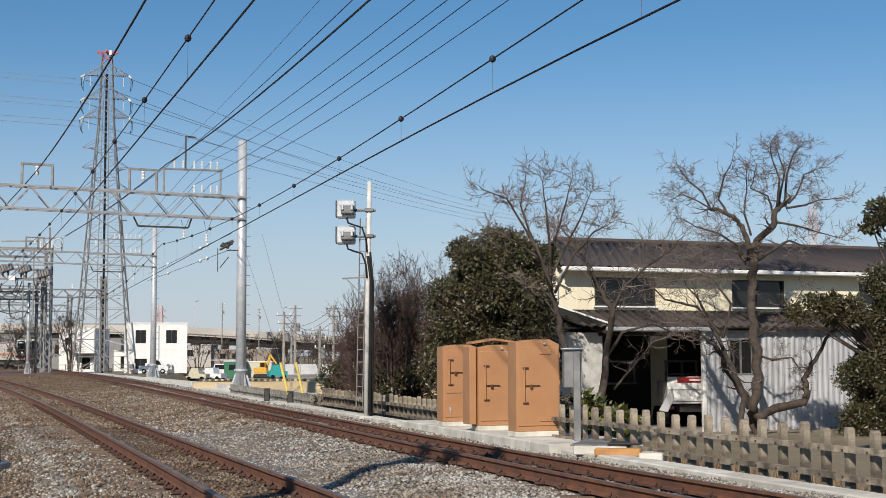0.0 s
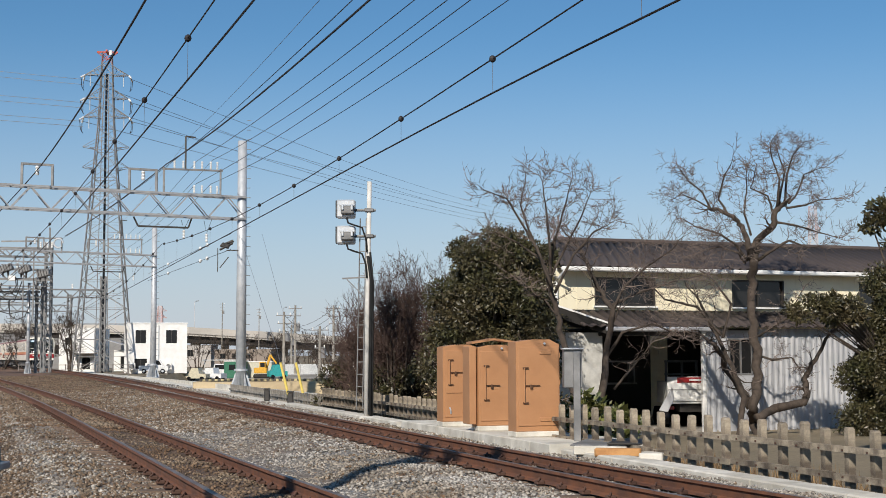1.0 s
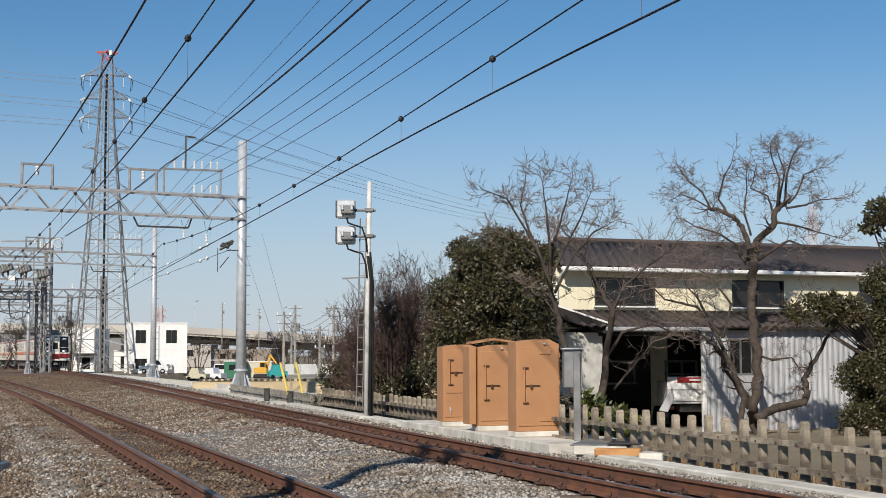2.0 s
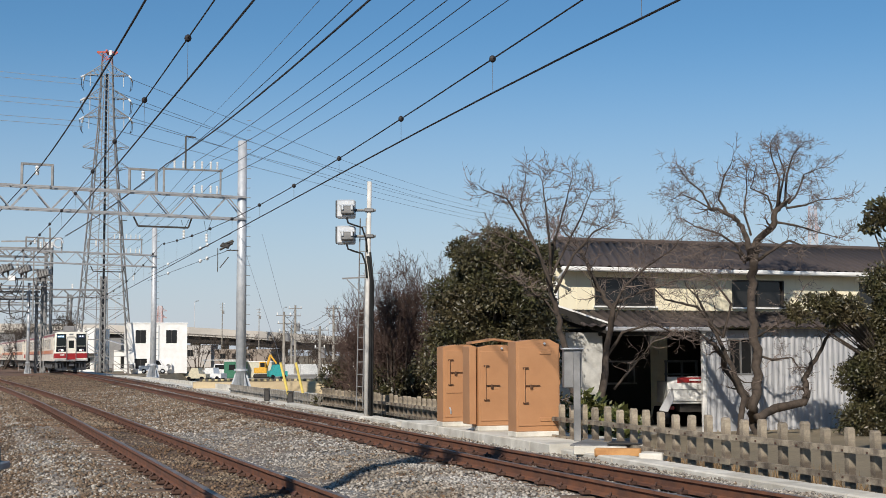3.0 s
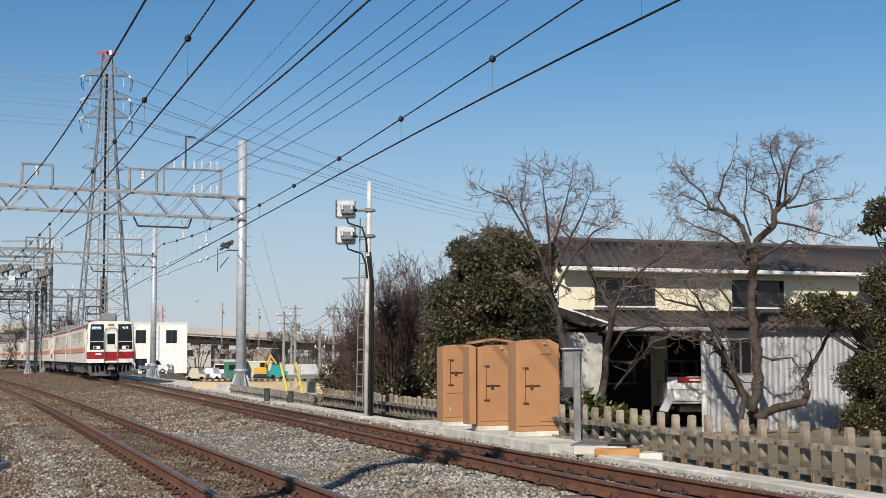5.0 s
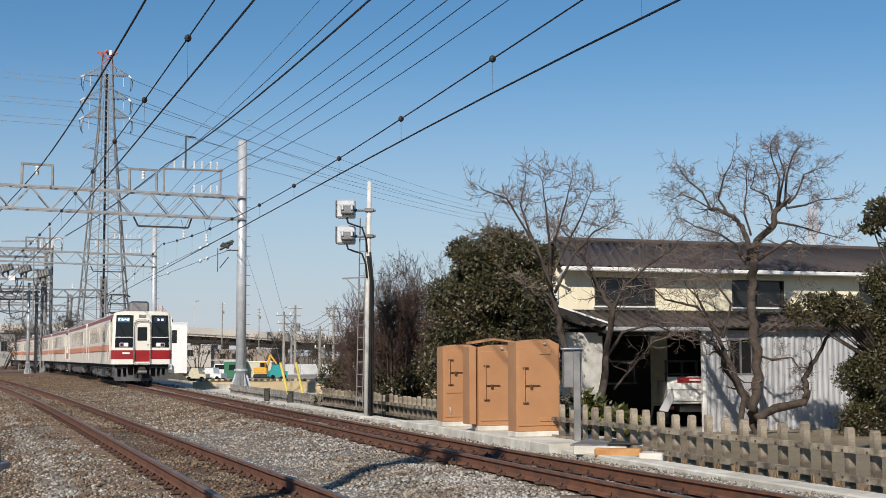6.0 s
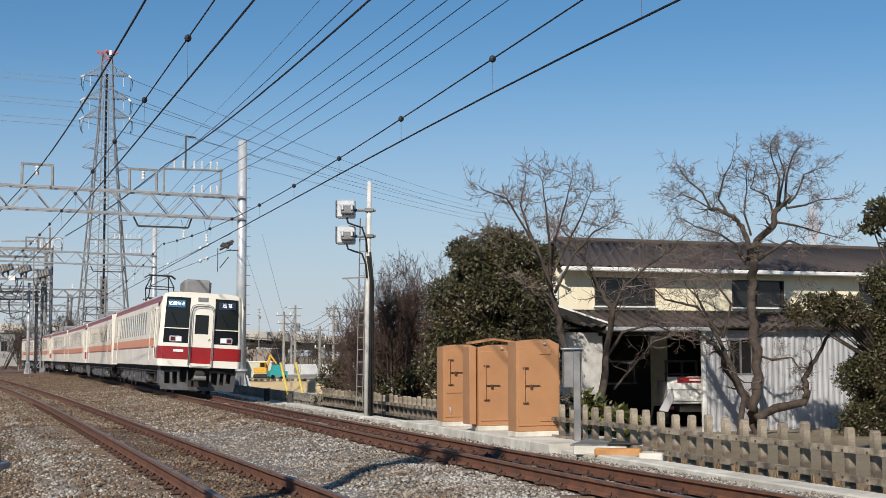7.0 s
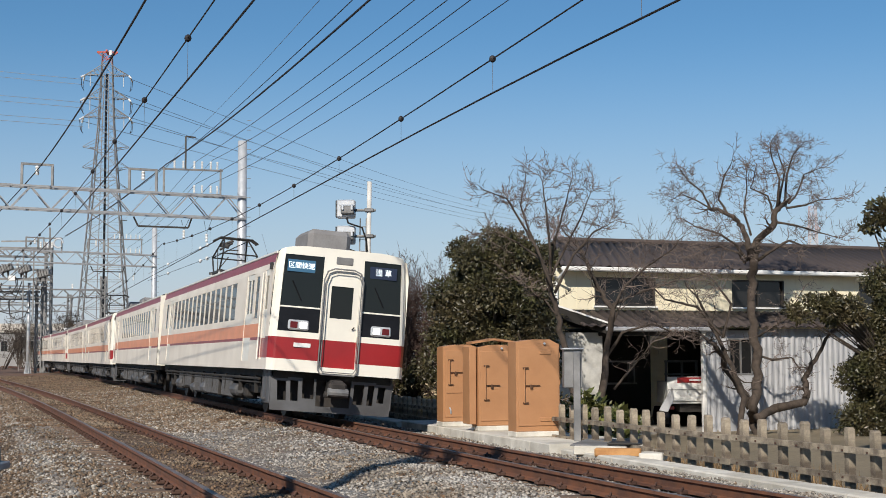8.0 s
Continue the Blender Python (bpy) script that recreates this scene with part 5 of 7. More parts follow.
# ---- pylons ----
def pylon(p, H, base, waist, top, knee, arms, plates, label, steel, red=None, turn=0.0, leg=0.2, riser=True):
    """A square lattice tower: legs that bend inwards at the knee, cross arms with insulators, flat crossed plates lower down."""
    t = thing("pylon", Matrix.Translation(p) @ Matrix.Rotation(radians(turn), 4, "Z"), label, "pylon", "pylons")

    def half(z):
        f = z / knee
        return (base + (waist - base) * f) / 2 if z < knee else (waist + (top - waist) * (z - knee) / (H - knee)) / 2
    q = [(-1, -1), (1, -1), (1, 1), (-1, 1)]
    levels = [0.0]
    while levels[-1] < H - 0.5:
        levels.append(min(H, levels[-1] + max(H * 0.034, half(levels[-1]) * 1.25)))
    web, crown = Mesh(), Mesh()
    for i in range(len(levels) - 1):
        z0, z1 = levels[i], levels[i + 1]
        a, b = half(z0), half(z1)
        w = leg * (0.5 + 0.5 * (1 - z0 / H))
        m = crown if red and z0 > H - 2.0 else web
        zm, c = (z0 + z1) / 2, (half(z0) + half(z1)) / 2
        for k in range(4):
            (s0, u0), (s1, u1) = q[k], q[(k + 1) % 4]
            m.bar((s0 * a, u0 * a, z0), (s1 * b, u1 * b, z1), w * 0.5)
            m.bar((s1 * a, u1 * a, z0), (s0 * b, u0 * b, z1), w * 0.5)
            m.bar((s0 * b, u0 * b, z1), (s1 * b, u1 * b, z1), w * 0.45)
            if a > 1.4:
                e = ((s0 + s1) / 2 * c, (u0 + u1) / 2 * c, zm)
                m.bar((s0 * c, u0 * c, zm), e, w * 0.3)
                m.bar((s1 * c, u1 * c, zm), e, w * 0.3)
    for s, u in q:
        part("leg", Mesh().line([(s * half(z), u * half(z), z) for z in levels], [leg * 0.7 * (0.5 + 0.5 * (1 - z / H)) for z in levels], 4), steel, t)
    part("bracing", web, steel, t)
    if red:
        part("crown", crown, red, t, "red painted tower top")
        part("top_beam", Mesh().bar((-1.35, 0, H), (1.35, 0, H), 0.22).bar((0, -1.2, H), (0, 1.2, H), 0.22).bar((-1.35, 0, H), (0, 0, H - 1.0), 0.12).bar((1.35, 0, H), (0, 0, H - 1.0), 0.12), red, t)
        part("beacon", Mesh().line([(0.5, -0.7, H - 0.5), (0.5, -0.7, H + 0.1)], 0.22, 8), PORCELAIN, t, "white obstruction lamp")
    w = leg * 0.5
    for z, L in arms:
        h0 = half(z)
        for s in (-1, 1):
            m = Mesh()
            tip = Vector((s * L, 0, z))
            for u in (-1, 1):
                m.bar((s * h0, u * h0, z), tip, w)
                m.bar((s * h0, u * h0, z + L * 0.42), tip, w)
                for k in range(4):
                    f, g = k / 4, (k + 1) / 4
                    lo = Vector((s * h0, u * h0, z)).lerp(tip, f)
                    m.bar(lo, Vector((s * h0, u * h0, z + L * 0.42)).lerp(tip, g), w * 0.6)
            for k in range(4):
                f = k / 4
                m.bar((s * (h0 + (L - h0) * f), h0 * (1 - f), z), (s * (h0 + (L - h0) * f), -h0 * (1 - f), z), w * 0.7)
            am = part("cross_arm", m, steel, t)
            if red:
                for e in (-1, 1):
                    st = Mesh()
                    a, b = tip, tip + Vector((s * 0.35, e * 1.3, -0.55))
                    st.line([a.lerp(b, k / 8) for k in range(9)], [0.14 if k % 2 else 0.06 for k in range(9)], 6)
                    part("insulator_string", st, PORCELAIN, am)
                part("jumper", Mesh().line([tip + Vector((s * 0.35, -1.3, -0.55)), tip + Vector((s * 0.3, -0.7, -1.7)), tip + Vector((s * 0.1, 0, -2.1)), tip + Vector((s * 0.3, 0.7, -1.7)), tip + Vector((s * 0.35, 1.3, -0.55))], 0.04, 5), WIRE, am)
                part("jumper_support", Mesh().line([tip - Vector((s * 0.7, 0, 0)), tip - Vector((s * 0.7, 0, 1.5))], 0.06, 6), GALV, am)
    for z, L in plates:
        h0 = half(z)
        m = Mesh()
        for s in (-1, 1):
            for u in (-1, 1):
                m.bar((s * h0, u * h0, z), (s * L, u * h0 * 0.3, z + 0.25), w * 0.8)
                m.bar((s * h0, u * h0, z + 1.1), (s * L, u * h0 * 0.3, z + 0.25), w * 0.6)
                m.bar((s * h0, u * h0, z), (s * (h0 + L) / 2, -u * h0 * 0.6, z + 0.12), w * 0.6)
            m.bar((s * L, -h0 * 0.3, z + 0.25), (s * L, h0 * 0.3, z + 0.25), w * 0.6)
        part("rest_frame", m, steel, t)
    if riser:
        part("cable_riser", Mesh().line([(0.05, -half(0) * 0.3, 0), (0.0, -waist * 0.4, knee), (0, -top * 0.3, H - 3)], 0.15, 6), BLACK, t, "black riser cable")
        for e in (-0.55, 0.45):
            part("ladder", Mesh().line([(e * 1.6, -half(0) * 0.5, 0), (e * 0.8, -waist * 0.45, knee), (e * 0.5, -top * 0.4, H - 3)], 0.055, 5), steel, t)
    return t


PYLON = Vector((-44.25, 180, -1.0))
PYSTEEL = mat("pylon_steel", (0.27, 0.26, 0.25), 0.6, 0.3, scale=0.5, bscale=6, col2=(0.20, 0.193, 0.187))
REDWHITE = mat("red_beacon_paint", (0.50, 0.08, 0.05), 0.5, bscale=6)
pylon(PYLON, 42.3, 7.1, 2.0, 1.2, 32.5, [(39.2, 2.85), (36.1, 2.85), (33.6, 2.95)], [(29.4, 2.95), (26.7, 2.95), (23.8, 3.0)], "tall grey lattice power pylon with a red top", PYSTEEL, REDWHITE, 8, 0.165)
for k, z in enumerate((38.7, 35.6, 33.1)):
    for s in (-1, 1):
        a = PYLON + Vector((s * 3.1, 0, z))
        for dz in (0.0, -0.7):
            if s < 0:
                wire([a + Vector((0, 0, dz)), Vector((-150, 165, z + 8.4 - 0.6 * k + dz * 1.2))], 0.032, "thin high voltage line from the pylon", WIRE_PALE, 0.5)
        wire([a, Vector((51 + 4 * s, 620, 61 - 1.9 * k + 1.0 * s))], 0.034, "thin high voltage line to the distant pylon", WIRE_PALE, 3.8 - k)
pylon(Vector((51, 620, -1)), 64, 8, 3.2, 2.2, 44, [(60, 5), (54, 5), (48, 5)], [], "distant red and white lattice pylon behind the tree", mat("aviation_red", (0.48, 0.24, 0.22), 0.6, scale=0.09, bscale=3, col2=(0.62, 0.60, 0.58)), leg=0.36, riser=False)
pylon(Vector((-164, 800, -1)), 31, 7, 3.0, 2.2, 22, [(28, 4), (24, 4)], [], "small red and white lattice mast far off", mat("mast_red", (0.55, 0.25, 0.22), 0.6, scale=0.09, bscale=3, col2=(0.62, 0.60, 0.58)), leg=0.42, riser=False)
pylon(Vector((113, 420, -1)), 47, 4, 2.4, 2.0, 30, [(40, 2.4)], [], "pale lattice mast behind the house roof", mat("mast_white", (0.6, 0.6, 0.6), 0.6, scale=0.1, bscale=3, col2=(0.55, 0.35, 0.33)), leg=0.3, riser=False)


# ---- trees ----
def limb(mb, twigs, p, d, length, r, depth, rng, up=0.12, bend=0.35, split=(2, 4), thin=0.0045):
    """A crooked limb and its smaller limbs."""
    k = 5 if depth > 1 else 4
    pts, rad = [Vector(p)], [r]
    d = Vector(d).normalized()
    for i in range(k):
        d = (d + Vector((rng.gauss(0, bend), rng.gauss(0, bend), rng.gauss(0, bend) + up)) * 0.45).normalized()
        pts.append(pts[-1] + d * (length / k))
        rad.append(r * (1 - 0.6 * (i + 1) / k))
    (mb if r > 0.016 else twigs).line(pts, rad, 7 if r > 0.05 else (5 if r > 0.016 else 3), caps=False)
    if depth <= 0:
        return
    n = rng.randint(*split)
    for j in range(n):
        i = rng.randint(1 if depth < 3 else 2, k)
        t = Vector((rng.gauss(0, 1), rng.gauss(0, 1), rng.gauss(0, 0.8))).normalized()
        nd = (d * 0.75 + t * 0.85).normalized()
        limb(mb, twigs, pts[i], nd, length * rng.uniform(0.5, 0.78), max(thin, rad[i] * rng.uniform(0.5, 0.75)), depth - 1, rng, up, bend, split, thin)
    limb(mb, twigs, pts[-1], d, length * 0.6, max(thin, rad[-1] * 0.9), depth - 1, rng, up, bend, split, thin)


def bare_tree(base, limbs, seed, label, depth=3, length=1.2, split=(3, 4), twig=None, up=0.15, bend=0.35, k=1.0, thin=0.006):
    """A leafless tree: limbs are (points in the tree's own space, first radius, last radius); twigs grow from their upper halves."""
    rng = random.Random(seed)
    t = thing("bare_tree", Matrix.Translation(base), label, "tree", "leafless trees")
    main, mid, tw = Mesh(), Mesh(), Mesh()
    length *= k
    for pts, r0, r1, grow in limbs:
        r0, r1 = r0 * k, r1 * k
        P = [Vector(q) for q in pts]
        fine, rad = [], []
        n = len(P) - 1
        for i in range(n):
            for j in range(4):
                f = j / 4
                q = P[i].lerp(P[i + 1], f)
                w = (i + f) / n
                fine.append(q + Vector((rng.gauss(0, 1), rng.gauss(0, 1), 0)) * (r0 * 0.22 if 0 < i + j else 0))
                rad.append((r0 + (r1 - r0) * w) * rng.uniform(0.92, 1.1))
        fine.append(P[-1]); rad.append(r1)
        main.line(fine, rad, 9)
        for i in range(grow):
            j = rng.randint(len(fine) // 3, len(fine) - 1)
            d = (fine[j] - fine[max(0, j - 2)]).normalized()
            nd = (d * 0.6 + Vector((rng.gauss(0, 0.8), rng.gauss(0, 0.8), rng.gauss(0.2, 0.6)))).normalized()
            limb(mid, tw, fine[j], nd, length * rng.uniform(0.55, 1.05), max(0.010, rad[j] * 0.42), depth, rng, up, bend, split, thin)
        if grow:
            d = (fine[-1] - fine[-3]).normalized()
            limb(mid, tw, fine[-1], d, length, r1, depth, rng, up, bend, split, thin)
    part("trunk", main, BARK, t, smooth=True)
    tagged(part("limbwork", mid, BARK, t, smooth=True), kind="stuff")
    tagged(part("twigwork", tw, twig or TWIG, t), kind="stuff")
    return t


def leaf_mass(centres, count, leaf, seed, droop=0.3):
    """Leaves, each a folded pair of faces, thick on the outside of the given lumps (x, y, z, rx, ry, rz)."""
    rng = np.random.default_rng(seed)
    w = np.array([c[3] * c[5] for c in centres], float)
    idx = rng.choice(len(centres), count, p=w / w.sum())
    C = np.array(centres, float)[idx]
    u = rng.normal(size=(count, 3))
    u /= np.linalg.norm(u, axis=1, keepdims=True)
    r = rng.random((count, 1)) ** 0.28
    r = r * (1 + 0.10 * rng.normal(size=(count, 1)))
    P = C[:, :3] + u * r * C[:, 3:6]
    t = u + rng.normal(size=(count, 3)) * 0.75
    t[:, 2] -= droop
    t /= np.linalg.norm(t, axis=1, keepdims=True)
    s = np.cross(t, rng.normal(size=(count, 3)))
    s /= np.linalg.norm(s, axis=1, keepdims=True)
    nrm = np.cross(t, s)
    L = leaf * (0.6 + 0.8 * rng.random((count, 1)))
    q = np.stack([P, P + t * L * 0.5 + s * L * 0.24 + nrm * L * 0.06, P + t * L, P + t * L * 0.5 - s * L * 0.24 + nrm * L * 0.06], 1)
    F = np.arange(count * 4).reshape(count, 4)
    F = np.concatenate([F[:, [0, 1, 2]], F[:, [0, 2, 3]]])
    return q.reshape(-1, 3), F


def evergreen(base, lumps, count, leaf, seed, label, name="evergreen_tree", material=None, trunk=0.16, droop=0.3, category="tree"):
    t = thing(name, Matrix.Translation(base), label, category, "evergreen plants")
    rng = random.Random(seed)
    tm = Mesh()
    top = max(l[2] for l in lumps)
    tm.line([(0, 0, 0), (0.05, 0.02, top * 0.4), (0, 0, top * 0.9)], [trunk, trunk * 0.7, trunk * 0.25], 8)
    for l in lumps:
        tm.line([(0, 0, min(l[2] * 0.5, top * 0.5)), (l[0] * 0.5, l[1] * 0.5, l[2] * 0.75), (l[0], l[1], l[2])], [trunk * 0.5, trunk * 0.3, trunk * 0.12], 5)
        for k in range(5):
            e = Vector((rng.gauss(0, 1), rng.gauss(0, 1), rng.gauss(0, 1))).normalized()
            tm.line([(l[0], l[1], l[2]), (l[0] + e.x * l[3], l[1] + e.y * l[4], l[2] + e.z * l[5])], [trunk * 0.15, 0.006], 4)
    part("trunk", tm, BARK, t)
    V, F = leaf_mass(lumps, count, leaf, seed, droop)
    V2, F2 = leaf_mass([(*l[:3], l[3] * 0.75, l[4] * 0.75, l[5] * 0.75) for l in lumps], count // 6, leaf * 1.8, seed + 1, droop)
    V, F = np.concatenate([V, V2]), np.concatenate([F, F2 + len(V)])
    big_mesh("crown", V, F, material or LEAF, parent=t)
    return t


def dome(w, d, z0, h, n, seed, r=0.55):
    """Lumps that fill a rounded crown unevenly."""
    rng = random.Random(seed)
    out = []
    for i in range(n):
        a = rng.uniform(0, 2 * math.pi)
        f = rng.random() ** 0.5
        z = rng.random()
        k = math.sqrt(max(0.10, 1 - (max(0, z - 0.42) / 0.60) ** 2)) * (0.86 + 0.14 * z)
        s = r * rng.uniform(0.7, 1.25)
        out.append((w * 0.5 * f * k * math.cos(a) * 0.86, d * 0.5 * f * k * math.sin(a) * 0.86, z0 + h * z * 0.9, s, s, s * 0.85))
    return out


PX = 39 / 2443.5
TREE_A = lambda x, y: ((x - 1330) * PX, random.Random(int(x * 7 + y)).uniform(-0.5, 0.5), (770 - y) * PX)
bare_tree((8.72, 39.0, -1.0), [
    ([(0.1, 0, -0.1), TREE_A(1336, 748), TREE_A(1322, 718), TREE_A(1331, 680), TREE_A(1335, 620), TREE_A(1329, 560), TREE_A(1335, 500), TREE_A(1334, 458)], 0.14, 0.10, 2),
    ([TREE_A(1333, 462), TREE_A(1321, 438), TREE_A(1313, 402), TREE_A(1296, 386), TREE_A(1276, 368), TREE_A(1262, 372)], 0.085, 0.035, 6),
    ([TREE_A(1292, 384), TREE_A(1280, 350), TREE_A(1288, 312), TREE_A(1296, 288)], 0.035, 0.010, 11),
    ([TREE_A(1264, 371), TREE_A(1246, 342), TREE_A(1222, 318), TREE_A(1202, 303)], 0.03, 0.010, 11),
    ([TREE_A(1262, 371), TREE_A(1240, 352), TREE_A(1212, 340), TREE_A(1200, 348)], 0.025, 0.010, 9),
    ([TREE_A(1325, 420), TREE_A(1316, 380), TREE_A(1325, 340), TREE_A(1320, 305)], 0.03, 0.010, 11),
    ([TREE_A(1334, 460), TREE_A(1346, 425), TREE_A(1370, 402), TREE_A(1374, 374), TREE_A(1396, 360)], 0.10, 0.06, 4),
    ([TREE_A(1379, 368), TREE_A(1381, 320), TREE_A(1370, 280), TREE_A(1366, 258)], 0.035, 0.010, 11),
    ([TREE_A(1388, 362), TREE_A(1391, 305), TREE_A(1386, 262)], 0.032, 0.010, 11),
    ([TREE_A(1398, 360), TREE_A(1404, 305), TREE_A(1412, 272), TREE_A(1424, 256)], 0.035, 0.010, 11),
    ([TREE_A(1372, 378), TREE_A(1362, 348), TREE_A(1338, 330), TREE_A(1342, 296)], 0.03, 0.010, 10),
    ([TREE_A(1395, 362), TREE_A(1422, 340), TREE_A(1436, 305), TREE_A(1460, 296)], 0.03, 0.010, 11),
    ([TREE_A(1388, 372), TREE_A(1424, 366), TREE_A(1456, 354), TREE_A(1488, 352)], 0.03, 0.010, 11),
    ([TREE_A(1374, 395), TREE_A(1408, 402), TREE_A(1446, 408), TREE_A(1484, 424)], 0.032, 0.010, 12),
    ([TREE_A(1342, 462), TREE_A(1372, 440), TREE_A(1394, 428), TREE_A(1430, 440), TREE_A(1464, 436)], 0.045, 0.010, 10),
    ([TREE_A(1326, 462), TREE_A(1300, 432), TREE_A(1270, 414), TREE_A(1230, 402), TREE_A(1214, 386)], 0.04, 0.010, 14),
    ([TREE_A(1322, 466), TREE_A(1304, 450), TREE_A(1275, 438), TREE_A(1240, 446)], 0.035, 0.010, 9),
    ([TREE_A(1330, 740), TREE_A(1370, 724), TREE_A(1412, 712), TREE_A(1424, 690), TREE_A(1422, 672), TREE_A(1436, 638), TREE_A(1456, 602), TREE_A(1474, 582)], 0.12, 0.025, 10),
    ([TREE_A(1326, 722), TREE_A(1308, 692), TREE_A(1286, 652), TREE_A(1262, 614), TREE_A(1246, 598)], 0.12, 0.04, 5),
    ([TREE_A(1334, 628), TREE_A(1362, 638), TREE_A(1390, 634), TREE_A(1412, 654)], 0.035, 0.012, 8),
    ([TREE_A(1340, 600), TREE_A(1352, 586), TREE_A(1385, 566), TREE_A(1410, 520)], 0.035, 0.012, 8),
], 5, "old leafless persimmon-like tree with crooked grey limbs", depth=2, length=0.44, split=(3, 4), up=0.04, bend=0.6, k=1.12, thin=0.0068)
PY = 31 / 2443.5
TREE_B = lambda x, y: ((x - 1000) * PY, random.Random(int(x * 5 + y)).uniform(-0.4, 0.4), (801 - y) * PY)
bare_tree((2.95, 31.0, -0.9), [
    ([(0.1, 0, -0.1), TREE_B(1000, 760), TREE_B(996, 690), TREE_B(987, 630), TREE_B(972, 570), TREE_B(957, 505)], 0.10, 0.06, 2),
    ([TREE_B(958, 510), TREE_B(932, 442), TREE_B(906, 392), TREE_B(882, 352), TREE_B(842, 340)], 0.04, 0.009, 13),
    ([TREE_B(950, 485), TREE_B(926, 420), TREE_B(906, 362), TREE_B(916, 318)], 0.035, 0.009, 12),
    ([TREE_B(958, 500), TREE_B(956, 430), TREE_B(950, 372), TREE_B(944, 325)], 0.04, 0.009, 12),
    ([TREE_B(957, 480), TREE_B(970, 420), TREE_B(985, 365), TREE_B(996, 320)], 0.035, 0.009, 12),
    ([TREE_B(960, 490), TREE_B(986, 440), TREE_B(1010, 390), TREE_B(1028, 345)], 0.035, 0.009, 12),
    ([TREE_B(966, 520), TREE_B(1000, 452), TREE_B(1036, 412), TREE_B(1066, 396)], 0.035, 0.009, 12),
    ([TREE_B(940, 460), TREE_B(900, 430), TREE_B(860, 412), TREE_B(835, 420)], 0.025, 0.008, 8),
    ([TREE_B(970, 560), TREE_B(948, 530), TREE_B(920, 520), TREE_B(900, 500)], 0.022, 0.008, 7),
], 11, "slender leafless tree with spreading twigs behind the cabinets", depth=2, length=0.44, split=(3, 4), up=0.10, bend=0.5, thin=0.0062)
PZ = 36 / 2443.5
TREE_C = lambda x, y: ((x - 1062) * PZ, random.Random(int(x * 3 + y)).uniform(-0.4, 0.4), (783 - y) * PZ)
bare_tree((4.10, 36.0, -1.0), [
    ([(0, 0, -0.1), TREE_C(1060, 700), TREE_C(1070, 620), TREE_C(1080, 550), TREE_C(1060, 510), TREE_C(1040, 480), TREE_C(1032, 450)], 0.09, 0.03, 12),
    ([TREE_C(1068, 640), TREE_C(1100, 590), TREE_C(1150, 575), TREE_C(1210, 600)], 0.04, 0.014, 9),
    ([TREE_C(1078, 560), TREE_C(1100, 510), TREE_C(1150, 470), TREE_C(1180, 450)], 0.04, 0.014, 18),
    ([TREE_C(1075, 545), TREE_C(1130, 520), TREE_C(1190, 500), TREE_C(1240, 490)], 0.035, 0.012, 18),
    ([TREE_C(1085, 690), TREE_C(1120, 650), TREE_C(1140, 620)], 0.03, 0.012, 4),
], 17, "crooked leafless fruit tree in front of the shed", depth=2, length=0.75, split=(2, 3), up=0.1, bend=0.55, k=1.18)
PW = 38 / 2443.5
TREE_D = lambda x, y: ((x - 1270) * PW, random.Random(int(x * 3 + y)).uniform(-0.4, 0.4), (774 - y) * PW)
bare_tree((7.56, 38.0, -1.0), [
    ([(0.5, 0.1, -0.1), TREE_D(1318, 705), TREE_D(1295, 650), TREE_D(1268, 590), TREE_D(1240, 540)], 0.08, 0.03, 8),
    ([TREE_D(1270, 595), TREE_D(1230, 545), TREE_D(1180, 530), TREE_D(1140, 490)], 0.035, 0.012, 16),
    ([TREE_D(1275, 600), TREE_D(1290, 540), TREE_D(1255, 490), TREE_D(1220, 470)], 0.035, 0.012, 14),
], 23, "low leafless tree with tangled twigs before the tin wall", depth=2, length=0.72, split=(2, 3), up=0.05, bend=0.55, k=1.18)
rs = random.Random(31)
stems = []
for i in range(46):
    a, r = rs.uniform(0, 6.28), rs.uniform(0.1, 1.0) ** 0.6
    x, y = math.cos(a) * r * 1.25, math.sin(a) * r * 0.9
    h = rs.uniform(3.0, 4.5) * (1.05 - 0.14 * abs(x) + 0.12 * x)
    stems.append(([(x * 0.55, y * 0.5, 0), (x * 0.85, y * 0.8, h * 0.4), (x * 1.08, y, h * 0.8)], 0.035, 0.014, 7))
bare_tree((-1.35, 40.0, -0.9), stems, 33, "dense leafless thicket of reddish brown upright stems", depth=3, length=0.75, split=(2, 3), twig=TWIG_RED, up=0.25)
stems = [([(x * 0.6, y * 0.4, 0), (x * 0.9, y * 0.8, 1.1), (x * 1.2, y, 2.2)], 0.03, 0.012, 6) for x, y in [(rs.uniform(-0.8, 0.8), rs.uniform(-0.6, 0.6)) for i in range(16)]]
bare_tree((-2.05, 43.2, -0.9), stems, 37, "lower leafless thicket beside the signal post", depth=3, length=0.7, split=(2, 3), twig=TWIG_RED, up=0.2)

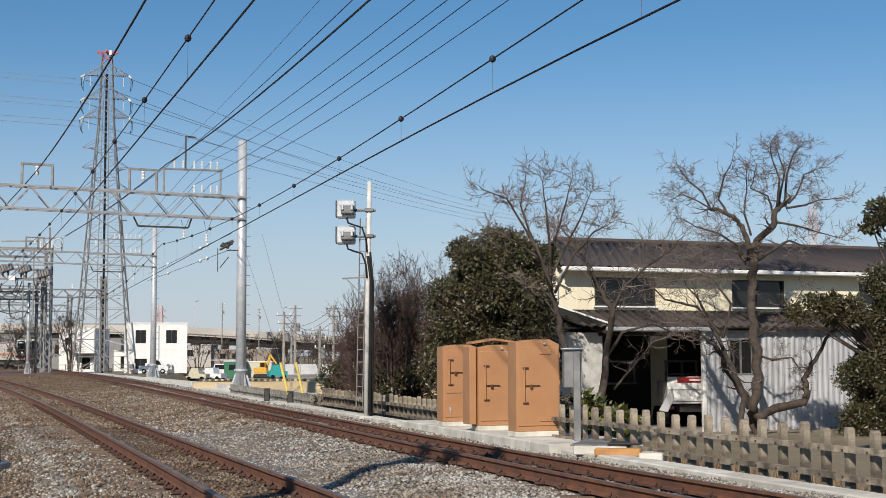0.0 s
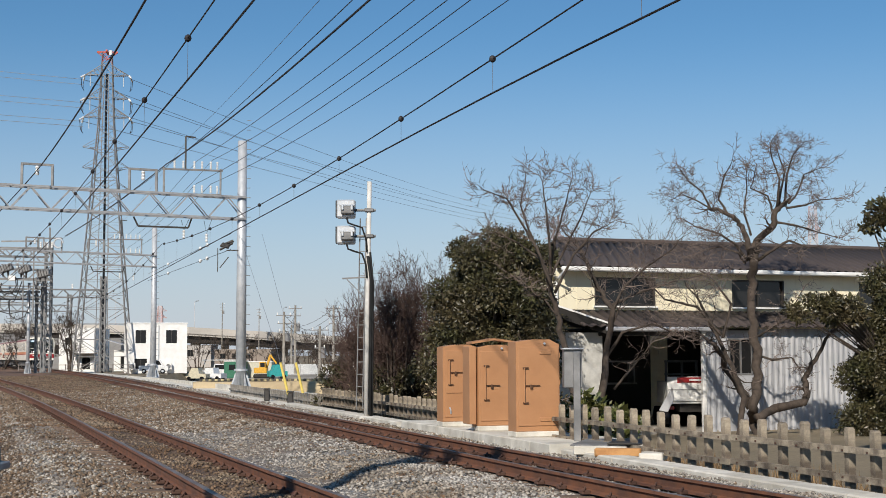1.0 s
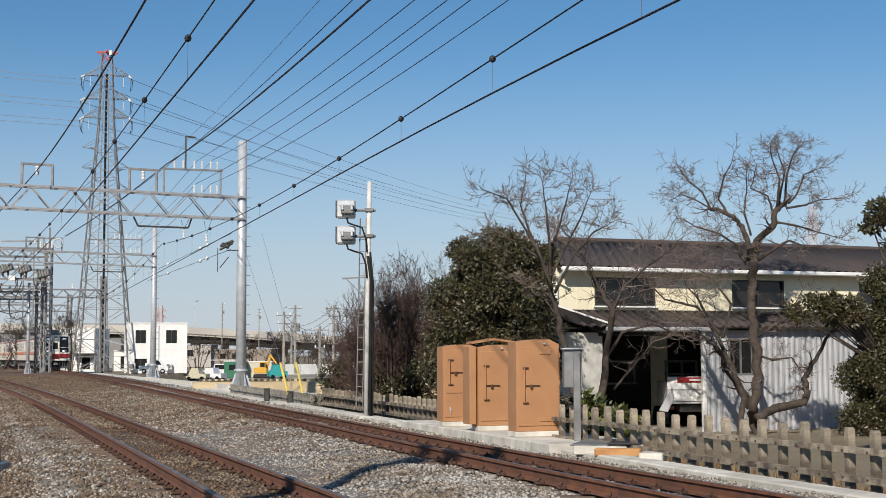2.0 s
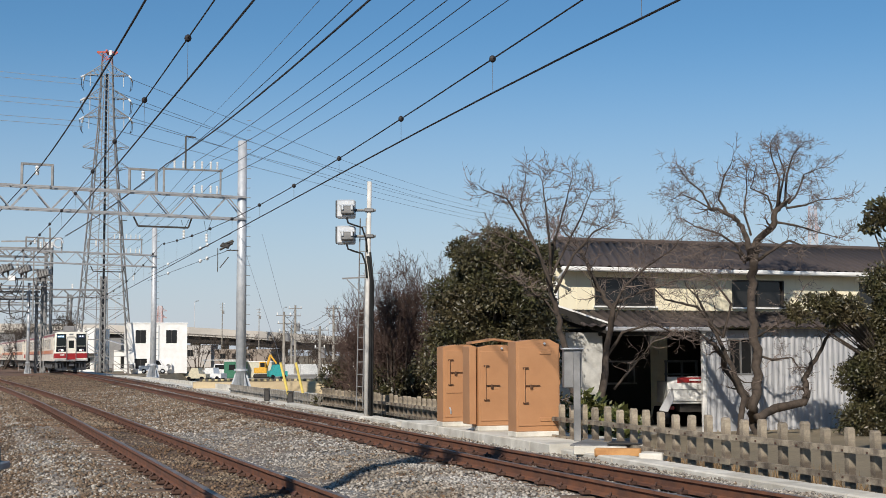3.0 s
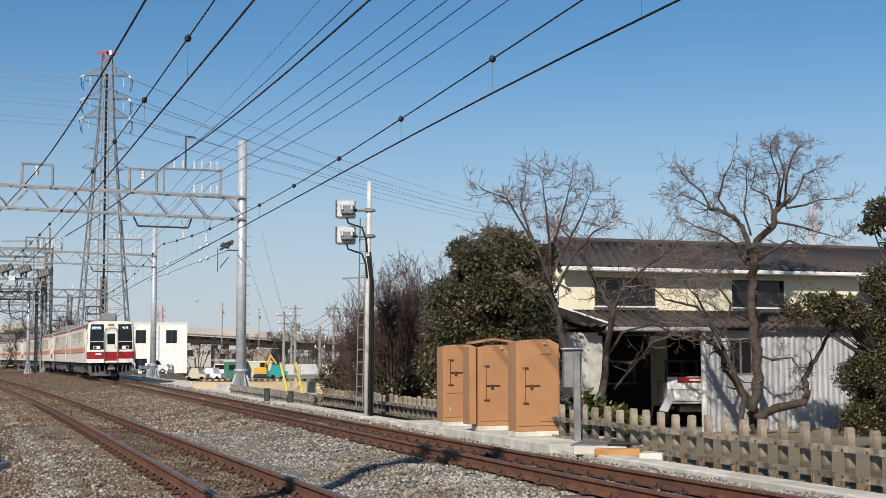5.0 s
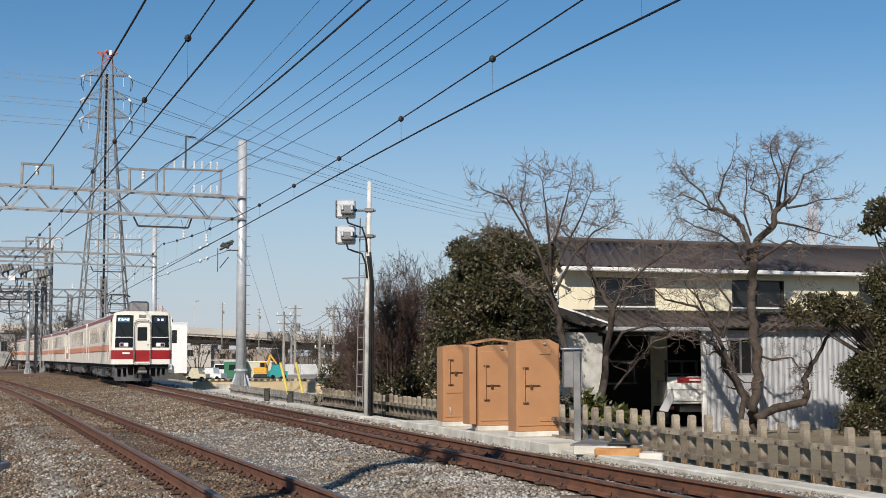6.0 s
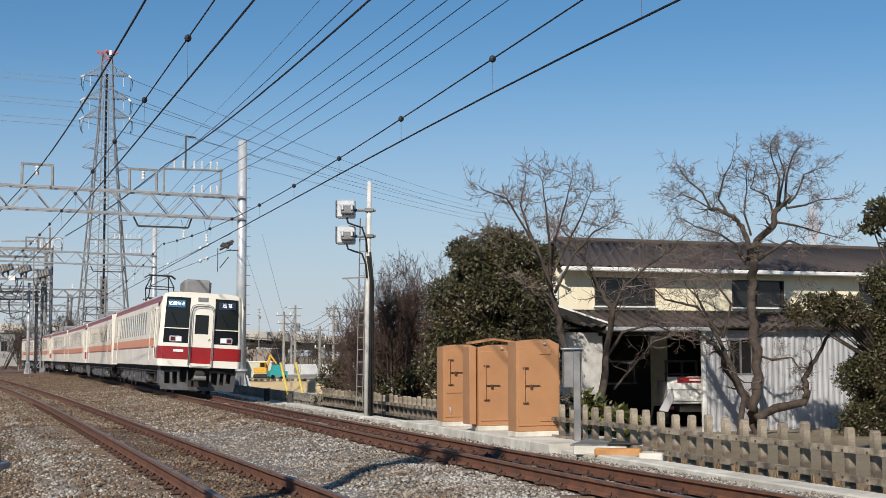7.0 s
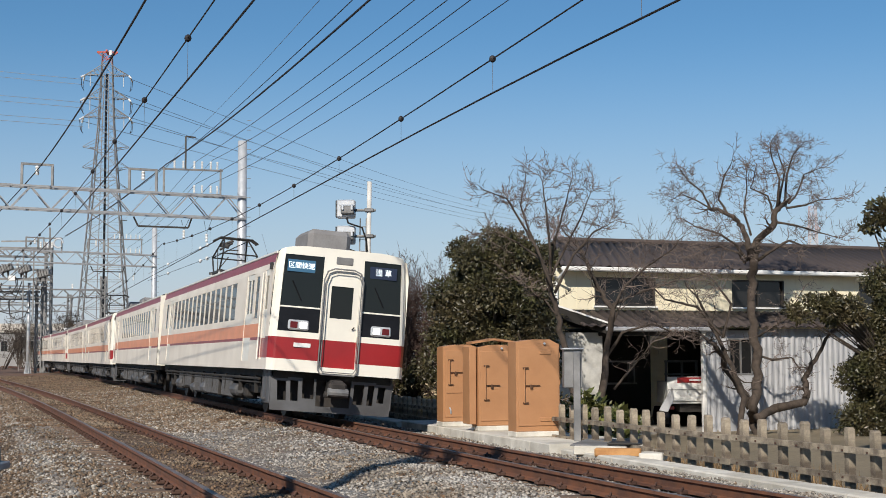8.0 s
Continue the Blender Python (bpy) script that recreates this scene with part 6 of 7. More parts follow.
evergreen((1.33, 36.0, -0.9), dome(4.4, 3.4, 0.4, 5.4, 180, 3, 0.46), 105000, 0.082, 7, "large dark evergreen tree with a rounded crown")
evergreen((-3.35, 45.4, -0.9), dome(1.8, 0.9, 0.4, 1.55, 26, 5, 0.34), 7000, 0.10, 8, "small dark evergreen shrub behind the fence", "evergreen_shrub", trunk=0.06, category="shrub")
spray = [(x - 2.2, y - 1.1, z, a, b, c) for x, y, z, a, b, c in dome(2.5, 0.9, 3.2, 0.6, 26, 11, 0.25)]
evergreen((12.55, 38.6, -1.0), dome(3.0, 2.4, 0.3, 4.5, 90, 9, 0.50) + spray, 76000, 0.088, 10, "large glossy dark evergreen shrub before the tin wall", "evergreen_shrub", trunk=0.07, category="shrub")
evergreen((9.2, 27.0, -0.9), [(-0.55, 0, 4.95, 0.34, 0.4, 0.28), (-0.75, 0.1, 4.7, 0.22, 0.3, 0.16), (0.1, 0, 5.2, 0.6, 0.6, 0.5), (0.4, 0.3, 4.4, 0.5, 0.5, 0.5), (-0.35, 0.1, 4.35, 0.18, 0.3, 0.12)], 5200, 0.085, 14, "tall evergreen tree with dark glossy sprays", trunk=0.1)
evergreen((-1.25, 39.6, -0.9), dome(2.7, 1.2, 0.3, 1.7, 34, 25, 0.32), 9000, 0.09, 28, "dark evergreen shrub at the foot of the thicket", "evergreen_shrub", trunk=0.06, category="shrub")
evergreen((3.42, 27.6, -0.8), dome(1.1, 0.6, 0.25, 0.75, 12, 19, 0.22), 1300, 0.14, 26, "low yellow-green leafy shrub before the shed", "evergreen_shrub", LEAF_BRIGHT, 0.03, category="shrub")
evergreen((2.72, 26.8, -0.8), dome(0.95, 0.7, 0.35, 1.0, 12, 15, 0.22), 1300, 0.14, 16, "yellow-green leafy shrub beside the meter box", "evergreen_shrub", LEAF_BRIGHT, 0.04, category="shrub")

# dry stalks and weeds beside the fence
rw_ = np.random.default_rng(8)
n_ = 5200
yw = rw_.uniform(12, 44, n_)
bw = np.array([beside(float(a), float(b), -0.84) for a, b in zip(yw, rw_.uniform(3.5, 6.0, n_))])
tw_ = bw + np.stack([rw_.normal(0, 0.10, n_), rw_.normal(0, 0.10, n_), rw_.uniform(0.12, 0.5, n_)], -1)
sd = np.stack([np.full(n_, 0.014), np.full(n_, 0.005), np.zeros(n_)], -1)
big_mesh("dry_weeds", np.stack([bw - sd, bw + sd, tw_], 1).reshape(-1, 3), np.arange(n_ * 3).reshape(n_, 3), mat("dry_straw", (0.26, 0.17, 0.08), 0.9, bscale=9, rnd=0.55, col2=(0.12, 0.07, 0.035)), "dry straw-coloured weeds behind the fence", "weeds")

# raised earth behind the fence
bank = Mesh()
rows = []
for y in [9 + 1.0 * i for i in range(38)]:
    rows.append([beside(y, v, z + 0.05 * noise.noise((y, v, 2))) for v, z in ((3.05, -1.1), (3.06, -0.74), (3.6, -0.80), (4.4, -0.86), (5.6, -0.94), (8.0, -1.06))])
bank.loft(rows, closed=False)
bank.f = [f[::-1] for f in bank.f]
# dark patches in the earth colour stand for shadows behind the fence
tagged(part("earth_bank", bank, mat("shade_mottled_earth", (0.21, 0.145, 0.08), 0.95, scale=3.5, bump=0.8, bscale=26, col2=(0.06, 0.042, 0.028), fine=0.5), smooth=True), "low bank of earth behind the fence, shade painted in as dark mottling", "ground", kind="structure")


# ---- the house and its shed ----
HOUSE = Matrix.Translation((3.54, 40.0, -1.0)) @ Matrix.Rotation(math.atan2(0.373, 0.928), 4, "Z")


def corrugated(mb, x0, x1, y0, z0, y1, z1, pitch, amp, inset=0.0):
    """A corrugated sheet from the line y0, z0 up to y1, z1, its first end cut back by inset at the top."""
    n = int((x1 - x0) / pitch * 6)
    d = Vector((0, y1 - y0, z1 - z0)).normalized()
    nr = Vector((1, 0, 0)).cross(d)
    a, b = [], []
    for i in range(n + 1):
        f = i / n
        h = amp * math.sin(2 * math.pi * (x1 - x0) * f / pitch)
        a.append(Vector((x0 + (x1 - x0) * f, y0, z0)) + nr * h)
        b.append(Vector((x0 + inset + (x1 - x0 - inset) * f, y1, z1)) + nr * h)
    u = Vector((0, 0, -0.025))
    lo = lambda r: [p + u for p in r]
    mb.loft([a, b, lo(b), lo(a), a], closed=False)


def make_house():
    h = thing("house", HOUSE, "two-storey cream house with brown corrugated roofs and an open shed", "house")
    X1 = 17.0
    up = Mesh()
    wins = [(0.96 + 0.3, 0.12, 2.99 + 0.3, 0.95), (5.69 + 0.3, 0.12, 7.58 + 0.3, 0.95), (10.45 + 0.3, 0.12, 12.4 + 0.3, 0.95)]
    up.panel(X1 + 0.3, 1.22, wins, lambda x, z, dd: (x - 0.3, dd, 3.58 + z), 0.14)
    up.add([(-0.3, 0, 3.58), (-0.3, 7, 3.58), (-0.3, 7, 4.8), (-0.3, 0, 4.8)], [(0, 3, 2, 1)])
    part("upper_wall", up, SIDING, h, "cream upper wall boards")
    for k in range(int((X1 + 0.3) / 0.45)):
        x = -0.3 + 0.45 * (k + 0.5)
        if any(w[0] - 0.35 < x < w[2] - 0.25 for w in wins):
            continue
        part("siding_joint", Mesh().box((x, -0.003, 4.19), (0.012, 0.008, 1.2)), SIDING, h)
    for w in wins:
        x0, x1 = w[0] - 0.3, w[2] - 0.3
        cx, cz, hw, hh = (x0 + x1) / 2, 3.58 + (w[1] + w[3]) / 2, (x1 - x0) / 2, (w[3] - w[1]) / 2
        fr = Mesh()
        for s in (-1, 1):
            fr.box((cx + s * (hw - 0.02), 0.04, cz), (0.05, 0.09, 2 * hh))
            fr.box((cx, 0.04, cz + s * (hh - 0.02)), (2 * hw, 0.085, 0.045))
        fr.box((cx, 0.05, cz), (0.05, 0.07, 2 * hh))
        wi = part("window", fr, DARKSTEEL, h, "dark aluminium sliding window")
        for s in (-1, 1):
            part("pane", Mesh().box((cx + s * hw / 2, 0.07 + 0.01 * s, cz), (hw, 0.008, 2 * hh - 0.06)), GLASS, wi)
        part("sill", Mesh().box((cx, -0.03, cz - hh - 0.03), (2 * hw + 0.1, 0.10, 0.05), 0.008), WHITE, wi)
    rf = Mesh()
    corrugated(rf, -0.35, X1 + 0.6, -0.42, 4.84, 3.0, 5.86, 0.30, 0.035, 1.5)
    part("roof_slope", rf, ROOFTILE, h, "brown corrugated main roof", smooth=True)
    rb = Mesh()
    corrugated(rb, -0.35, X1 + 0.6, 7.4, 4.60, 3.0, 5.86, 0.30, 0.035, 1.5)
    part("roof_slope", rb, ROOFTILE, h, "brown corrugated back roof", smooth=True)
    part("ridge_cap", Mesh().line([(1.15, 3.0, 5.88), (X1 + 0.65, 3.0, 5.88)], 0.09, 8), ROOFTILE, h)
    part("gutter", Mesh().box((X1 / 2, -0.48, 4.74), (X1 + 0.7, 0.13, 0.13), 0.03), WHITE, h, "white rain gutter")
    # shade under the eaves put into the soffit colour
    part("soffit", Mesh().box((X1 / 2, -0.22, 4.76), (X1 + 0.6, 0.44, 0.03)), SHADE_TRIM, h)
    for k in range(22):
        part("rafter_end", Mesh().box((-0.5 + 0.8 * k, -0.22, 4.71), (0.06, 0.4, 0.06)), WHITE, h)
    # lower skirt roof over the shed front
    lr = Mesh()
    corrugated(lr, -0.1, 12.5, -1.35, 3.08, 0.0, 3.56, 0.30, 0.03)
    part("lower_roof", lr, ROOFTILE, h, "brown corrugated lower roof", smooth=True)
    part("lower_gutter", Mesh().box((2.3, -1.42, 2.99), (3.5, 0.12, 0.13), 0.03), TIN, h)
    # lintel near-black too, for the shade of the opening
    part("shed_lintel", Mesh().box((2.3, -1.0, 2.88), (3.5, 0.12, 0.16), 0.01), SHADE_TRIM, h)
    part("shed_post", Mesh().box((3.95, -1.06, 1.48), (0.12, 0.12, 2.96), 0.012), WHITE, h, "white shed post")
    # shed inside, its shade painted in as near-black walls
    part("shed_wall", Mesh().box((3.0, 5.0, 1.5), (5.4, 0.1, 3.0)), SHADE_TRIM, h)
    part("shed_wall", Mesh().box((0.72, 2.2, 1.5), (0.1, 5.8, 3.0)), SHADE_TRIM, h)
    part("shed_wall", Mesh().box((5.6, 1.5, 1.5), (0.1, 4.2, 3.0)), SHADE_TRIM, h)
    part("shed_ceiling", Mesh().box((3.0, 2.0, 3.0), (5.4, 6.0, 0.06)), SHADE_TRIM, h)
    part("shed_shelf", Mesh().box((3.3, 3.1, 1.35), (1.4, 0.4, 0.05)).box((2.65, 3.1, 1.7), (0.06, 0.4, 0.7)).box((3.9, 3.1, 1.7), (0.06, 0.4, 0.7)).box((3.3, 3.1, 2.05), (1.4, 0.4, 0.05)), GALV_OLD, h)
    # tin wall
    x = 4.06
    while x < 12.5:
        x2 = min(x + 0.20, 12.5)
        if not (4.85 < x < 5.55):
            part("wall_sheet", Mesh().loft([[(x, -1.0, z), (x + 0.05, -1.03, z), (x + 0.11, -1.03, z), (x + 0.15, -1.0, z), (x2, -1.0, z)] for z in (0.0, 3.02)], closed=False), TIN, h)
        x = x2
    part("tin_wall_back", Mesh().box((8.3, -0.9, 1.5), (8.3, 0.1, 3.0)), TIN, h)
    part("wall_below_window", Mesh().box((5.26, -1.0, 0.83), (0.86, 0.06, 1.66)), TIN, h)
    wi = part("side_window", Mesh().box((5.26, -0.985, 2.2), (0.80, 0.02, 1.0)), GLASS, h, "dark tall window in the tin wall")
    part("window_frame", Mesh().box((4.86, -1.02, 2.2), (0.05, 0.06, 1.05)).box((5.66, -1.02, 2.2), (0.05, 0.06, 1.05)).box((5.26, -1.02, 2.72), (0.85, 0.06, 0.05)).box((5.26, -1.02, 1.68), (0.85, 0.06, 0.05)).box((5.26, -1.02, 2.2), (0.04, 0.05, 1.0)), GALV_OLD, wi)
    # end wing with its sloping roof
    ew = Mesh().box((-0.22, -0.75, 1.45), (1.95, 0.12, 2.9)).box((-0.9, 1.6, 1.6), (0.12, 4.3, 3.2))
    # blotches are dirt plus the trunk's shadow, both in the colour
    part("end_wall", ew, mat("dirty_shadowed_whitewash", (0.62, 0.60, 0.55), 0.8, scale=1.8, bscale=20, col2=(0.36, 0.34, 0.30), fine=0.1), h, "whitewashed end wall")
    er = Mesh()
    a, b = Vector((-1.25, -0.75, 3.66)), Vector((0.85, -1.25, 2.95))
    er.bar(a, b, 0.12, 0.30)
    part("barge_board", er, SHADE_TRIM, h, "dark barge board of the sloping end roof")
    part("barge_cap", Mesh().bar(a + Vector((0, 0, 0.17)), b + Vector((0, 0, 0.17)), 0.16, 0.05), WHITE, h, "white capping strip")
    part("end_roof", Mesh().add([(-1.3, -0.8, 3.74), (0.9, -1.3, 3.04), (0.9, 2.5, 3.2), (-1.3, 2.5, 3.9), (-1.3, -0.8, 3.68), (0.9, -1.3, 2.98), (0.9, 2.5, 3.14), (-1.3, 2.5, 3.84)], [(0, 1, 2, 3), (7, 6, 5, 4), (0, 4, 5, 1), (0, 3, 7, 4)]), ROOFTILE, h)
    part("downpipe", Mesh().line([(0.2, -0.66, 2.85), (0.12, -0.68, 2.5), (0.12, -0.68, 0.0)], 0.045, 8), WHITE, h)
    part("downpipe", Mesh().line([(-0.32, -0.6, 4.66), (-0.32, -0.08, 4.4), (-0.32, -0.08, 3.6)], 0.04, 8), WHITE, h)
    part("back_wall", Mesh().box((X1 / 2, 7.0, 2.3), (X1 + 0.6, 0.15, 4.6)).box((X1 - 0.05, 3.5, 2.3), (0.15, 7, 4.6)), SIDING, h)
    part("floor_slab", Mesh().box((X1 / 2, 3.0, 0.02), (X1 + 0.5, 8.0, 0.08)), CONCRETE_OLD, h)


def make_truck():
    t = thing("small_truck", HOUSE @ pose(4.5, 0.75, 0.05, 0, 0, -20), "white light truck bed parked in the shed, tail outwards", "truck")
    W = 1.50
    bed = part("load_bed", Mesh().box((0.0, 0.1, 0.78), (W, 1.6, 0.08), 0.01), WHITE, t)
    part("tailgate", Mesh().box((0.0, -0.72, 1.18), (W, 0.05, 0.74), 0.015), WHITE, t, "white tailgate with a red panel")
    part("tailgate_trim", Mesh().box((0.0, -0.752, 1.16), (W - 0.05, 0.02, 0.02)), GALV_OLD, bed)
    part("red_panel", Mesh().box((0.1, -0.755, 1.45), (1.1, 0.015, 0.16), 0.004), TRAINRED, bed, "red panel with a white bar")
    part("panel_bar", Mesh().box((0.12, -0.768, 1.45), (0.42, 0.012, 0.06)), WHITE, bed)
    for s in (-1, 1):
        part("side_gate", Mesh().box((s * (W / 2 - 0.02), 0.1, 1.1), (0.04, 1.6, 0.6), 0.01), WHITE, t)
        wh = part("wheel", Mesh().line([(s * 0.55, 0.2, 0.30), (s * 0.75, 0.2, 0.30)], 0.30, 18), BLACK, t)
        part("hub", Mesh().line([(s * 0.74, 0.2, 0.30), (s * 0.765, 0.2, 0.30)], 0.15, 12), GALV, wh)
        part("front_wheel", Mesh().line([(s * 0.50, 1.6, 0.30), (s * 0.70, 1.6, 0.30)], 0.30, 18), BLACK, t)
        part("tail_lamp", Mesh().box((s * 0.66, -0.74, 0.62), (0.22, 0.05, 0.10), 0.01), TAIL, t)
    part("mud_flap", Mesh().add([(-1.02, -0.78, 0.55), (-0.62, -0.78, 1.25), (-0.6, -0.74, 1.3), (-0.55, -0.76, 0.9), (-0.75, -0.78, 0.5)], [(0, 4, 3, 2, 1)]), TIN, t)
    gfm = Mesh()
    for x in (-0.45, 0.05, 0.5):
        gfm.bar((x, 0.95, 0.8), (x, 0.95, 2.0), 0.07)
    gfm.bar((-0.5, 0.95, 2.0), (0.55, 0.95, 2.0), 0.07).bar((-0.5, 0.95, 1.6), (0.55, 0.95, 1.6), 0.06)
    part("guard_frame", gfm, GALV_OLD, t, "grey steel guard frame")
    part("chassis", Mesh().box((0, 0.6, 0.62), (0.7, 2.4, 0.26)), UNDER, t)


make_house()
make_truck()


# ---- the far side: wall, yard, buildings ----
wall = thing("low_concrete_wall", Matrix(), "low pale concrete retaining wall beside the line", "wall", kind="structure")
y = 43.9
while y < 150:
    y2 = y + 2.4
    zt = max(-0.45, -0.05 - 0.0045 * (y - 44))
    part("wall_panel", Mesh().loft([[beside(t, 4.3, -1.2), beside(t, 4.3, zt), beside(t, 4.46, zt), beside(t, 4.46, -1.2)] for t in (y + 0.015, y2 - 0.015)], caps=True), CONCRETE, wall)
    y = y2
cess = Mesh()
cess.loft([[beside(t, 2.6, -0.42), beside(t, 4.5, -0.40)] for t in [43 + 2 * i for i in range(55)]], closed=False)
cess.f = [f[::-1] for f in cess.f]
tagged(part("cess_path", cess, CONCRETE), "pale concrete path beside the track", "path", kind="structure")
fp = thing("low_picket_fence", Matrix(), "low pale concrete picket fence along the yard", "fence")
y = 44.2
while y < 62:
    n = normal(far_x, y)
    part("picket", Mesh().box((0, 0, 0.3), (0.06, 0.16, 0.62), 0.012), CONCRETE_OLD, fp, m=Matrix.Translation(beside(y, 3.7, -0.62)) @ Matrix.Rotation(math.atan2(n.y, n.x), 4, "Z"))
    y += 0.42
for z in (-0.22, -0.45):
    part("rail", Mesh().loft([[beside(t, 3.62, z - 0.04), beside(t, 3.62, z + 0.04), beside(t, 3.66, z + 0.04), beside(t, 3.66, z - 0.04)] for t in (44, 50, 56, 62)], caps=True), CONCRETE_OLD, fp)
for k in range(2):
    b = thing("trackside_box", Matrix.Translation(beside(46.5 + 4.2 * k, 3.2, -0.4)), "small dark box at the edge of the line", "box", "small trackside boxes")
    part("box", Mesh().box((0, 0, 0.2), (0.2, 0.2, 0.42), 0.03), DARKSTEEL, b)
    part("lid", Mesh().box((0, 0, 0.44), (0.23, 0.23, 0.05), 0.01), DARKSTEEL, b)

YELLOW = mat("yellow_plastic", (0.78, 0.60, 0.14), 0.5, bscale=20)
for k, (x, dx) in enumerate(((-5.55, -0.45), (-4.95, -0.42))):
    gw = thing("guy_wire_guard", Matrix.Translation((x, 50 - k * 0.6, -0.42)), "yellow plastic guard on a pole stay wire", "stay guard", "stay wire guards")
    part("guard", Mesh().line([(0, 0, 0.1), (dx * 0.75, 0, 1.45)], 0.045, 8), YELLOW, gw)
    part("stay_wire", Mesh().line([(0, 0, 0), (dx, 0, 1.9), (-3.75 + 0.5 * k, 13.0, 7.2)], 0.006, 4), WIRE_PALE, gw)

SAND = mat("sandy_fill", (0.46, 0.36, 0.22), 0.95, scale=0.4, bump=0.4, bscale=8, col2=(0.38, 0.29, 0.17))
yard = Mesh()
yard.loft([[(x, yy + 0.15 * noise.noise((x * 0.8, 1, 5)), z + 0.04 * noise.noise((x, z, 5))) for x in [-13 + 0.6 * i for i in range(30)]] for yy, z in ((71.6, -1.05), (71.8, -0.5), (71.9, -0.08), (74, -0.06), (76, -1.05))], closed=False)
yard.f = [f[::-1] for f in yard.f]
tagged(part("yard_bank", yard, SAND, smooth=True), "sandy bank along the edge of a building yard", "ground", kind="structure")


yf = Mesh().loft([[(-32.5 + 2.5 * i, yy, -2.02) for i in range(24)] for yy in (85, 120, 160, 235)], closed=False)
yf.f = [f[::-1] for f in yf.f]
tagged(part("yard_floor", yf, mat("pale_yard_gravel", (0.36, 0.32, 0.26), 0.95, scale=0.3, bump=0.4, bscale=6, col2=(0.27, 0.24, 0.20), fine=0.3)), "pale gravel floor of the building yard", "ground", kind="structure")


def fence_line(p, q, h, step, material, label, open_bars=False):
    f = thing("yard_fence", Matrix(), label, "fence", "yard fences")
    p, q = Vector(p), Vector(q)
    k = int((q - p).length / step)
    for i in range(k + 1):
        c = p.lerp(q, i / k)
        part("fence_post", Mesh().box((c.x, c.y, c.z + h / 2), (0.09, 0.09, h)), material, f)
    for i in range(k):
        a, b = p.lerp(q, (i + 0.03) / k), p.lerp(q, (i + 0.97) / k)
        for z, w in ((0.95, 0.06), (0.6, 0.05), (0.25, 0.05)) if open_bars else ((0.55, h * 0.75),):
            part("fence_bar" if open_bars else "fence_panel", Mesh().bar(a + Vector((0, 0, h * z)), b + Vector((0, 0, h * z)), 0.04, w), material, f)


fence_line((-24.6, 212, -2.05), (25, 222, -2.05), 2.1, 2.6, mat("yard_fence_white", (0.6, 0.6, 0.58), 0.6, rnd=0.1), "white sheet fence behind the yard")
fence_line((-46, 150, -0.9), (-33.5, 147.5, -0.9), 1.3, 1.6, mat("mesh_fence_grey", (0.20, 0.17, 0.15), 0.7, rnd=0.2), "low dark pipe fence before the white building", True)
STRIPE_PALE, STRIPE_DARK = mat("faded_yellow", (0.55, 0.46, 0.25), 0.6), mat("faded_black", (0.10, 0.085, 0.07), 0.6)
bar = thing("barrier_beam", Matrix(), "faded yellow and black striped barrier along the yard", "barrier")
for i in range(76):
    part("stripe", Mesh().box((-12.7 + 0.16 * i, 72.6, 0.0), (0.157, 0.16, 0.13), 0.02), STRIPE_PALE if i % 2 else STRIPE_DARK, bar)


def block_building(p, w, d, h, wins, label, wall_m, turn=0.0, extras=True):
    b = thing("building", Matrix.Translation(p) @ Matrix.Rotation(radians(turn), 4, "Z"), label, "building")
    m = Mesh().panel(w, h, wins, lambda x, z, dd: (x - w / 2, dd, z), 0.25)
    m.add([(-w / 2, 0, 0), (-w / 2, d, 0), (-w / 2, d, h), (-w / 2, 0, h), (w / 2, 0, 0), (w / 2, d, 0), (w / 2, d, h), (w / 2, 0, h)], [(0, 3, 2, 1), (4, 5, 6, 7), (1, 2, 6, 5)])
    part("wall", m, wall_m, b)
    part("roof", Mesh().box((0, d / 2, h + 0.05), (w + 0.2, d + 0.2, 0.16), 0.03), wall_m, b)
    for x0, z0, x1, z1 in wins:
        wi = part("window", Mesh().box(((x0 + x1) / 2 - w / 2, 0.14, (z0 + z1) / 2), (x1 - x0, 0.02, z1 - z0)), GLASS, b)
        part("window_frame", Mesh().box(((x0 + x1) / 2 - w / 2, 0.1, (z0 + z1) / 2), (0.07, 0.05, z1 - z0)).box((x0 - w / 2 + 0.03, 0.1, (z0 + z1) / 2), (0.06, 0.05, z1 - z0)).box((x1 - w / 2 - 0.03, 0.1, (z0 + z1) / 2), (0.06, 0.05, z1 - z0)), DARKSTEEL, wi)
    return b


bb = block_building((-37.4, 180, -1.0), 8.0, 7.5, 6.45, [(1.4, 3.9, 2.75, 5.6), (5.3, 3.9, 6.7, 5.6), (1.3, 0.6, 2.9, 1.9)], "white two-storey flat-roofed office building", WHITE, 13)
for x in (-0.9, 0.4, 1.6, -3.0):
    ac = part("outdoor_unit", Mesh().box((x, -0.5, 0.9), (0.85, 0.4, 0.85), 0.03), WHITE, bb, "white air conditioner unit")
    part("fan_grille", Mesh().line([(x, -0.70, 0.9), (x, -0.73, 0.9)], 0.3, 14), GALV_OLD, ac)
part("downpipe", Mesh().line([(0.35, -0.08, 6.2), (0.35, -0.08, 1.2)], 0.06, 6), GALV, bb)
hb = block_building((-53.0, 200, -1.0), 5.2, 7.0, 6.2, [(0.9, 3.9, 1.8, 4.9), (3.4, 0.4, 4.6, 2.0)], "pale two-storey house behind a bare tree", WHITE, -4)
part("porch_roof", Mesh().box((1.4, -0.9, 2.6), (3.4, 1.8, 0.14), 0.02), ROOFTILE, hb)
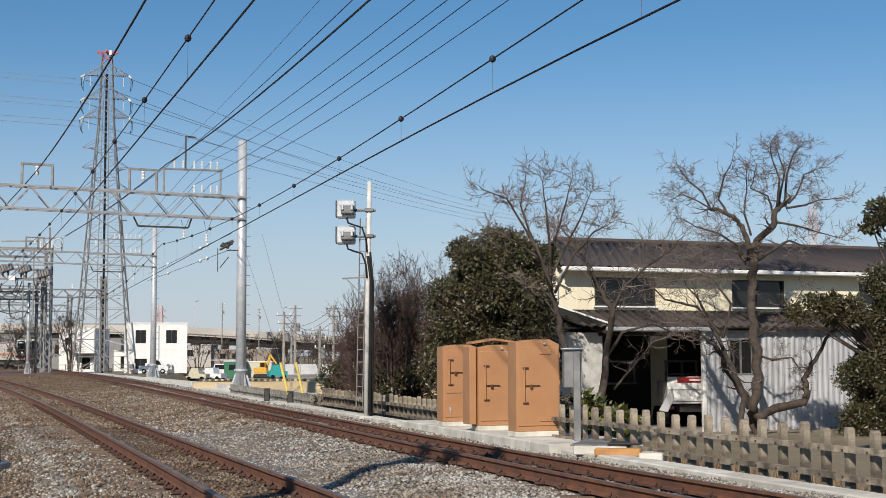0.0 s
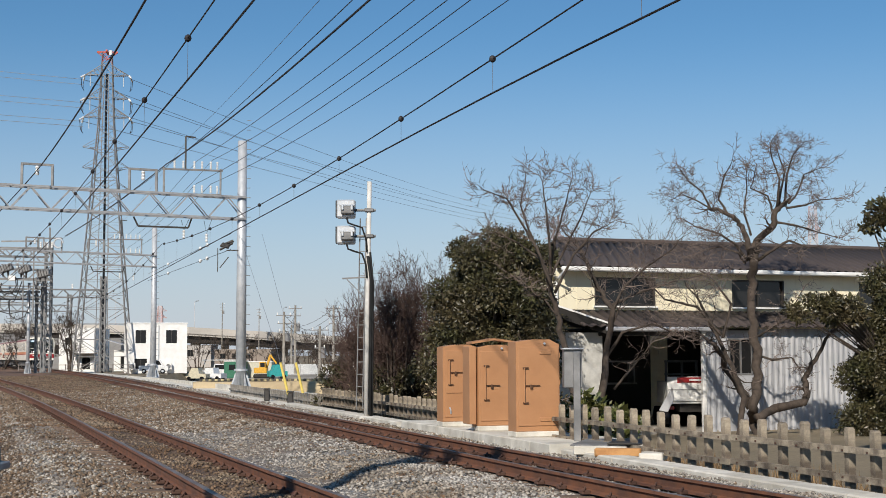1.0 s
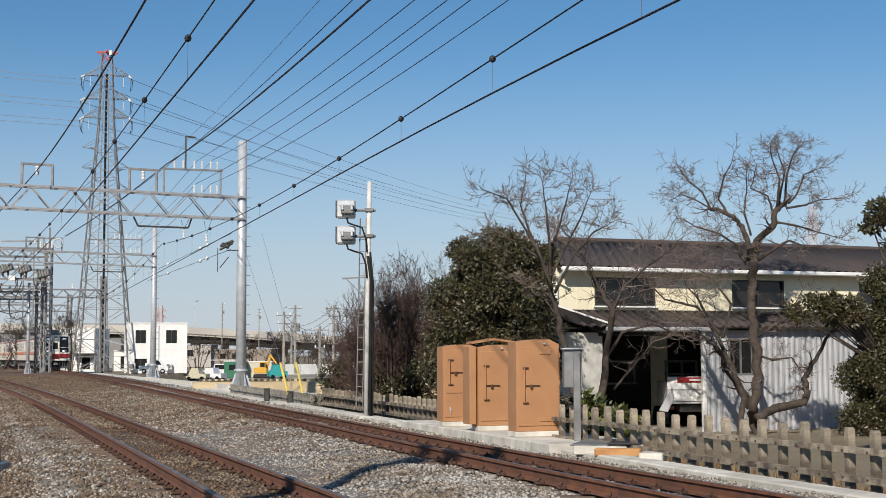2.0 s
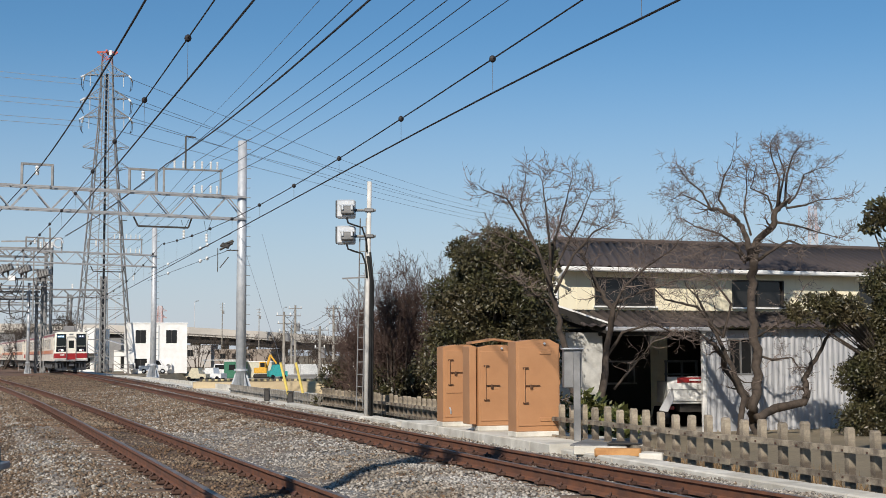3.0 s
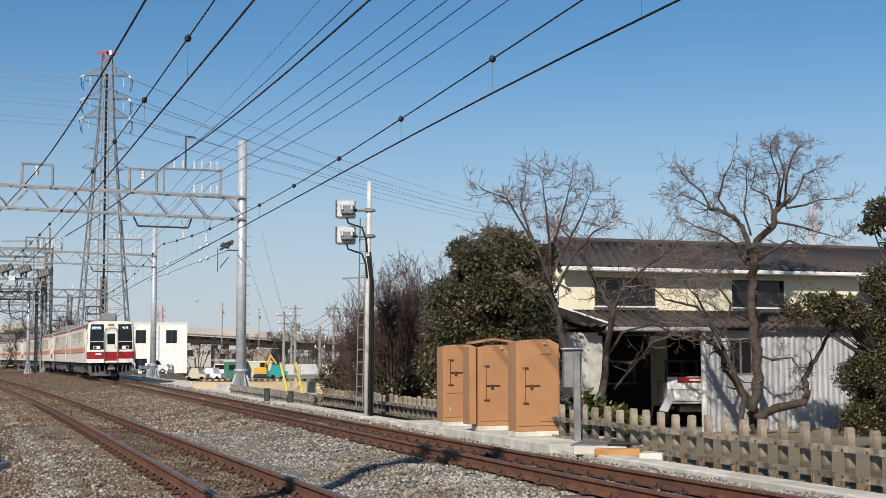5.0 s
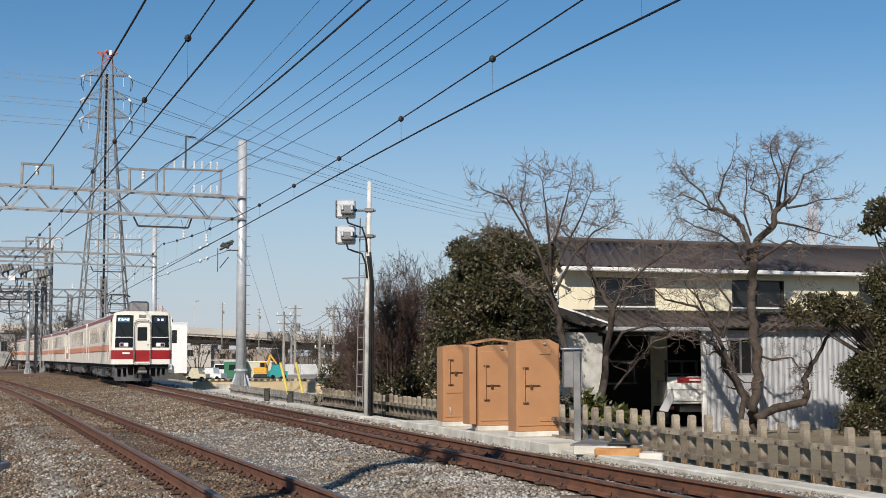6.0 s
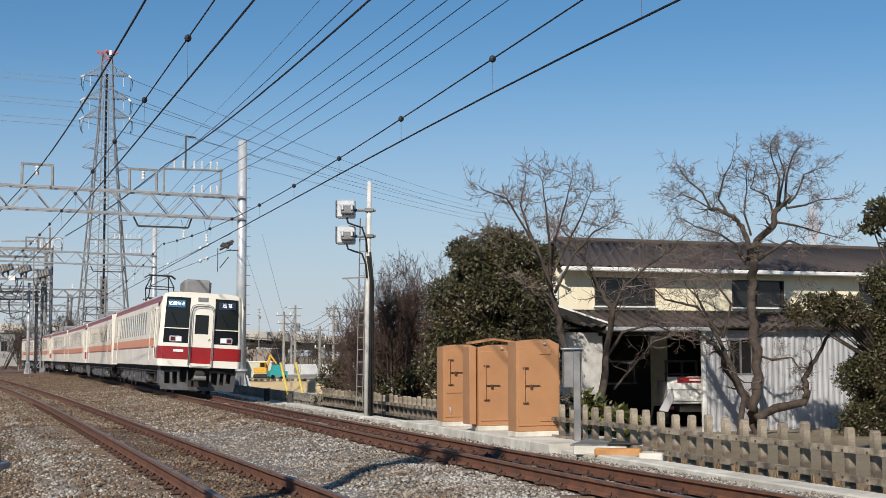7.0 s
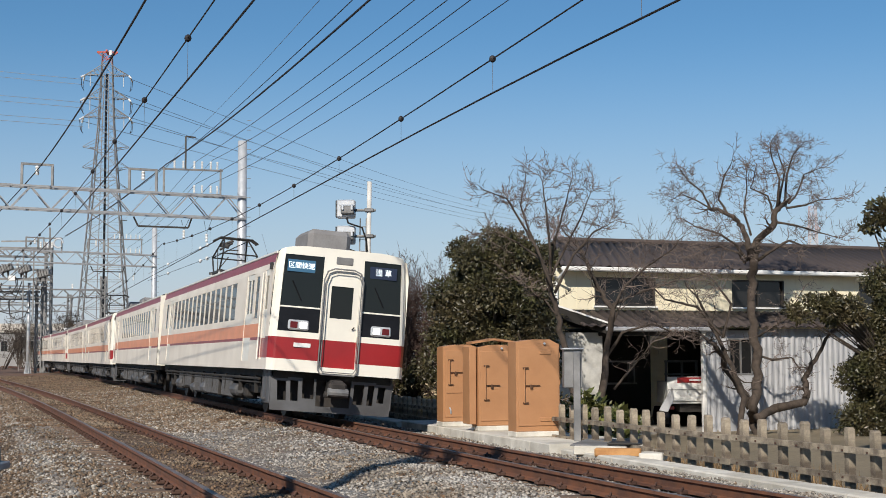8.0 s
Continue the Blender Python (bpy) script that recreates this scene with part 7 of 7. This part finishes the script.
sb = block_building((-46.3, 205, -1.0), 5.0, 6.0, 3.0, [(1.0, 0.4, 3.6, 2.2)], "low white shed with a dark awning", WHITE, 0)
part("awning", Mesh().bar((-3.2, -1.0, 4.6), (2.6, -1.2, 3.0), 1.8, 0.1), TIN, sb)
for k, (x, yy, w, h, c) in enumerate(((-38, 262, 11, 3.3, (0.30, 0.245, 0.20)), (-12, 272, 9, 3.4, (0.42, 0.37, 0.32)), (-49, 268, 8, 4.2, (0.46, 0.42, 0.38)), (-66, 255, 13, 5.4, (0.27, 0.26, 0.25)), (-84, 262, 16, 6.4, (0.30, 0.29, 0.28)), (-4, 268, 8, 3.4, (0.42, 0.40, 0.37)))):
    block_building((x, yy, -1.0), w, 8, h, [(1 + 2.4 * i, h * 0.5, 2.2 + 2.4 * i, h * 0.8) for i in range(int((w - 1.5) / 2.4))], "distant low building beyond the yard", mat("far_wall", c, 0.8, scale=0.3, bscale=3), 4 * k - 8)

# viaduct
via = thing("road_viaduct", Matrix(), "long grey concrete road viaduct on piers", "viaduct")
VIACON = mat("viaduct_concrete", (0.56, 0.51, 0.45), 0.9, scale=0.08, bscale=1.5, col2=(0.46, 0.42, 0.37), fine=0.1)
VIA = [Vector(((u - 784) / 2443.5 * d, d, 1.3 + h / 2443.5 * d)) for u, h, d in ((-330, 60, 395), (100, 57, 405), (335, 50, 415), (460, 42, 425), (590, 33, 440), (700, 28, 455), (860, 23, 480))]


def via_at(f):
    """A place along the viaduct's edge, f from 0 to 6."""
    i = min(5, int(f))
    return VIA[i].lerp(VIA[i + 1], f - i)


for i in range(42):
    a, b = via_at(i / 7), via_at((i + 0.997) / 7)
    d = (b - a).normalized()
    nv = Vector((-d.y, d.x, 0)) * 10
    # shade below the parapet is painted in with the dark underframe colour
    part("girder", Mesh().loft([[p + nv * 0.12 - Vector((0, 0, 4.6)), p + nv * 0.88 - Vector((0, 0, 4.6)), p + nv - Vector((0, 0, 2.3)), p - Vector((0, 0, 2.3)) + nv * 0.1] for p in (a, b)], caps=True), UNDER, via, "steel girder, near-black colour standing for its shade")
    part("parapet", Mesh().loft([[p - Vector((0, 0, 2.6)), p + nv * 0.03 - Vector((0, 0, 2.6)), p + nv * 0.03, p] for p in (a, b)], caps=True), VIACON, via)
    part("deck", Mesh().loft([[p - Vector((0, 0, 2.3)), p + nv - Vector((0, 0, 2.3)), p + nv - Vector((0, 0, 1.9)), p - Vector((0, 0, 1.9))] for p in (a, b)], caps=True), CONCRETE_OLD, via)
    if i % 3 == 0:
        c = a + nv / 2
        part("pier", Mesh().box((c.x, c.y, a.z / 2 - 2.3), (2.2, 2.2, a.z - 2.6), 0.1), CONCRETE_OLD, via)
for i in range(7):
    p = via_at(0.8 + 0.62 * i)
    lp = thing("road_lamp", Matrix.Translation((p.x + 0.4, p.y + 1.5, p.z - 1.9)), "tall slim street lamp on the viaduct", "street lamp", "viaduct lamps")
    part("mast", Mesh().line([(0, 0, 0), (0, 0, 9.5)], [0.14, 0.09], 6), GALV, lp)
    part("arm", Mesh().line([(0, 0, 9.5), (1.0, -1.4, 9.8)], 0.07, 5), GALV, lp)
    part("head", Mesh().box((1.2, -1.7, 9.8), (0.6, 0.9, 0.18), 0.04), GALV_OLD, lp)


def utility_pole(x, y, h, label):
    u = thing("utility_pole", Matrix.Translation((x, y, -1.0)), label, "utility pole", "utility poles")
    part("pole", Mesh().line([(0, 0, 0), (0, 0, h)], [0.17, 0.12], 8), CONCRETE_OLD, u)
    for k in range(3):
        a = part("cross_arm", Mesh().box((0, 0, h - 0.4 - 0.9 * k), (1.7 - 0.3 * k, 0.1, 0.1)), GALV_OLD, u)
        for e in (-0.7, 0.0, 0.7):
            part("insulator", Mesh().line([(e * (1 - 0.18 * k), 0, h - 0.35 - 0.9 * k), (e * (1 - 0.18 * k), 0, h - 0.1 - 0.9 * k)], 0.06, 6), PORCELAIN, a)
    part("transformer", Mesh().line([(0.35, 0, h - 3.2), (0.35, 0, h - 2.3)], 0.26, 10), GALV_OLD, u)


ups = [(-17.3, 150, 7.0), (-18.2, 170, 8.4), (-23.5, 214, 7.0), (-12.5, 140, 5.2), (-13.1, 165, 8.2), (-64.0, 400, 17.5), (-56, 420, 16.5)]
for x, yy, h in ups:
    utility_pole(x, yy, h, "concrete utility pole with cross arms")
for (x0, y0, h0), (x1, y1, h1) in ((ups[0], ups[1]), (ups[1], ups[2]), (ups[3], ups[0]), (ups[4], ups[2]), (ups[4], (10, 190, 8))):
    for k in range(3):
        wire([(x0, y0, h0 - 1.3 - 0.8 * k), (x1, y1, h1 - 1.3 - 0.8 * k)], 0.025, "thin street wire between utility poles", WIRE, 0.7)


# vehicles and plant in the yard
def van(x, y, z, w, L, h, body, label, turn=0.0, canopy=False):
    v = thing("parked_vehicle", Matrix.Translation((x, y, z)) @ Matrix.Rotation(radians(turn), 4, "Z"), label, "vehicle", "parked vehicles")
    prof = [(-L / 2, 0.35), (L / 2, 0.35), (L / 2, h * 0.52), (L * 0.33, h * 0.60), (L * 0.20, h), (-L * 0.12, h), (-L * 0.18, h * 0.56), (-L / 2, h * 0.55)]
    m = Mesh().loft([[(a, s * w / 2, b) for a, b in prof] for s in (-1, 1)], caps=True)
    m.f = [f[::-1] for f in m.f]
    part("body", m, body, v)
    part("window", Mesh().add([(L * 0.28, -w / 2 - 0.01, h * 0.62), (L * 0.18, -w / 2 - 0.01, h * 0.93), (-L * 0.1, -w / 2 - 0.01, h * 0.93), (-L * 0.13, -w / 2 - 0.01, h * 0.62)], [(0, 1, 2, 3)]), GLASS, v)
    for a in (-L * 0.32, L * 0.32):
        wh = part("wheel", Mesh().line([(a, -w / 2 - 0.02, 0.3), (a, w / 2 + 0.02, 0.3)], 0.3, 14), BLACK, v)
        part("hub", Mesh().line([(a, -w / 2 - 0.03, 0.3), (a, -w / 2 - 0.05, 0.3)], 0.16, 10), GALV, wh)
    if canopy:
        part("canopy", Mesh().box((0, 0, h + 0.55), (L * 1.05, w * 1.1, 0.12), 0.04), WHITE, v)
        for a in (-0.45, 0.45):
            part("canopy_post", Mesh().bar((a * L, -w / 2, h * 0.5), (a * L, -w / 2, h + 0.5), 0.06), WHITE, v)
    return v


PAINTW = mat("white_car_paint", (0.78, 0.78, 0.77), 0.3, bscale=20, fine=0.03, coat=0.5)
van(-36.6, 175, -0.95, 1.5, 3.6, 1.75, PAINTW, "small white pickup parked by the track", 8)
van(-30.6, 184, -2.05, 1.6, 3.3, 1.7, PAINTW, "small white car parked in the yard", 160)
van(-33.0, 204, -2.05, 1.8, 4.6, 2.1, PAINTW, "white truck under a pale canopy", 0, True)
van(-32.3, 182, -2.05, 1.6, 2.8, 1.7, mat("beige_paint", (0.55, 0.5, 0.36), 0.5), "beige compact works vehicle", 170)
van(-23.5, 196, -2.05, 1.6, 2.6, 2.0, mat("teal_paint", (0.04, 0.35, 0.34), 0.4, bscale=20), "small teal covered truck", 200)
gc = thing("site_container", Matrix.Translation((-30.2, 202, -2.05)), "dark green site office container", "container")
part("body", Mesh().box((0, 0, 1.25), (3.1, 3.0, 2.4), 0.05), mat("green_container", (0.03, 0.16, 0.09), 0.5, bscale=12), gc)
part("window", Mesh().box((-0.4, -1.51, 1.6), (0.9, 0.03, 0.8)), GLASS, gc)
part("roof", Mesh().box((0, 0, 2.5), (3.2, 3.1, 0.12), 0.02), WHITE, gc)
gx = thing("site_shelter", Matrix.Translation((-26.9, 204, -2.05)), "pale site shelter beside the container", "shelter")
part("body", Mesh().box((0, 0, 1.2), (3.6, 3.0, 2.3), 0.05), mat("shelter_beige", (0.6, 0.57, 0.45), 0.6), gx)
part("roof", Mesh().box((0, 0, 2.42), (3.8, 3.2, 0.12), 0.02), WHITE, gx)
ex = thing("excavator", Matrix.Translation((-26.0, 199, -2.05)), "yellow excavator with its arm raised", "excavator")
EXY = mat("excavator_yellow", (0.72, 0.38, 0.03), 0.5, bscale=15)
part("tracks", Mesh().box((0, -0.8, 0.35), (2.4, 0.45, 0.6), 0.15).box((0, 0.8, 0.35), (2.4, 0.45, 0.6), 0.15), UNDER, ex)
part("house", Mesh().box((-0.2, 0, 1.15), (1.9, 1.6, 0.8), 0.1), EXY, ex)
part("cab", Mesh().box((0.1, -0.4, 1.9), (0.9, 0.8, 1.0), 0.08), EXY, ex)
part("cab_window", Mesh().box((0.1, -0.81, 1.95), (0.65, 0.02, 0.6)), GLASS, ex)
bmx = part("boom", Mesh().bar((0.5, 0.2, 1.3), (1.1, 0.2, 3.4), 0.28, 0.32, bev=0.04), EXY, ex)
part("stick", Mesh().bar((1.1, 0.2, 3.4), (2.0, 0.2, 2.1), 0.22, 0.24, bev=0.03), EXY, bmx)
part("bucket", Mesh().box((2.05, 0.2, 1.8), (0.6, 0.6, 0.6), 0.1), UNDER, bmx)

# distant thickets and hills
for k, (x, yy, s) in enumerate(((-49, 165, 1.0), (-56, 172, 1.2), (-70, 170, 1.1), (-64, 178, 1.2), (-77, 190, 1.4), (-16, 190, 1.0), (-8, 185, 1.2), (-1, 180, 1.0), (-22, 226, 1.0), (-6.5, 172, 0.8), (-32, 238, 1.1), (-28, 236, 0.9), (-26, 230, 1.2), (-18, 232, 1.1), (-38, 246, 1.0), (-44, 248, 1.1), (-13, 228, 1.0))):
    rr = random.Random(50 + k)
    st = [([(a * 0.5, b * 0.5, 0), (a, b, 2.0 * s), (a * 1.4, b * 1.3, 3.4 * s)], 0.07, 0.03, 3) for a, b in [(rr.uniform(-2.4, 2.4), rr.uniform(-1, 1)) for i in range(9)]]
    bare_tree((x, yy, -1.0), st, 60 + k, "distant leafless brown thicket beyond the yard", depth=2, length=1.3, split=(3, 4), twig=TWIG_RED, up=0.2, thin=0.02)
rr = random.Random(77)
for x, yy, h in ((-57.5, 188, 6.5), (-51.3, 190, 7.2)):
    st = [([(0, 0, 0), (rr.uniform(-0.5, 0.5), 0, h * 0.35), (rr.uniform(-1.6, 1.6), rr.uniform(-1, 1), h * 0.8)], 0.16, 0.04, 7) for i in range(5)]
    bare_tree((x, yy, -1.0), st, int(h * 10), "leafless tree beside the white house", depth=3, length=1.5, split=(2, 3), up=0.15, thin=0.018)
hills = Mesh()
rh = random.Random(3)
n = 90
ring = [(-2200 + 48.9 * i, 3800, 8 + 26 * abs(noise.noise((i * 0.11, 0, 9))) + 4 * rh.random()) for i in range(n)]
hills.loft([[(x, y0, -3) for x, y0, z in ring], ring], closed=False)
# aerial haze is painted into the blue-grey colour
tagged(part("backdrop", hills, mat("haze_tinted_land", (0.34, 0.38, 0.43), 1.0, scale=0.004, bscale=0.03, fine=0.1)), "line of distant land with haze painted in as blue-grey", "backdrop", kind="structure")


# ---- what moves ----
LEAD = spline([0.0, 1.5, 3.5, 4.5, 6.0, 6.5, 7.0, 7.5, 8.0], [171.88, 145.67, 110.23, 91.93, 63.93, 54.08, 44.25, 34.50, 24.58])


def motions():
    start = float(np.interp(4.0, Arc.ys, Arc.s))
    for i, c in enumerate(cars):
        walk(c, [(t, car_pose(LEAD(t) + start + 20.0 * i, i % 2 == 1)) for t in [0.5 * k for k in range(17)]])


motions()
